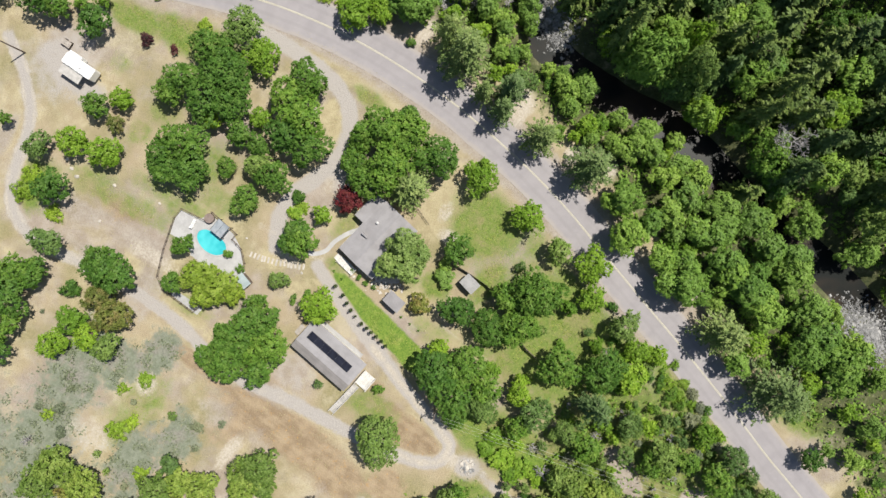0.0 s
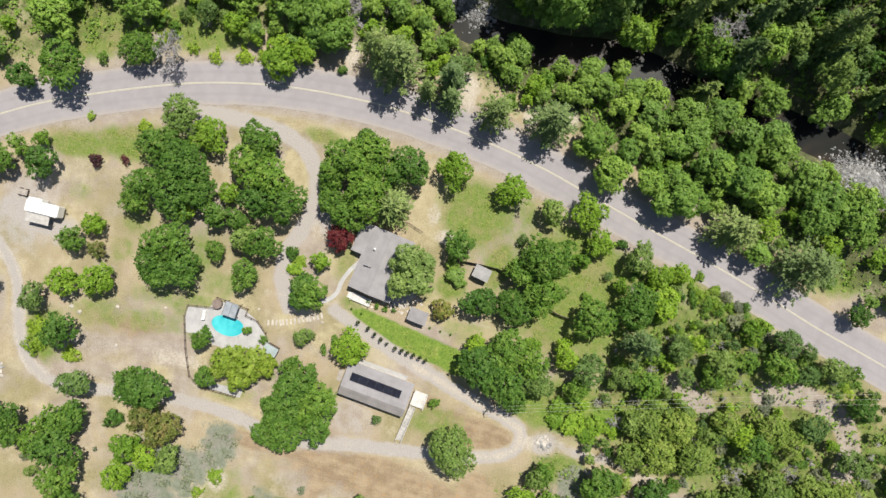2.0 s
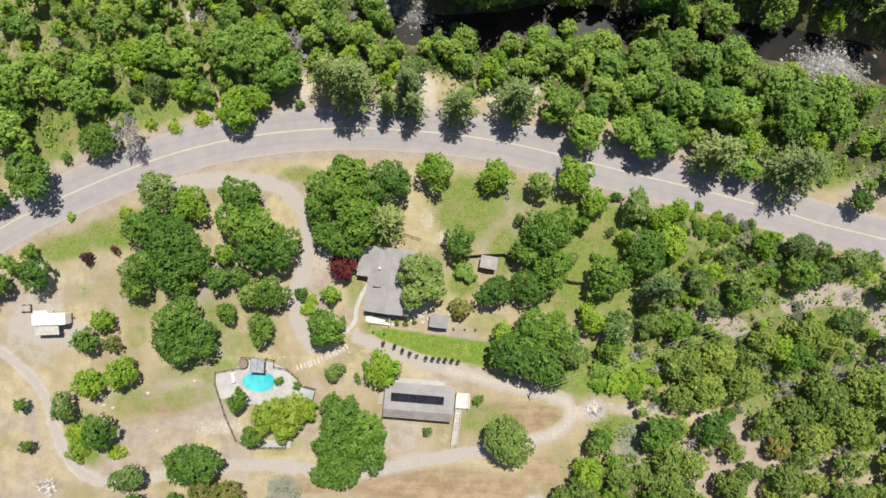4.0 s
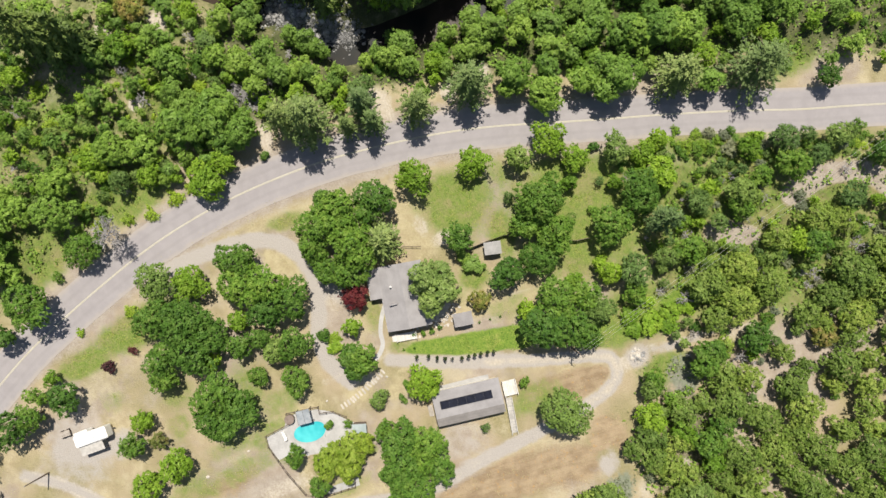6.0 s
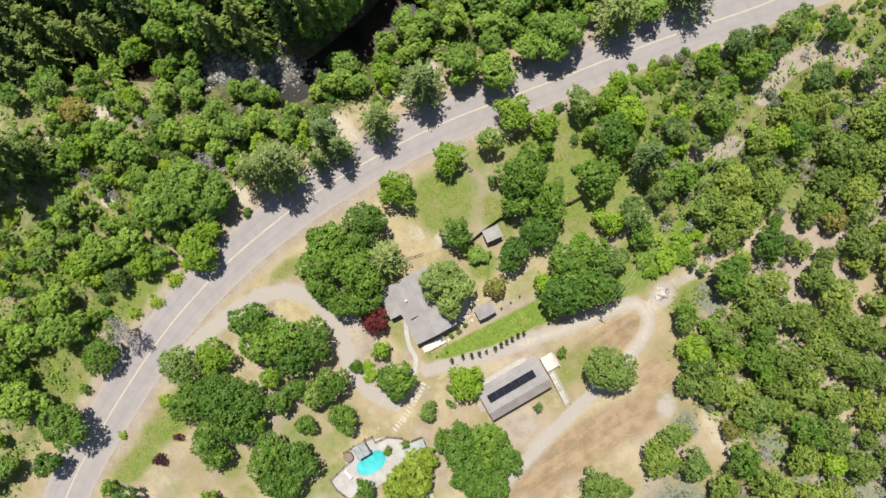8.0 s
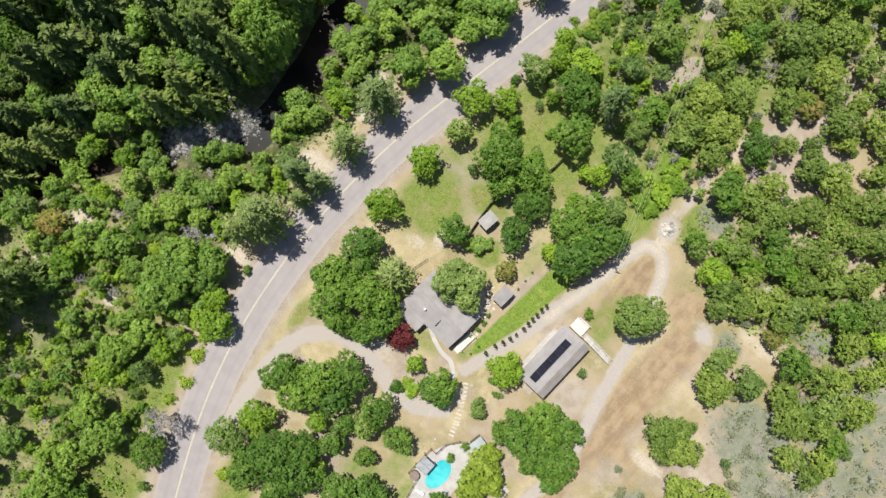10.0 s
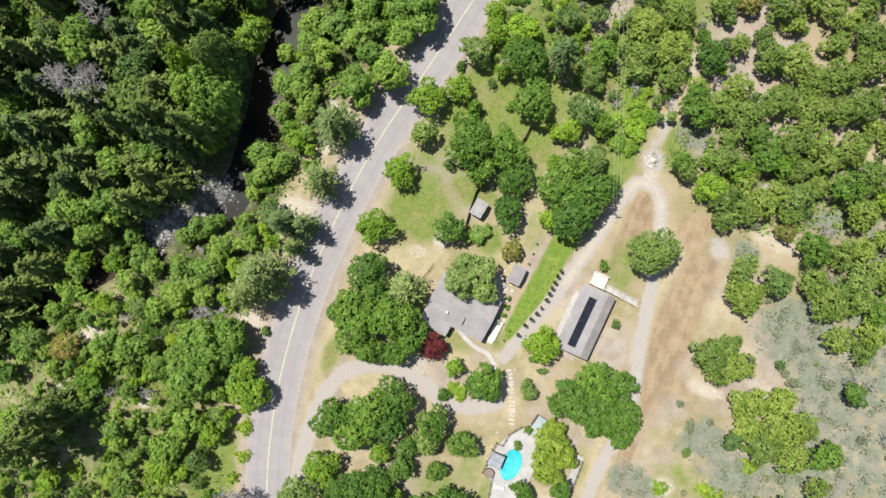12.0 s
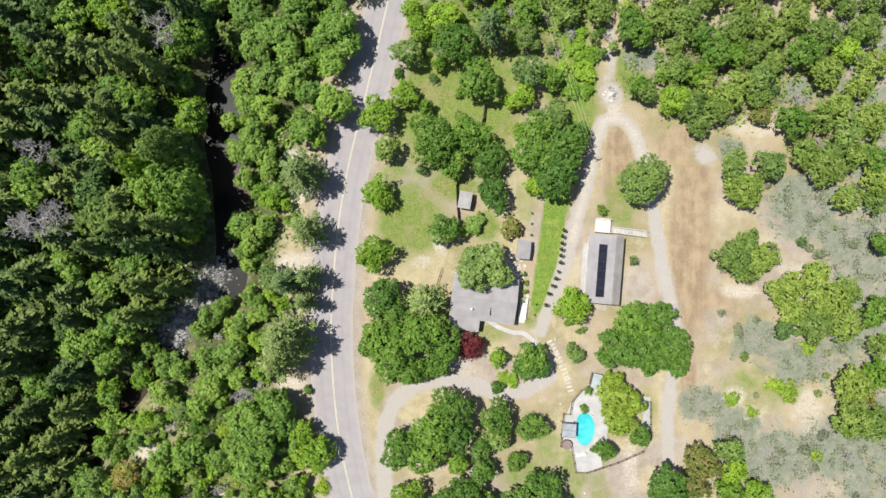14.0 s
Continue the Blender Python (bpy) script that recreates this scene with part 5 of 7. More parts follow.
plant("fir", [(-72.7, 23.6, 3.5, 11.3), (-71.7, -30.2, 3.7, 11.6), (-71.5, -23.4, 3.2, 10.7), (-70.8, 2.2, 3.5, 11.3), (-70.7, 35, 3.9, 12.1), (-70.1, 11.3, 3.1, 10.6), (-69.4, -12.6, 3.6, 11.4), (-69.4, 16.5, 3.1, 10.6), (-69.3, 26.9, 3.5, 11.4), (-69.2, -8.4, 3.5, 11.4), (-67.7, 51.2, 3.7, 11.7), (-67.3, 13.5, 3.1, 10.7), (-66.1, 14.8, 3.1, 10.7), (-65.8, 35.8, 4.3, 12.8), (-65, 28.4, 2.6, 9.8), (-64.9, -10.6, 3.2, 10.7), (-63.8, 34.6, 3.2, 10.7), (-61.2, 27.2, 4.2, 12.5), (-61, -62.9, 3.8, 21), (-60.7, 9.4, 3.2, 10.7), (-60.7, 24.2, 3.6, 17.2), (-60.7, 41.3, 3.2, 10.7)])
plant("fir", [(-60.1, 52, 4.2, 12.5), (-59.9, 15.8, 2.7, 14.7), (-59.8, -5.4, 2.7, 9.8), (-59.8, 35.9, 3.2, 10.7), (-58.7, 33.3, 3.6, 17.2), (-58.6, -57.5, 5.1, 24), (-58.2, 2.2, 3.6, 17.2), (-57.9, -53.1, 3.2, 18), (-57.4, 4.1, 4, 18.3), (-57, 59, 4.2, 18.8), (-56.9, -11.8, 3.2, 16.2), (-55.8, 44.8, 3.2, 16), (-55.7, -6.5, 3.2, 16), (-53.9, 33, 3.6, 17.4), (-53.1, 0.6, 3, 22.6), (-53.1, 4.9, 3, 15.6), (-50, 4.3, 3, 24.3), (-48.8, 44, 4.1, 18.5), (-42.7, 41.5, 3.7, 11.7)])
plant("dead", [(-74.7, 4, 3.5, 9.5), (-73.9, 17.3, 3.1, 8.9), (-71.1, 5, 4.9, 11.8), (-52.5, 40.1, 4.4, 11.1), (-21.2, -58.1, 3.4, 9.6)])
plant("purple", [(0.8, -63.2, 1.1, 1.8), (2.4, -68.3, 1.5, 2.3)])
plant("yellow", [(31.4, -25.3, 2.4, 4.6), (31.7, -28.2, 3.5, 5.7), (32.3, -32.5, 3.6, 5.8), (35, -29.6, 2.9, 5.1)])
plant("twigs", [(-50, -70.1, 1.8, 2.2), (-41.3, -21.8, 1.5, 2), (-40.1, -27.2, 2.2, 2.6), (5.9, 49.3, 1.8, 2.2), (9, 80.4, 1.5, 2), (9.3, 62.7, 1.5, 2), (12, 46.4, 1.5, 2), (12.4, 58.2, 1.3, 1.9), (14.8, 39.3, 1.3, 1.9), (23.6, 42, 2, 2.4), (23.7, 77.2, 2.4, 2.7), (26.5, 67.2, 2, 2.4), (37.3, 49, 2, 2.4), (67, 28.4, 2.2, 2.6)])
plant("willow", [(-48.1, -15.3, 2.2, 5.4), (-44.7, -11.3, 2.3, 5.5), (-46, -20.7, 2.6, 6), (-41.4, -19.6, 2.6, 6), (-40.1, -14.2, 2.1, 5.2), (-44.7, -26.3, 2.3, 5.5), (-40.4, -24.7, 2.1, 5.2), (-55.5, -22.8, 2.8, 6.1), (-54.9, -27.4, 2.6, 6), (-60.1, -37, 1.8, 4.9), (-52, -23.5, 2, 5.1), (-47.5, -26.2, 1.5, 4.5), (-56.1, -40.5, 1.9, 5.1), (-43, -39.5, 2.2, 5.4), (-54.8, -52.7, 2.2, 5.4), (-64.9, -45.2, 2, 5.1)])
plant("bright", [(-60.8, -25.6, 2.4, 4.7), (-58.3, -32.3, 2.3, 4.7), (-56.1, -46.4, 2.4, 4.8)])
plant("grayoak", [(-51.3, -31, 2.1, 5.1), (-67.4, -44.3, 2.8, 7)])
plant("alder", [(-66.2, -28.7, 2.4, 7), (-66.6, -37.7, 2.2, 7), (-49, -38.3, 3.2, 7.1)])
plant("twigs", [(-44.8, -46.1, 1.8, 2.2), (-41.4, -28.7, 1.8, 2.2), (-53.6, -34.3, 1.5, 2)])
plant("bush", [(14.6, -4.9, 0.6, 1), (15, -6.5, 0.7, 1.1), (14.8, -8.3, 0.6, 1), (14.5, -10.1, 0.6, 1), (16.2, 7, 0.3, 0.7), (16.1, 5, 0.3, 0.7), (16.1, 2.8, 0.3, 0.7), (17, -10.8, 0.3, 0.7), (16.7, -12.9, 0.3, 0.7)])
plant("oak", [(15.7, -20.5, 3.2, 6.6), (14.5, -22.6, 2.6, 5.8), (17.2, -22.4, 2.4, 5.5)])
plant("low", [(-8.0, 50.8, 1.3, 0.7), (-6.3, 54.4, 1.3, 0.7), (-5.3, 44.8, 1.3, 0.8), (-3.9, 57.8, 1.5, 0.8), (4.8, 83.9, 1.3, 0.7)])
plant("bush", [(-4.6, 50.2, 1.0, 1.0), (-3.2, 61.3, 1.1, 1.0), (-3.3, 53.9, 1.1, 1.0), (2.0, 74.5, 1.3, 1.3), (-6.6, 47.2, 1.0, 0.9), (3.2, 77.5, 1.2, 1.2)])
plant("scrub", [(-5.9, 56.8, 1.4, 1.2), (-4.4, 59.5, 1.3, 1.2), (-0.8, 65.7, 1.4, 1.4), (1.0, 69.6, 1.6, 1.5), (1.2, 72.1, 1.3, 1.2), (4.0, 81.0, 1.4, 1.3)])
plant("bright", [(9.3, -20.8, 2, 4.3), (12.3, -25.4, 1.7, 1.6)])
plant("low", [(10.6, -25.1, 1.5, 0.9)])
plant("bush", [(9, -27.2, 1.2, 1.8)])

road_by_y = road_line[order]


def fill(kinds, count, spread, inside, close=0.75, seed=1, tall=1.0, area=(-130, 130, -130, 130)):
    """More of the same wood where there is room for it."""
    rng = random.Random(seed)
    found = {}
    for _ in range(count):
        x, y, r = rng.uniform(*area[:2]), rng.uniform(*area[2:]), rng.uniform(*spread)
        if math.hypot(x, y) > 113 or not inside(x, y, float(river_x(y)), float(np.interp(y, road_by_y[:, 1], road_by_y[:, 0]))):
            continue
        if any(abs(x - a) < 9 and math.hypot(x - a, y - b) < close * (r + c) for a, b, c in GROWN):
            continue
        kind = rng.choice(kinds)
        found.setdefault(kind, []).append((x, y, r, (KINDS[kind][3] * r + KINDS[kind][4]) * tall))
        GROWN.append((x, y, r))
    for kind, places in found.items():
        plant(kind, places)


HOLLOWS = [(*(-55.07, -16.86), 4.5), (*(-50.56, -11.63), 4.5), (*(-46.87, -5.55), 4), (*(-53.93, -60.92), 6.5), (*(-50.44, 1.83), 6.5), (*(-56.26, 0.14), 5), (*(-45.96, 12.79), 4), (*(-64.91, 15.38), 4.5), (*(-69.48, 1.21), 5), (*(-57.97, 26.60), 4), (*(-46.83, 4.73), 5), (*(-63.12, -19.93), 4.5), (*(-73.48, 27.96), 5), (*(-78.43, -12.65), 5)]
GLADES = [(*(-26.30, -54.77), 5), (*(-23.77, -75.79), 6.5), (*(-23.84, -49.09), 3), (*(-31.42, -62.12), 3), (*(-25.11, -76.04), 8), (*(-16.06, 76.55), 6), (*(-28.94, 10.69), 3.5), (*(-30.61, 17.90), 3), (*(-30.61, -2.07), 4.5), (*(-31.13, -26.46), 4), (*(-51.70, -13.88), 7), (*(-46.85, -6.69), 5), (*(-55.01, -17.48), 5), (*(-59.93, -39.19), 3), (*(-35.76, 74.76), 5)]


def thicket(x, y):
    """The low mixed growth on the bank south of the stone bar."""
    return -75 < y < -29 and x < -20


def hollow(x, y):
    return any(math.hypot(x - a, y - b) < c for a, b, c in HOLLOWS)


def open_ground(x, y):
    return any(math.hypot(x - a, y - b) < c for a, b, c in GLADES)


fill(("fir", "oak", "grayoak", "fir", "grayoak", "fir"), 9000, (1.6, 4.2), lambda x, y, river, road: x < river - 7 and not hollow(x, y), 0.58, 5, 1.25)
fill(("bush", "grayoak", "bush"), 3000, (0.9, 1.8), lambda x, y, river, road: x < river - 5 and math.hypot(x, y) < 115 and not hollow(x, y), 0.6, 12)
fill(("willow", "willow", "bright", "willow"), 2500, (1.2, 2.8), lambda x, y, river, road: river + 6 < x < road - 9 and not open_ground(x, y) and not thicket(x, y), 0.66, 6)
fill(("bush", "bright", "willow"), 1500, (0.8, 1.5), lambda x, y, river, road: river + 5 < x < road - 8 and not open_ground(x, y) and not thicket(x, y), 0.6, 8)
fill(("chap", "chap", "oak"), 3000, (2.2, 4.4), lambda x, y, river, road: road + 8 < x and math.hypot(x, y) > 97, 0.72, 7)
fill(("scrub", "scrub"), 350, (0.5, 1.2), lambda x, y, river, road: 52 < x < 100, 0.75, 9)

CUTS = [(*(14.57, 57.11), 3), (*(10.37, 67.80), 2.2), (*(9.27, 72.82), 2.2), (*(9.87, 77.31), 2.2), (*(10.85, 82.26), 2.2), (*(33.85, 24.06), 4.5), (*(32.18, 29.63), 3), (*(10.48, 25.16), 3.5), (*(23.29, 42.44), 4.5), (*(24.39, 34.64), 5.0), (*(27.17, 27.96), 4.5), (*(12.66, 55.90), 4.5), (*(11.64, 66.96), 3), (*(8.68, 74.40), 4.5), (*(11.10, 82.59), 4), (*(17.22, 86.80), 5),
        (*(-8.42, 5.70), 8), (*(-3.98, 12.37), 5), (*(34.97, 34.64), 5), (*(38.30, 36.86), 4), (*(8.25, 3.48), 4), (*(13.81, 6.82), 4), (*(14.92, 12.38), 3), (*(-4.44, 50.13), 4), (*(-7.27, 54.22), 5), (*(32.92, 50.89), 3),
        (60.0, 22.0, 3.5), (65.0, 20.5, 3.0), (53.2, 32.6, 2.6), (69.5, 30.5, 3.2), (42.0, 36.5, 3.5), (70.0, 14.0, 5.0), (76.0, 8.0, 4.0), (81.0, -2.0, 3.5), (66.0, 8.0, 6.0)]


def cut(x, y):
    return any(math.hypot(x - a, y - b) < c for a, b, c in CUTS)


fill(("bush", "bush", "sparse", "grayoak", "twigs"), 1100, (0.5, 1.3), lambda x, y, river, road: road + 6 < x < 40 + max(0, y - 34) * 0.9 and y > 16 and not cut(x, y), 0.72, 14)
fill(("scrub", "scrub", "scrub", "sparse"), 1100, (0.5, 1.4), lambda x, y, river, road: x > 54 and not cut(x, y), 0.7, 15)
fill(("chap", "chap", "oak", "chap"), 1600, (2.0, 4.2), lambda x, y, river, road: x > 40 and not cut(x, y), 0.68, 17, 1.0, (40, 105, 44, 105))
fill(("chap", "chap", "grayoak"), 900, (0.9, 2.2), lambda x, y, river, road: x > 44 and y > 26 and not cut(x, y), 0.72, 16)

fill(("twigs",), 500, (0.7, 1.7), lambda x, y, river, road: x > 64 - 0.5 * max(0, y - 20) and x > 34 and math.hypot(x, y) < 110 and not cut(x, y), 0.35, 21)
fill(("twigs",), 260, (0.7, 1.6), lambda x, y, river, road: river + 5 < x < road - 9, 0.25, 22)
fill(("twigs",), 160, (0.8, 2.0), lambda x, y, river, road: x < river - 6 and math.hypot(x, y) < 110, 0.25, 23)
fill(("bush", "low", "bush", "sparse", "bush"), 1700, (0.5, 1.0), lambda x, y, river, road: road + 5.6 < x < road + 10, 0.5, 24, 0.8, (-25, 10, 38, 100))
fill(("bush", "sparse", "twigs", "scrub", "grayoak", "bright"), 700, (0.6, 1.5), lambda x, y, river, road: road + 9 < x and not cut(x, y), 0.5, 26, 1.0, (-12, 40, 38, 105))
fill(("willow", "sparse", "bright", "low", "bush", "alder"), 1100, (0.6, 1.7), lambda x, y, river, road: river + 6 < x < road - 8 and thicket(x, y) and not open_ground(x, y) and not hollow(x, y), 0.5, 25, 1.0, (-66, -18, -80, -26))
# ---- buildings ----
def box(bm, x0, x1, y0, y1, z0, z1):
    v = [bm.verts.new(p) for p in ((x0, y0, z0), (x1, y0, z0), (x1, y1, z0), (x0, y1, z0), (x0, y0, z1), (x1, y0, z1), (x1, y1, z1), (x0, y1, z1))]
    for f in ((3, 2, 1, 0), (4, 5, 6, 7), (0, 1, 5, 4), (1, 2, 6, 5), (2, 3, 7, 6), (3, 0, 4, 7)):
        bm.faces.new([v[i] for i in f])


def box_mesh(*b):
    bm = bmesh.new()
    box(bm, *b)
    return bm


def gable(lx, ly, z, rise, over, thick, along="x"):
    """A ridged roof slab over lx by ly, ridge along one axis, with eaves."""
    bm = bmesh.new()
    a, b = (lx / 2 + over, ly / 2 + over) if along == "x" else (ly / 2 + over, lx / 2 + over)
    drop = rise * over / (b - over)
    prof = [(-b, z - drop), (0, z + rise), (b, z - drop), (b, z - drop + thick), (0, z + rise + thick), (-b, z - drop + thick)]
    ends = []
    for s in (-a, a):
        ends.append([bm.verts.new((s, p, q) if along == "x" else (p, s, q)) for p, q in prof])
    for i in range(6):
        j = (i + 1) % 6
        bm.faces.new((ends[0][i], ends[0][j], ends[1][j], ends[1][i]))
    for e in ends:
        bm.faces.new((e[0], e[1], e[4], e[5]))
        bm.faces.new((e[1], e[2], e[3], e[4]))
    bmesh.ops.recalc_face_normals(bm, faces=bm.faces)
    return bm


def walls(lx, ly, z0, z1, rise=0.0, along="x"):
    """Four walls of a block with gable ends."""
    bm = bmesh.new()
    box(bm, -lx / 2, lx / 2, -ly / 2, ly / 2, z0, z1)
    if rise:
        a, b = (lx / 2, ly / 2) if along == "x" else (ly / 2, lx / 2)
        for s in (-a, a - 0.12):
            p = [((s + d, -b, z1), (s + d, b, z1), (s + d, 0, z1 + rise)) for d in (0, 0.12)]
            q = [[bm.verts.new(v if along == "x" else (v[1], v[0], v[2])) for v in t] for t in p]
            bm.faces.new(q[0])
            bm.faces.new(q[1])
            for i in range(3):
                j = (i + 1) % 3
                bm.faces.new((q[0][i], q[0][j], q[1][j], q[1][i]))
    bmesh.ops.recalc_face_normals(bm, faces=bm.faces)
    return bm


def moved(bm, m):
    bmesh.ops.transform(bm, matrix=m, verts=bm.verts)
    return bm


def courses(parent, lx, ly, z, rise, over, along, material, pitch=0.42):
    """Overlapping shingle courses on both slopes, each a thin board of its own."""
    a, b = (lx / 2 + over, ly / 2 + over) if along == "x" else (ly / 2 + over, lx / 2 + over)
    drop = rise * over / (b - over)
    high, low = z + rise, z - drop
    slope = math.atan2(high - low, b)
    run = math.hypot(high - low, b)
    n = int(run / pitch)
    me = mesh_of("shingle_course", box_mesh(-a - 0.02, a + 0.02, -pitch * 0.56, pitch * 0.56, 0.0, 0.028))
    me.materials.append(MAT[material])
    for side in (-1, 1):
        for i in range(n):
            d = (i + 0.5) * run / n
            y, q = side * math.cos(slope) * d, high - math.sin(slope) * d + 0.10
            m = pose(0, y, q, -side * (math.degrees(slope) - 2.2), 0, 0)
            if along != "x":
                m = pose(0, 0, 0, 0, 0, 90) @ m
            ob = part("shingle_course", me, "", parent)
            ob.matrix_basis = m


def window(parent, x, y, z, w, h, turn):
    """A framed window with a glass pane, set on a wall."""
    bm = bmesh.new()
    for b in ((-w / 2 - 0.08, w / 2 + 0.08, -0.03, 0.05, h / 2, h / 2 + 0.08), (-w / 2 - 0.08, w / 2 + 0.08, -0.03, 0.07, -h / 2 - 0.08, -h / 2),
              (-w / 2 - 0.08, -w / 2, -0.03, 0.05, -h / 2, h / 2), (w / 2, w / 2 + 0.08, -0.03, 0.05, -h / 2, h / 2), (-0.03, 0.03, -0.03, 0.04, -h / 2, h / 2)):
        box(bm, *b)
    f = part("window", bm, "trim", parent)
    f.matrix_basis = pose(x, y, z, 0, 0, turn)
    part("pane", box_mesh(-w / 2, w / 2, -0.02, 0.015, -h / 2, h / 2), "glass", f)


def slope(parent, x0, z0, x1, z1, length, material, pitch=0.42, thick=0.1):
    """One roof slope running along y between two edges, as a slab with overlapping shingle courses on it."""
    run, tilt = math.hypot(x1 - x0, z1 - z0), math.degrees(math.atan2(z1 - z0, x1 - x0))
    base = pose(x0, 0, z0, 0, -tilt, 0)
    part("slope", moved(box_mesh(0, run, -length / 2, length / 2, 0, thick), base), material, parent)
    n = int(run / pitch)
    me = mesh_of("shingle_course", box_mesh(-run / n * 0.55, run / n * 0.55, -length / 2 - 0.02, length / 2 + 0.02, 0.0, 0.028))
    me.materials.append(MAT[material])
    lean = 2.2 if z1 > z0 else -2.2
    for i in range(n):
        part("shingle_course", me, "", parent).matrix_basis = base @ pose((i + 0.5) * run / n, 0, thick, 0, lean, 0)


def ranch_house():
    h = thing("house", "single-storey ranch house with a weathered grey shingle roof", "house")
    h.matrix_basis = pose(*(6.58, -9.50), 0, 0, 0, -7)
    part("wall", walls(11.6, 7.6, 0, 2.6, 1.0), "siding", h, "brown board walls")
    r = part("roof", gable(11.6, 7.6, 2.6, 1.0, 0.5, 0.1), "shingle", h, "weathered grey shingle roof")
    courses(r, 11.6, 7.6, 2.6, 1.0, 0.5, "x", "shingle")
    part("wing_wall", moved(walls(5.2, 2.5, 0, 2.1), pose(-3.2, -4.95, 0)), "siding", h)
    wr = part("wing_roof", moved(box_mesh(-2.9, 2.9, -2.6, 0, -0.1, 0), pose(-3.2, -3.9, 2.66, 7.5)), "shingle", h, "low grey shingle roof of the front wing")
    me = mesh_of("shingle_course", box_mesh(-2.92, 2.92, -0.23, 0.23, 0.0, 0.028))
    me.materials.append(MAT["shingle"])
    for k in range(6):
        part("shingle_course", me, "", wr).matrix_basis = pose(-3.2, -3.9, 2.66, 7.5) @ pose(0, -2.4 + 0.42 * k, 0.0, -2.2)
    part("trim_board", moved(box_mesh(-2.9, 2.9, -0.03, 0.03, -0.09, 0.09), pose(-3.2, -6.5, 2.26)), "trim", h, "white trim board")
    bm = bmesh.new()
    bmesh.ops.create_cone(bm, cap_ends=True, segments=10, radius1=0.14, radius2=0.12, depth=0.7, matrix=pose(-2.2, -2.2, 3.4))
    bmesh.ops.create_cone(bm, cap_ends=True, segments=10, radius1=0.24, radius2=0.03, depth=0.16, matrix=pose(-2.2, -2.2, 3.8))
    part("roof_vent", bm, "trim", h, "white capped vent pipe")
    # added box, casts the shadow line of a step between two roof heights
    bm = box_mesh(0.95, 1.35, -3.0, -1.5, 3.0, 3.75)
    bmesh.ops.bevel(bm, geom=bm.edges[:], offset=0.05, segments=2, affect="EDGES")
    part("skylight", bm, "shingle", h, "low grey box in place of a roof step")
    for x in (1.2, 3.6):
        window(h, x, -3.82, 1.5, 1.3, 1.1, 180)
    for y in (-1.8, 1.2):
        window(h, 5.82, y, 1.5, 1.2, 1.1, -90)
    part("door", moved(box_mesh(-0.45, 0.45, -0.04, 0.04, 0.1, 2.1), pose(-0.35, -3.83, 0)), "cream", h, "cream front door")
    for y in (-4.28, 4.28):
        part("gutter", box_mesh(-6.3, 6.3, y - 0.06, y + 0.06, 2.40, 2.5), "trim", h, "white gutter")
    return h


def deck(name, label, x0, x1, y0, y1, z, m, steps=0):
    """A raised white deck of boards with posts, rails and steps."""
    d = thing(name, label, "deck")
    d.matrix_basis = m
    n = max(3, int((y1 - y0) / 0.16))
    w = (y1 - y0) / n
    me = mesh_of("board", box_mesh(x0, x1, -w * 0.46, w * 0.46, z - 0.04, z))
    me.materials.append(MAT["white"])
    for i in range(n):
        part("board", me, "", d).matrix_basis = pose(0, y0 + (i + 0.5) * w, 0)
    part("joist", box_mesh(x0 + 0.1, x1 - 0.1, y0 + 0.1, y1 - 0.1, z - 0.2, z - 0.045), "plank", d)
    for x in (x0 + 0.06, x1 - 0.06):
        for y in (y0 + 0.06, y1 - 0.06):
            part("post", box_mesh(x - 0.05, x + 0.05, y - 0.05, y + 0.05, 0, z + 0.95), "white", d)
    for y in (y0 + 0.06, y1 - 0.06):
        part("rail", box_mesh(x0, x1, y - 0.04, y + 0.04, z + 0.9, z + 0.97), "white", d)
    for k in range(steps):
        part("step", box_mesh(x0 + 0.1, x1 - 0.1, y0 - 0.3 * (k + 1), y0 - 0.3 * k, 0, z - 0.16 * (k + 1)), "white", d)
    return d


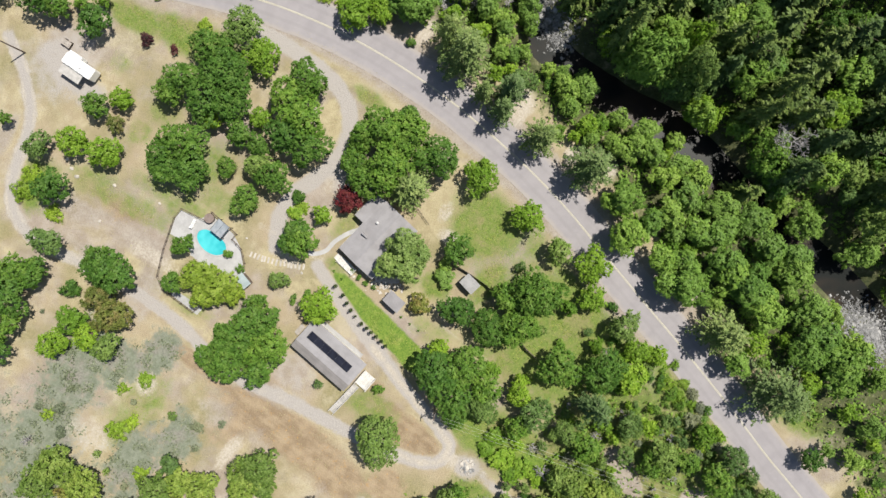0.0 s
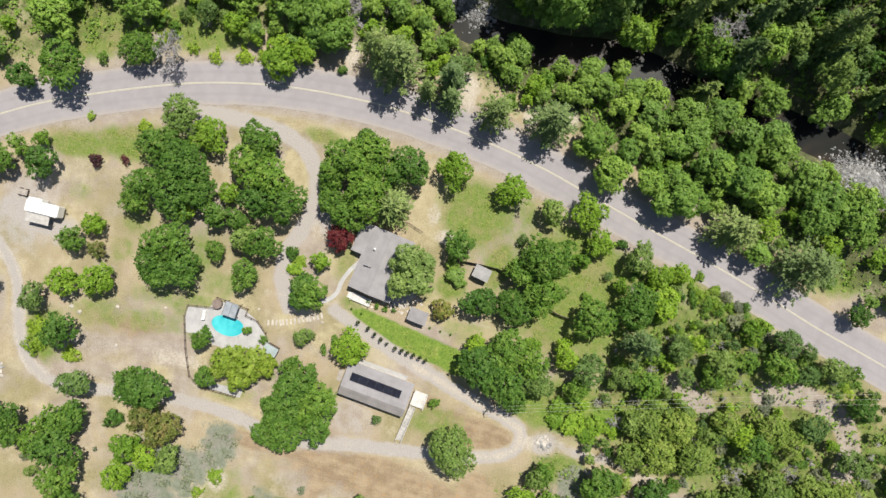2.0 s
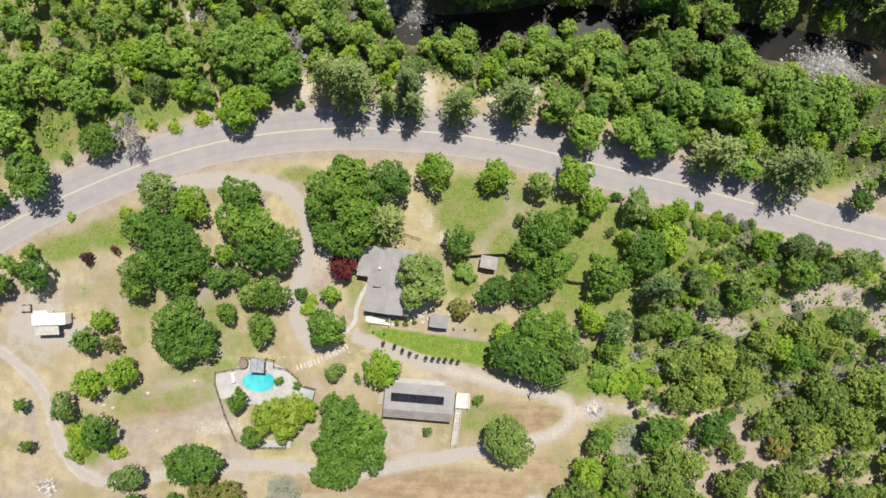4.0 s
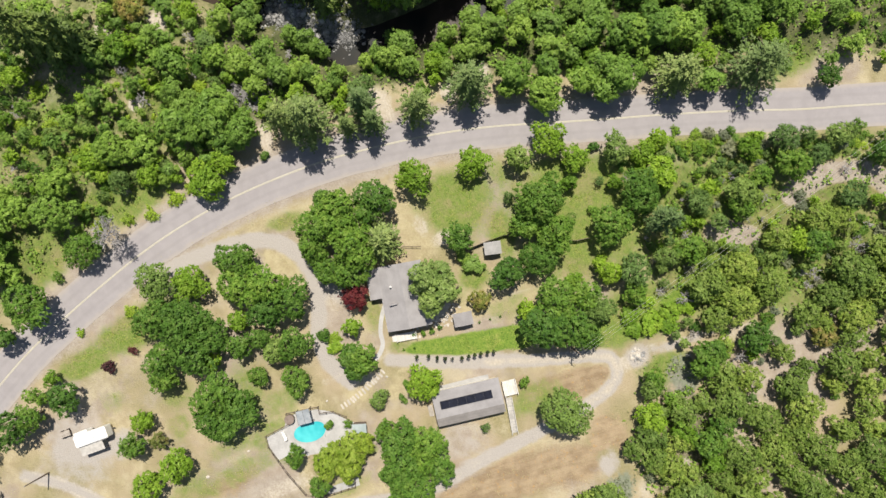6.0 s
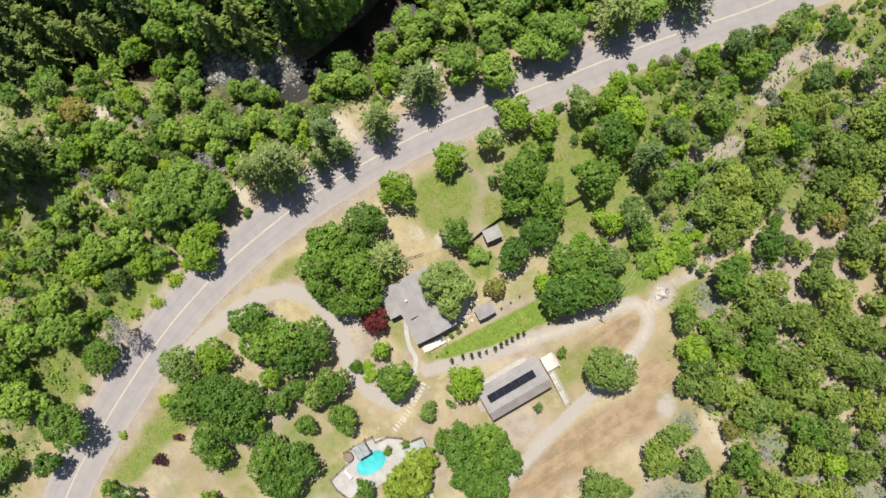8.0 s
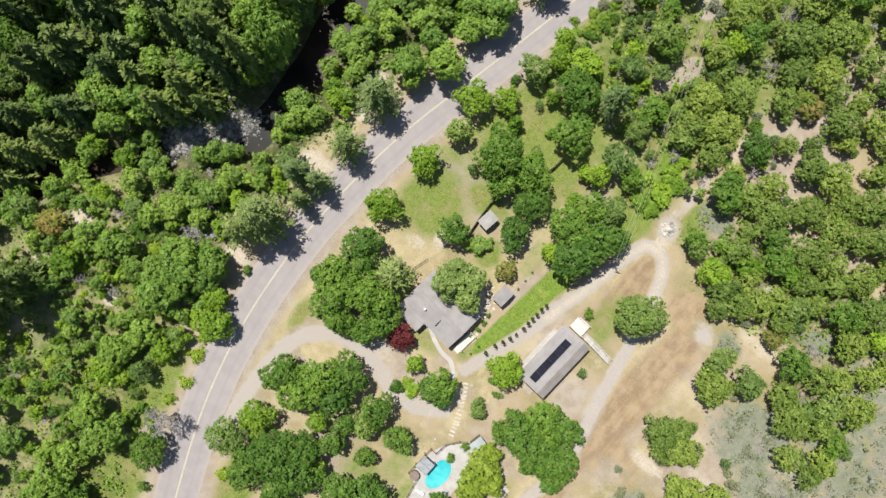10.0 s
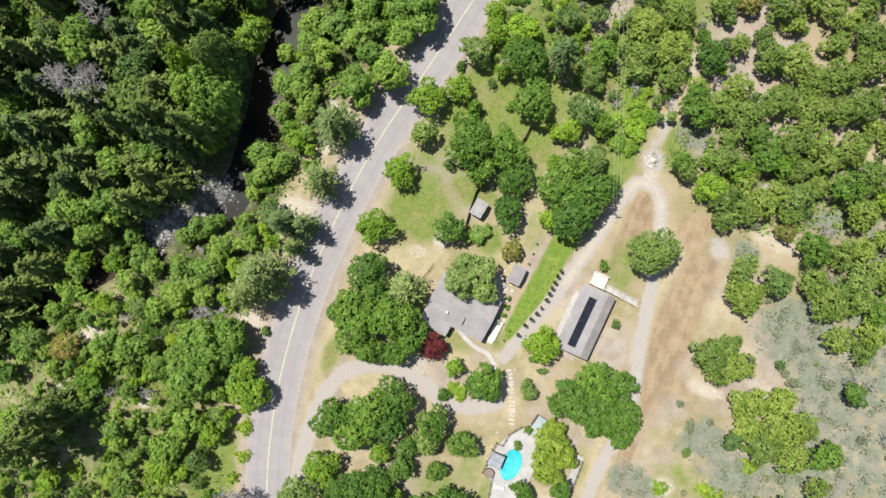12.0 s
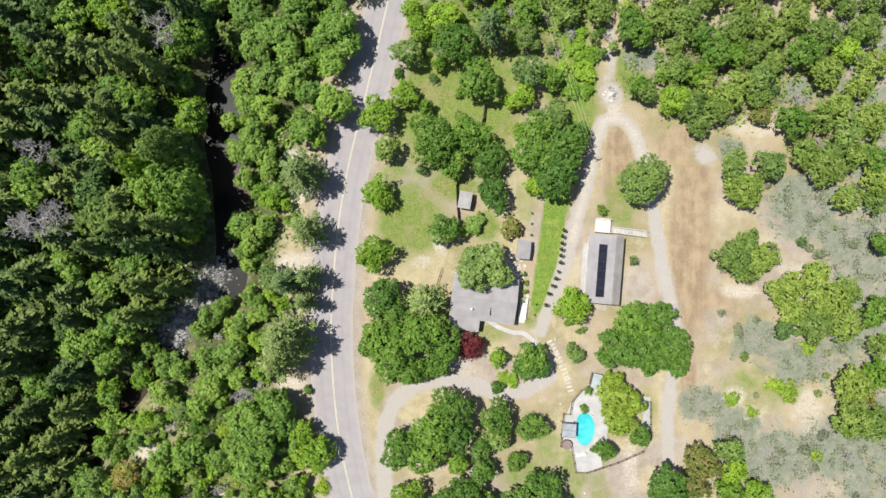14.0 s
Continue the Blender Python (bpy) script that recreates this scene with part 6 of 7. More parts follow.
def workshop():
    s = thing("workshop", "long grey-roofed workshop with a row of solar panels", "building")
    s.matrix_basis = pose(*(29.67, -3.88), 0, 0, 0, -4.5)
    part("wall", walls(5.7, 12.4, 0, 2.55), "cream", s, "cream painted walls")
    r = part("roof", box_mesh(-2.85, 2.85, -6.2, 6.2, 2.55, 2.62), "siding", s, "grey shingle roof with a short brown back slope")
    slope(r, -3.3, 2.62, 1.75, 3.2, 13.2, "shingle")
    slope(r, 1.76, 3.19, 3.35, 2.6, 13.2, "shingle_brown")
    part("fascia", box_mesh(3.3, 3.4, -6.6, 6.6, 2.4, 2.66), "siding", s, "dark brown eave board")
    for x, turn in ((2.9, -90), (-2.9, 90)):
        for y in (-4, 0, 4):
            window(s, x, y, 1.6, 1.2, 1.0, turn)
    tilt = math.degrees(math.atan2(0.58, 5.05))
    glass, rim = mesh_of("solar_cell", box_mesh(-0.765, 0.765, -0.825, 0.825, 0.0, 0.04)), mesh_of("panel_frame", box_mesh(-0.78, 0.78, -0.84, 0.84, -0.03, 0.025))
    glass.materials.append(MAT["solar"])
    rim.materials.append(MAT["dark_frame"])
    for k in range(6):
        p = part("panel_frame", rim, "", s)
        p.matrix_basis = pose(-0.6, -4.5 + k * 1.685, 2.62 + 2.7 * 0.58 / 5.05 + 0.22, 0, -tilt, 0)
        part("solar_cell", glass, "", p, "blue-black solar panel")
    deck("deck", "white painted timber deck at the workshop end", -1.5, 1.5, -1.3, 1.4, 0.7, pose(*(29.97, 4.57), 0, 0, 0, -4.5))
    ramp = thing("ramp", "long white timber access ramp with side rails", "ramp")
    ramp.matrix_basis = pose(*(35.37, 3.36), 0, 0, 0, -7)
    n = 34
    me = mesh_of("board", box_mesh(-0.095, 0.095, -0.6, 0.6, -0.04, 0.0))
    me.materials.append(MAT["pale_plank"])
    for i in range(n):
        f = (i + 0.5) / n
        part("board", me, "", ramp).matrix_basis = pose(-3.7 + 7.4 * f, 0, 0.7 - 0.6 * f)
    for y in (-0.56, 0.56):
        bm = moved(box_mesh(-3.7, 3.7, y - 0.035, y + 0.035, -0.03, 0.04), pose(0, 0, 1.2, 0, math.degrees(math.atan(0.6 / 7.4)), 0))
        part("rail", bm, "white", ramp)
        for k in range(6):
            x = -3.6 + k * 1.44
            part("post", box_mesh(x - 0.04, x + 0.04, y - 0.04, y + 0.04, 0.0, 1.22 - (x + 3.7) * 0.08), "white", ramp)
    step = thing("back_steps", "small grey wooden steps at the workshop door", "steps")
    step.matrix_basis = pose(*(29.71, -11.49), 0, 0, 0, -4.5)
    for k in range(3):
        part("tread", box_mesh(-1.1, 1.1, -0.45 + k * 0.3, -0.15 + k * 0.3, 0.1 + 0.17 * k, 0.16 + 0.17 * k), "plank", step)
    part("stringer", box_mesh(-1.0, 1.0, -0.4, 0.5, 0.0, 0.1), "plank", step)


def shed(place, lx, ly, turn, label, roof, high=2.1):
    s = thing("shed", label, "shed")
    s.matrix_basis = pose(*place, float(ground_z(*place)), 0, 0, turn)
    part("wall", walls(lx, ly, 0, high, 0.35), "siding", s)
    r = part("roof", gable(lx, ly, high, 0.35, 0.25, 0.06), roof, s)
    n = int((lx + 0.5) / 0.3)
    ribs = mesh_of("roof_rib", box_mesh(-0.02, 0.02, -ly / 4 - 0.12, ly / 4 + 0.12, 0.0, 0.03))
    ribs.materials.append(MAT[roof])
    tilt = math.degrees(math.atan2(0.35, ly / 2))
    for i in range(n + 1):
        for side in (-1, 1):
            part("roof_rib", ribs, "", r).matrix_basis = pose(-lx / 2 - 0.22 + i * (lx + 0.44) / n, side * (ly / 4 + 0.1), high + 0.35 * 0.5 + 0.045, -side * tilt, 0, 0)
    part("door", box_mesh(-0.45, 0.45, -ly / 2 - 0.04, -ly / 2 + 0.02, 0.05, 1.9), "fence", s, "plank door")


def fence(points, height, label, solid=True, gap=2.0):
    """Posts, two rails and upright boards along a line."""
    f = thing("fence", label, "fence")
    post = mesh_of("post", box_mesh(-0.05, 0.05, -0.05, 0.05, -0.2, height + 0.08))
    post.materials.append(MAT["fence"])
    boards = {}
    for a, b in zip(points, points[1:]):
        a, b = Vector((*a, 0)), Vector((*b, 0))
        n = max(1, round((b - a).length / gap))
        turn = math.degrees(math.atan2(b.y - a.y, b.x - a.x))
        for k in range(n):
            p, q = a.lerp(b, k / n), a.lerp(b, (k + 1) / n)
            z = float(ground_z(p.x, p.y))
            part("post", post, "", f).matrix_basis = pose(p.x, p.y, z, 0, 0, turn)
            w = (q - p).length
            mid = p.lerp(q, 0.5)
            for zr in (0.25, height - 0.15):
                part("rail", box_mesh(-w / 2, w / 2, -0.03, 0.03, zr - 0.045, zr + 0.045), "fence", f).matrix_basis = pose(mid.x, mid.y, z, 0, 0, turn)
            if solid:
                m = max(2, round(w / 0.3))
                for i in range(m):
                    k = (i * 7 + m) % 3
                    if k not in boards:
                        boards[k] = mesh_of("board", box_mesh(-0.14, 0.14, 0.032, 0.052, 0.08, height + 0.03 * k))
                        boards[k].materials.append(MAT["fence"])
                    part("board", boards[k], "", f).matrix_basis = pose(mid.x, mid.y, z, 0, 0, turn) @ pose(-w / 2 + (i + 0.5) * w / m, 0, 0)
    return f


def travel_trailer():
    t = thing("travel_trailer", "long white travel trailer parked on gravel", "trailer")
    ax, ay = (14.40, -78.56)
    bx, by = (14.13, -71.27)
    t.matrix_basis = pose((ax + bx) / 2, (ay + by) / 2, 0, 0, 0, math.degrees(math.atan2(by - ay, bx - ax))) @ Matrix.Diagonal((0.89, 0.94, 1.0, 1.0))
    bm = box_mesh(-3.6, 3.6, -1.2, 1.2, 0.55, 2.85)
    bmesh.ops.bevel(bm, geom=bm.edges[:], offset=0.16, segments=3, affect="EDGES")
    body = part("body", bm, "rv", t, "smooth white shell")
    for x, w in ((-2.2, 1.2), (0.2, 1.5), (2.3, 1.0)):
        window(body, x, -1.22, 1.8, w, 0.7, 180)
    part("stripe", box_mesh(-3.5, 3.5, -1.215, -1.2, 1.15, 1.3), "cover", t, "grey stripe")
    for x, y in ((-1.6, 0.2), (1.5, -0.1)):
        part("roof_hatch", box_mesh(x - 0.22, x + 0.22, y - 0.22, y + 0.22, 2.84, 2.98), "trim", t)
    bm = box_mesh(0.2, 1.0, -0.4, 0.4, 2.84, 3.1)
    bmesh.ops.bevel(bm, geom=bm.edges[:], offset=0.08, segments=2, affect="EDGES")
    part("air_unit", bm, "trim", t, "white rooftop cooler")
    bm = box_mesh(-3.3, -0.3, 1.15, 1.75, 0.7, 2.7)
    bmesh.ops.bevel(bm, geom=bm.edges[:], offset=0.08, segments=2, affect="EDGES")
    part("slide_out", bm, "rv", t, "white slide-out room")
    part("hitch", box_mesh(3.6, 4.2, -0.08, 0.08, 0.45, 0.57), "frame", t)
    for x in (-0.7, 0.3):
        for y in (-1.08, 1.08):
            bm = bmesh.new()
            bmesh.ops.create_cone(bm, cap_ends=True, segments=18, radius1=0.34, radius2=0.34, depth=0.22, matrix=pose(x, y, 0.34, 90))
            part("wheel", bm, "rubber", t)
    a = thing("awning", "grey-brown lean-to awning beside the trailer", "awning")
    cx, cy = (16.39, -75.54)
    a.matrix_basis = pose(cx, cy, 0, 0, 0, math.degrees(math.atan2(by - ay, bx - ax)))
    part("canopy", moved(box_mesh(-2.3, 2.3, -0.95, 0.95, 0, 0.05), pose(0, 0, 2.1, 6)), "pale_plank", a)
    for x in (-2.2, 2.2):
        part("post", box_mesh(x - 0.04, x + 0.04, -0.9, -0.82, 0, 2.03), "fence", a)
    c = thing("lumber_cart", "small brown wooden cart piled with boards", "cart")
    c.matrix_basis = pose(*(12.40, -80.68), 0, 0, 0, math.degrees(math.atan2(by - ay, bx - ax)))
    part("bed", box_mesh(-0.95, 0.95, -0.6, 0.6, 0.4, 0.7), "fence", c)
    for k in range(4):
        part("plank", box_mesh(-1.1, 1.0, -0.55 + k * 0.28, -0.31 + k * 0.28, 0.7, 0.76), "plank", c)
    for x in (-0.6, 0.6):
        for y in (-0.68, 0.68):
            bm = bmesh.new()
            bmesh.ops.create_cone(bm, cap_ends=True, segments=14, radius1=0.28, radius2=0.28, depth=0.12, matrix=pose(x, y, 0.28, 90))
            part("wheel", bm, "rubber", c)


def outline_slab(points, z0, z1):
    """A flat slab with a free outline."""
    bm = bmesh.new()
    lo = [bm.verts.new((*p, z0)) for p in points]
    hi = [bm.verts.new((*p, z1)) for p in points]
    bm.faces.new(hi)
    bm.faces.new(lo[::-1])
    for i in range(len(points)):
        j = (i + 1) % len(points)
        bm.faces.new((lo[i], lo[j], hi[j], hi[i]))
    return bm


def swimming_pool():
    cx, cy = (26.45, -35.4)
    patio = [(22.68, -32.95), (24.02, -30.07), (26.58, -27.63), (28.24, -25.19), (29.58, -27.63), (30.24, -30.96), (32.13, -33.74), (32.46, -36.51), (30.46, -37.40), (29.57, -39.84), (30.01, -42.72), (27.12, -43.83),
             (25.01, -43.83), (24.23, -39.83), (22.23, -38.72)]
    p = thing("pool_patio", "pale concrete patio round the swimming pool", "patio", kind="structure")
    part("slab", outline_slab(patio, -0.1, 0.06), "concrete", p)
    part("slab", outline_slab([(38.10, -36.13), (37.75, -28.93), (39.44, -29.12), (39.44, -35.37)], -0.1, 0.12), "concrete", p)
    pool = thing("swimming_pool", "kidney-shaped turquoise swimming pool with a pale rim", "pool")

    def kidney(grow):
        out = []
        for k in range(40):
            w = 6.28319 * k / 40
            rx, ry = 2.05 + grow, 3.2 + grow
            bite = 0.42 * math.exp(-((math.atan2(math.sin(w - 3.0), math.cos(w - 3.0)) / 0.7) ** 2)) - 0.14 * math.sin(w)
            out.append((cx + (rx - bite) * math.cos(w), cy + (ry - bite * 0.5) * math.sin(w)))
        return out

    bm = bmesh.new()
    rings = [[bm.verts.new((*q, z)) for q in kidney(g)] for g, z in ((0.0, 0.03), (0.0, 0.12), (0.32, 0.12), (0.34, 0.0))]
    for a, b in zip(rings, rings[1:]):
        for i in range(40):
            j = (i + 1) % 40
            bm.faces.new((a[i], a[j], b[j], b[i]))
    bmesh.ops.recalc_face_normals(bm, faces=bm.faces)
    part("rim", bm, "concrete", pool, "pale concrete rim")
    part("water", outline_slab(kidney(0.01), 0.0, 0.08), "pool", pool, "clear turquoise water")
    for k in range(2):
        bm = bmesh.new()
        x, y = (27.79, -32.62)
        bmesh.ops.create_cone(bm, cap_ends=True, segments=8, radius1=0.025, radius2=0.025, depth=0.8, matrix=pose(x + 0.25 * k, y, 0.5))
        part("ladder_rail", bm, "wire", pool, "steel ladder rail")
    s = thing("shade_pergola", "blue-grey shade cloth on a pole frame over the pool edge", "pergola")
    s.matrix_basis = pose(*(23.14, -35.03), 0, 0, 0, -3)
    part("cloth", box_mesh(-1.45, 1.25, -1.35, 1.35, 2.1, 2.13), "cover", s)
    for x in (-1.4, 1.2):
        for y in (-1.3, 1.3):
            part("post", box_mesh(x - 0.04, x + 0.04, y - 0.04, y + 0.04, 0.05, 2.1), "frame", s)
    for y in (-1.3, 0.0, 1.3):
        part("batten", box_mesh(-1.5, 1.3, y - 0.025, y + 0.025, 2.13, 2.16), "frame", s)
    h = thing("hot_tub", "round hot tub with a brown cover", "hot tub")
    h.matrix_basis = pose(*(22.93, -38.22), 0.06)
    bm = bmesh.new()
    bmesh.ops.create_cone(bm, cap_ends=True, segments=28, radius1=0.92, radius2=0.92, depth=0.8, matrix=pose(0, 0, 0.4))
    part("shell", bm, "fence", h)
    bm = bmesh.new()
    bmesh.ops.create_cone(bm, cap_ends=True, segments=28, radius1=0.97, radius2=0.9, depth=0.12, matrix=pose(0, 0, 0.86))
    part("lid", bm, "tub", h, "brown vinyl lid")
    for x, y, turn in ((25.50, -40.29, 10),):
        c = thing("sun_lounger", "white slatted sun lounger on the patio", "lounger", "loungers on the patio")
        c.matrix_basis = pose(x, y, 0.06, 0, 0, turn)
        for k in range(7):
            part("slat", box_mesh(-0.65 + k * 0.19, -0.5 + k * 0.19, -0.3, 0.3, 0.3, 0.33), "trim", c)
        part("backrest", moved(box_mesh(0, 0.6, -0.3, 0.3, 0, 0.03), pose(0.68, 0, 0.31, 0, -35, 0)), "trim", c)
        for a in (-0.6, 0.6):
            for b in (-0.26, 0.26):
                part("leg", box_mesh(a - 0.025, a + 0.025, b - 0.025, b + 0.025, 0, 0.3), "trim", c)
    ring = [(27.30, -26.98), (25.79, -27.62), (24.02, -29.82), (23.58, -32.35), (22.26, -32.24), (21.70, -38.62), (23.79, -38.62), (24.67, -43.69), (26.88, -43.80), (32.94, -41.82),
            (37.88, -39.61), (39.31, -37.29), (39.32, -29.92), (37.57, -29.49)]
    fence(ring, 1.05, "dark weathered rail fence round the pool garden", False, 1.6)


def pump_hut():
    """A small open-fronted hut with a single-pitch panel roof."""
    h = thing("pump_hut", "small hut with a pale blue-grey panel roof at the patio corner", "hut")
    h.matrix_basis = pose(28.45, -25.55, 0.0, 0, 0, -14)
    for x, tall in ((-0.78, 1.85), (0.78, 1.70)):
        for y in (-1.15, 1.15):
            part("post", box_mesh(x - 0.05, x + 0.05, y - 0.05, y + 0.05, 0, tall), "fence", h)
    for k in range(12):
        part("board", box_mesh(-0.85, -0.83, -1.15 + k * 0.192, -0.975 + k * 0.192, 0.05, 1.75), "fence", h)
    for k in range(8):
        part("board", box_mesh(-0.75 + k * 0.19, -0.58 + k * 0.19, -1.22, -1.20, 0.05, 1.68), "fence", h)
    r = part("roof", moved(box_mesh(-0.92, 0.92, -1.36, 1.36, 0, 0.05), pose(0, 0, 1.8, 0, 5.5, 0)), "panel", h, "pale blue-grey panel roof")
    for y in (-0.9, 0.0, 0.9):
        part("seam", moved(box_mesh(-0.93, 0.93, y - 0.02, y + 0.02, 0.05, 0.07), pose(0, 0, 1.8, 0, 5.5, 0)), "panel", r)


def stepping_path():
    line = smooth_line([(23.80, -28.04), (22.62, -24.41), (21.16, -21.26), (19.46, -17.93)], 0.25)
    rng = random.Random(4)
    n = 15
    for k in range(n):
        p = line[int((k + 0.5) * len(line) / n)]
        q = line[min(int((k + 0.5) * len(line) / n) + 1, len(line) - 1)]
        d = q - p
        turn = math.degrees(math.atan2(d.y, d.x))
        s = thing("stepping_stone", "pale flat stepping stone sunk in dry ground", "stone", "stepping stones to the pool")
        s.matrix_basis = pose(p.x, p.y, 0, 0, 0, turn + rng.uniform(-8, 8))
        bm = box_mesh(-0.19, 0.19, -0.55 - rng.uniform(0, 0.25), 0.5, -0.1, 0.12)
        bmesh.ops.bevel(bm, geom=bm.edges[:], offset=0.035, segments=2, affect="EDGES")
        part("slab", bm, "slab", s)


def utility_pole():
    x, y = (26.4, 18.6)
    p = thing("utility_pole", "weathered wooden utility pole with a crossarm", "pole")
    z = float(ground_z(x, y))
    p.matrix_basis = pose(x, y, z)
    bm = bmesh.new()
    bmesh.ops.create_cone(bm, cap_ends=True, segments=12, radius1=0.16, radius2=0.1, depth=7.4, matrix=pose(0, 0, 3.5))
    part("mast", bm, "fence", p)
    turn = 115.0
    part("crossarm", moved(box_mesh(-0.06, 0.06, -0.7, 0.7, 6.75, 6.87), pose(0, 0, 0, 0, 0, turn)), "fence", p)
    for a in (-1.0, 0.0, 1.0):
        bm = bmesh.new()
        bmesh.ops.create_cone(bm, cap_ends=True, segments=8, radius1=0.06, radius2=0.03, depth=0.2, matrix=pose(0, 0, 0, 0, 0, turn) @ pose(0, 0.6 * a, 6.95))
        part("insulator", bm, "trim", p)
    far = (1.15, 95.88)
    for k, a in enumerate((-1.0, 0.0, 1.0)):
        c, s = math.cos(radians(turn)), math.sin(radians(turn))
        verts, faces = [], []
        u, v = Vector((x - 0.6 * s * a, y + 0.6 * c * a, z + 7.0)), Vector((far[0] - s * a, far[1] + c * a, z + 10.5))
        n = 24
        pts = [u.lerp(v, i / n) - Vector((0, 0, 1.6 * 4 * (i / n) * (1 - i / n))) for i in range(n + 1)]
        for i, q in enumerate(pts):
            verts += [(q.x, q.y + d, q.z + e) for d, e in ((-0.038, 0), (0, -0.038), (0.038, 0), (0, 0.038))]
            if i:
                faces += [(4 * i - 4 + j, 4 * i - 4 + (j + 1) % 4, 4 * i + (j + 1) % 4, 4 * i + j) for j in range(4)]
        me = grid_mesh("power_line", verts, faces)
        me.materials.append(MAT["wire"])
        tagged(new("power_line", me), "thin bare power line strung from the pole", "wire", "power lines")


def plain_pole():
    """A bare pole beside the curved track."""
    x, y = (18.74, -86.44)
    p = thing("wooden_pole", "bare weathered wooden pole beside the dirt track", "pole")
    p.matrix_basis = pose(x, y, float(ground_z(x, y)))
    bm = bmesh.new()
    bmesh.ops.create_cone(bm, cap_ends=True, segments=12, radius1=0.17, radius2=0.11, depth=7.2, matrix=pose(0, 0, 3.4))
    part("mast", bm, "fence", p)
    bm = bmesh.new()
    bmesh.ops.create_cone(bm, cap_ends=True, segments=8, radius1=0.125, radius2=0.05, depth=0.12, matrix=pose(0, 0, 7.05))
    part("cap", bm, "tin", p, "small tin cap")


ranch_house()
workshop()
plain_pole()
deck("porch", "white painted porch deck at the house side", -0.75, 0.75, -2.0, 2.0, 0.55, pose(*(14.39, -11.58), 0, 0, 0, -7), 3)
shed((14.29, -0.06), 2.1, 3.2, -6, "small grey-roofed garden shed", "shingle")
shed((2.93, 9.51), 2.0, 2.8, -10, "small shed with a dull tin roof among trees", "tin")
travel_trailer()
swimming_pool()
pump_hut()
stepping_path()
utility_pole()
fence([(6.73, 28.26), (6.51, 25.72), (5.85, 23.73)], 1.5, "short dark board fence between trees", True)
fence([(2.26, 2.48), (1.69, 5.63), (1.38, 9.00), (1.28, 12.52), (2.28, 14.87)], 1.4, "dark board fence beside the shed", True)
fence([(-2.64, -7.02), (-1.54, -3.60)], 1.1, "short dark rail fence by the house", False)
fence([(7.94, 1.02), (9.26, -1.18), (10.69, -3.16)], 1.2, "dark board fence behind the house", True)
for x, y in ((22.17, 3.78), (21.95, 2.57), (21.84, 1.24), (21.72, 0.03), (21.61, -1.18), (21.50, -2.50), (21.06, -4.27), (20.62, -5.70), (20.07, -7.13), (19.18, -8.67), (18.63, -10.88), (23.16, 8.96)):
    c, t, tall = plant_meshes("cypress", 0, plant_rng.randrange(3))
    tree = thing("cypress", "small dark columnar cypress along the lawn edge", "tree", "cypress row")
    tree.matrix_basis = Matrix.Translation((x, y, 0)) @ Matrix.Rotation(x, 4, "Z") @ Matrix.Diagonal((0.52, 0.52, 2.6 / tall, 1))
    part("trunk", t, "", tree)
    part("crown", c, "", tree)


# ---- paths, stones, logs ----
def rock(rng, r):
    """A worn boulder."""
    bm = bmesh.new()
    bmesh.ops.create_icosphere(bm, subdivisions=2, radius=r)
    off = Vector((rng.uniform(0, 90), rng.uniform(0, 90), 0))
    for v in bm.verts:
        v.co *= 1 + 0.35 * noise.noise(v.co * (1.1 / r) + off) + 0.12 * noise.noise(v.co * (3.0 / r) + off)
        v.co.z *= 0.62
    return bm


stone_rng = random.Random(21)
STONES = []
for k in range(6):
    me = mesh_of("stone", rock(stone_rng, 0.5))
    me.materials.append(MAT["stone"])
    STONES.append(me)


PALE_STONES = []
for k in range(3):
    me = mesh_of("stone", rock(stone_rng, 0.5))
    me.materials.append(MAT["slab"])
    PALE_STONES.append(me)


def stone_bar(line, width, count, sizes, label):
    """A bar of grey creek stones: each larger stone is a piece of its own."""
    bar = thing("gravel_bar", label, "stones")
    way = smooth_line(line, 0.5)
    for _ in range(count):
        p = stone_rng.choice(way)
        x, y = p.x + stone_rng.gauss(0, width), p.y + stone_rng.gauss(0, width)
        s = stone_rng.uniform(*sizes) * stone_rng.uniform(0.6, 1.3)
        z = max(float(ground_z(x, y)), -3.35)
        ob = part("stone", stone_rng.choice(STONES), "", bar)
        ob.matrix_basis = Matrix.Translation((x, y, z + 0.1 * s)) @ Matrix.Rotation(stone_rng.uniform(0, 6.28), 4, "Z") @ Matrix.Diagonal((s, s * stone_rng.uniform(0.6, 1.0), s, 1))

    verts, faces = [], []
    for _ in range(2600):
        p = stone_rng.choice(way)
        x, y, s = p.x + stone_rng.gauss(0, width * 0.8), p.y + stone_rng.gauss(0, width * 0.8), stone_rng.uniform(0.12, 0.32)
        z, n = max(float(ground_z(x, y)), -3.32), len(verts)
        a = stone_rng.uniform(0, 1.6)
        verts += [(x + s * math.cos(a + k * 1.571), y + s * 0.8 * math.sin(a + k * 1.571), z) for k in range(4)] + [(x + 0.3 * s, y, z + s * 0.9)]
        faces += [(n + k, n + (k + 1) % 4, n + 4) for k in range(4)]
    me = grid_mesh("gravel", verts, faces)
    me.materials.append(MAT["stone"])
    small = new("gravel", me)
    small.parent = bar
    tagged(small, kind="stuff")


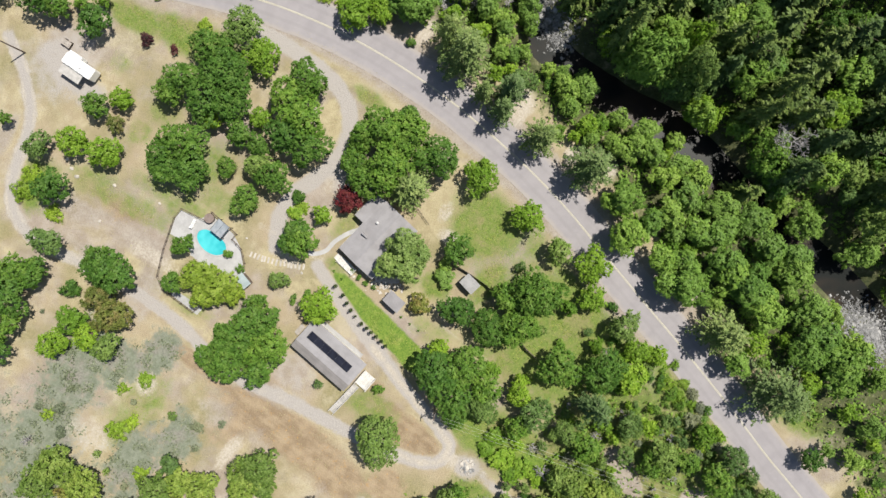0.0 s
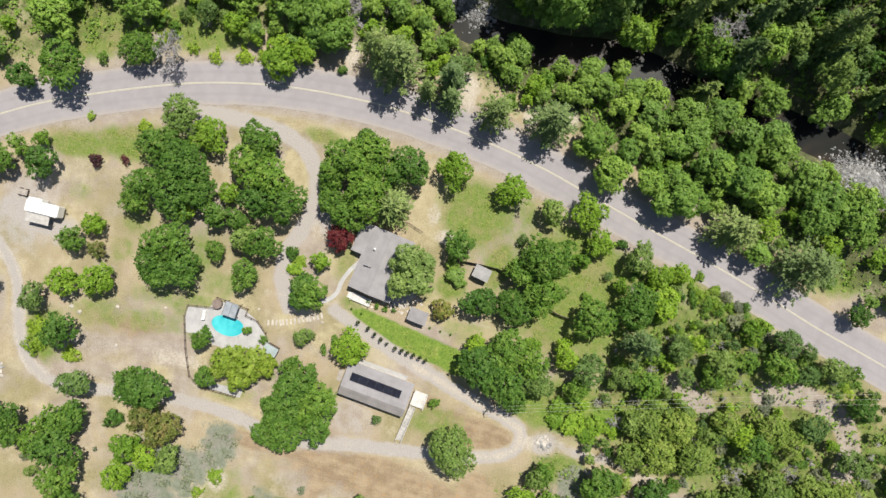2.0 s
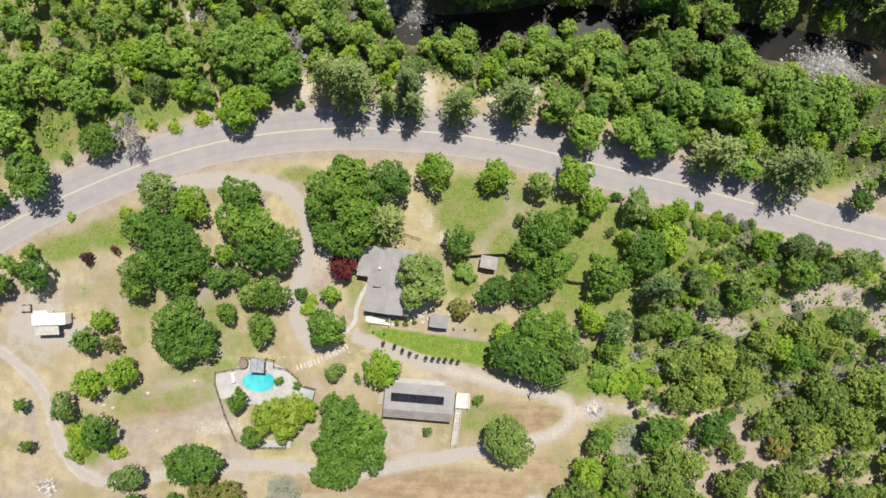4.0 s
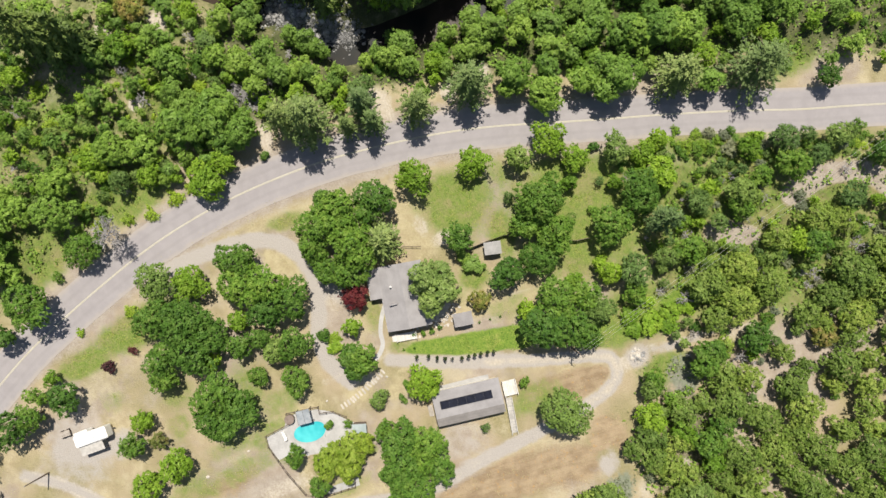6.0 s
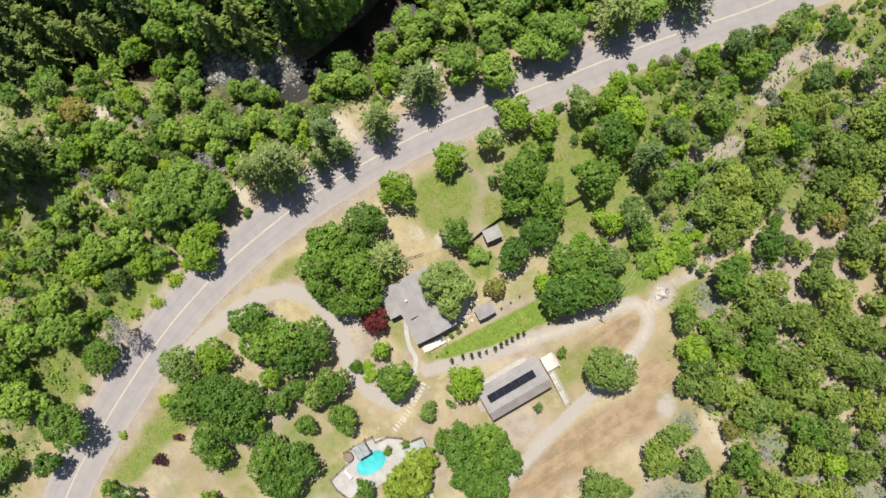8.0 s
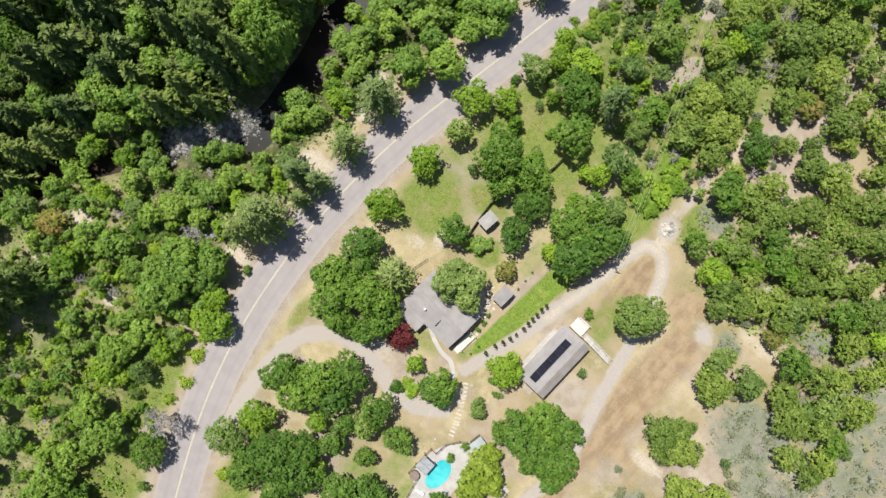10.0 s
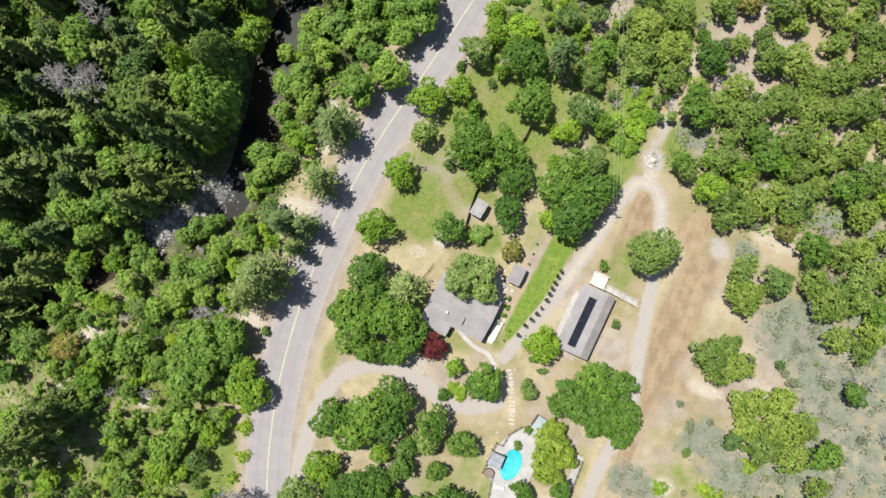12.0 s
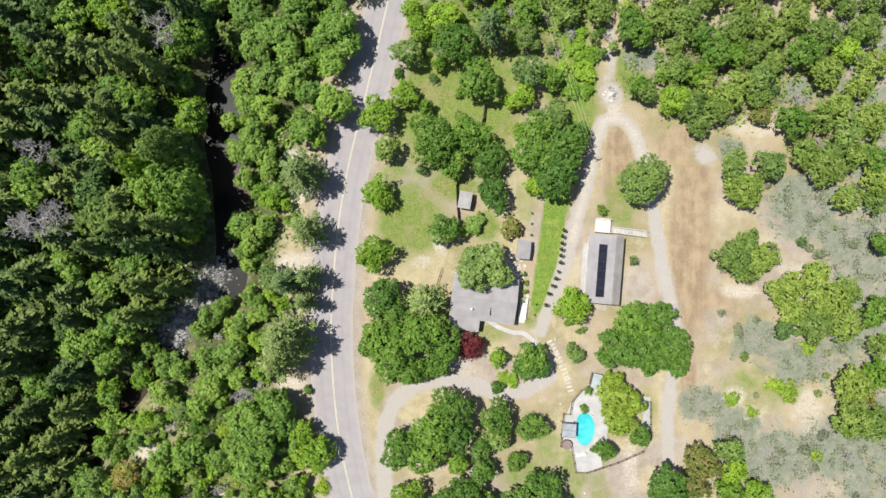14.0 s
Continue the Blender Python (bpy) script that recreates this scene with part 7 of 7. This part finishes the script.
stone_bar([(-47.10, -4.27), (-48.44, -9.12), (-52.35, -14.21), (-57.16, -18.50)], 1.8, 300, (0.35, 1.0), "bar of pale grey stones beside the creek")
stone_bar([(-37.11, 73.77), (-37.13, 79.15), (-35.35, 82.58)], 2.4, 280, (0.25, 0.75), "bar of pale grey stones in the creek")
stone_bar([(-41.41, -27.78), (-39.74, -25.55)], 1.5, 50, (0.3, 0.7), "scattered grey stones in brush")
for x, y, r in ((*(31.26, -65.61), 0.4), (*(31.90, -63.84), 0.5), (*(30.40, -67.41), 0.35), (*(28.92, -57.02), 0.4), (*(36.24, -55.15), 0.35), (*(28.09, -62.95), 0.3), (*(20.80, -17.74), 0.3), (*(26.51, -47.88), 0.3), (*(21.78, -30.34), 0.25)):
    b = tagged(new("boulder", stone_rng.choice(PALE_STONES)), "pale grey boulder lying on dry ground", "rock", "boulders on the dry ground")
    b.matrix_basis = Matrix.Translation((x, y, 0.15 * r)) @ Matrix.Rotation(stone_rng.uniform(0, 6.28), 4, "Z") @ Matrix.Diagonal((2 * r, 1.6 * r, 1.6 * r, 1))


def rubble_heap(x, y, spread, count):
    """A low heap of broken grey concrete and stones."""
    heap = thing("rubble_heap", "low heap of broken grey concrete and stones", "rubble", "rubble heaps by the track")
    heap.matrix_basis = pose(x, y, float(ground_z(x, y)))
    for k in range(count):
        a, d = stone_rng.uniform(0, 6.28), spread * stone_rng.uniform(0, 1) ** 0.7
        w = stone_rng.uniform(0.25, 0.85)
        part("stone", (STONES if k % 2 else PALE_STONES)[k % 3], "", heap).matrix_basis = (Matrix.Translation((d * math.cos(a), d * math.sin(a), 0.05 + 0.35 * (1 - d / spread)))
                                                                   @ Matrix.Rotation(stone_rng.uniform(0, 6.28), 4, "Z") @ Matrix.Diagonal((w, w * stone_rng.uniform(0.5, 1.0), w * 0.5, 1)))


rubble_heap(31.8, 30.4, 1.5, 60)
rubble_heap(47.3, -76.4, 1.8, 60)


def slab_path(name, label, points, half, high=0.05):
    p = tagged(ribbon(name, points, half, high, 0.15, "concrete", 0.6, 0.0, 0.15), label, "path", kind="structure")
    return p


slab_path("front_walk", "pale concrete walk from the drive to the house", [(7.35, -13.85), (9.35, -15.18), (12.13, -16.29), (14.35, -16.52), (16.02, -17.63), (16.91, -18.96)], 0.42)
slab_path("side_path", "pale path along the workshop wall", [(26.82, 1.26), (26.48, -3.19), (26.14, -8.75)], 0.5, 0.04)
patio = thing("rubble_patio", "broken pale stone patio behind the house", "patio")
for k in range(260):
    x, y = 12.04 + stone_rng.gauss(0, 1.3), -4.41 + stone_rng.gauss(0, 2.0)
    s = stone_rng.uniform(0.25, 0.7)
    part("stone", PALE_STONES[k % 3], "", patio).matrix_basis = Matrix.Translation((x, y, 0.04)) @ Matrix.Rotation(stone_rng.uniform(0, 6.28), 4, "Z") @ Matrix.Diagonal((s, s * 0.7, s * 0.3, 1))


def fallen_log(a, b, r, label="bleached fallen log lying in the brush"):
    verts, faces = [], []
    za, zb = float(ground_z(*a)) + 0.5, float(ground_z(*b)) + 1.0
    a, b = Vector((*a, za)), Vector((*b, zb))
    tube(verts, faces, a, b, r, r * 0.5, 8)
    me = grid_mesh("fallen_log", verts, faces, True)
    me.materials.append(MAT["deadwood"])
    tagged(new("fallen_log", me), label, "log", "fallen logs")


fallen_log((-77.54, -8.08), (-73.88, -8.64), 0.14)
fallen_log((35.25, 64.14), (36.45, 68.19), 0.14)
fallen_log((61.06, 58.44), (65.32, 60.33), 0.14)
fallen_log((-45.18, -28.88), (-43.63, -28.21), 0.14)
fallen_log((-81.03, -2.74), (-76.38, -1.12), 0.14)
fallen_log((34.94, 64.79), (35.29, 67.19), 0.14)

# ---- grass and low growth, too many to count ----
def carpet(name, label, material, weights, count, size, lift, seed, flat=0.7):
    """A scatter of small leaf sprays over the land where a layer is strong."""
    rng = np.random.default_rng(seed)
    w = weights * (np.hypot(px, py) < 118)
    w = w / w.sum()
    pick = rng.choice(len(px), count, p=w)
    x, y = px[pick] + rng.uniform(-0.5, 0.5, count), py[pick] + rng.uniform(-0.5, 0.5, count)
    z = heights[pick] + rng.uniform(lift[0], lift[1], count)
    n = rng.normal(0, flat, (count, 3)) + np.array([0, 0, 1.0])
    me = leaf_mesh(name, np.stack([x, y, z], 1), n, rng.uniform(size[0], size[1], count), 1.0, rng)
    me.materials.append(MAT[material])
    tagged(new(name, me), label, "grass" if "grass" in name else "undergrowth", kind="stuff")


clear = (1 - np.clip(layers["gravel"] * 1.5, 0, 1)) * (1 - np.clip(1.4 - np.abs(px - road_x) / 5.0, 0, 1)) * (np.abs(px - river_x(py)) > 5.5)
clear = clear * (1 - np.clip(blob(px, py, *(27.68, -35.95), 9.0, 9.5) * 2, 0, 1))
clumps = np.zeros(px.shape)
clumps[near] = np.clip(np.array([noise.noise((a * 0.45, b * 0.45, 5.0)) for a, b in zip(px[near], py[near])]) * 2.2, 0, 1)
carpet("grass", "tufts of green meadow grass", "grass", clear * np.clip(np.maximum(layers["green"], layers["lawn"]) - 0.42, 0, 1) ** 1.5 * (0.12 + clumps), 60000, (0.06, 0.16), (0.01, 0.08), 31, 0.35)
carpet("dry_grass", "tufts of straw-coloured dry grass", "hay", clear * (0.1 + layers["straw"] + layers["rust"]) * clumps * (px > road_x), 9000, (0.06, 0.14), (0.01, 0.08), 32)
carpet("undergrowth", "dense green undergrowth below the trees", "alder", clear * np.clip(layers["litter_shade"] - 0.25, 0, 1) * (0.1 + clumps), 70000, (0.2, 0.5), (0.05, 0.8), 33)
carpet("sagebrush", "low grey sagebrush and twigs", "scrub", clear * np.clip(layers["brush"] - 0.3, 0, 1) * clumps, 26000, (0.1, 0.3), (0.03, 0.45), 34)
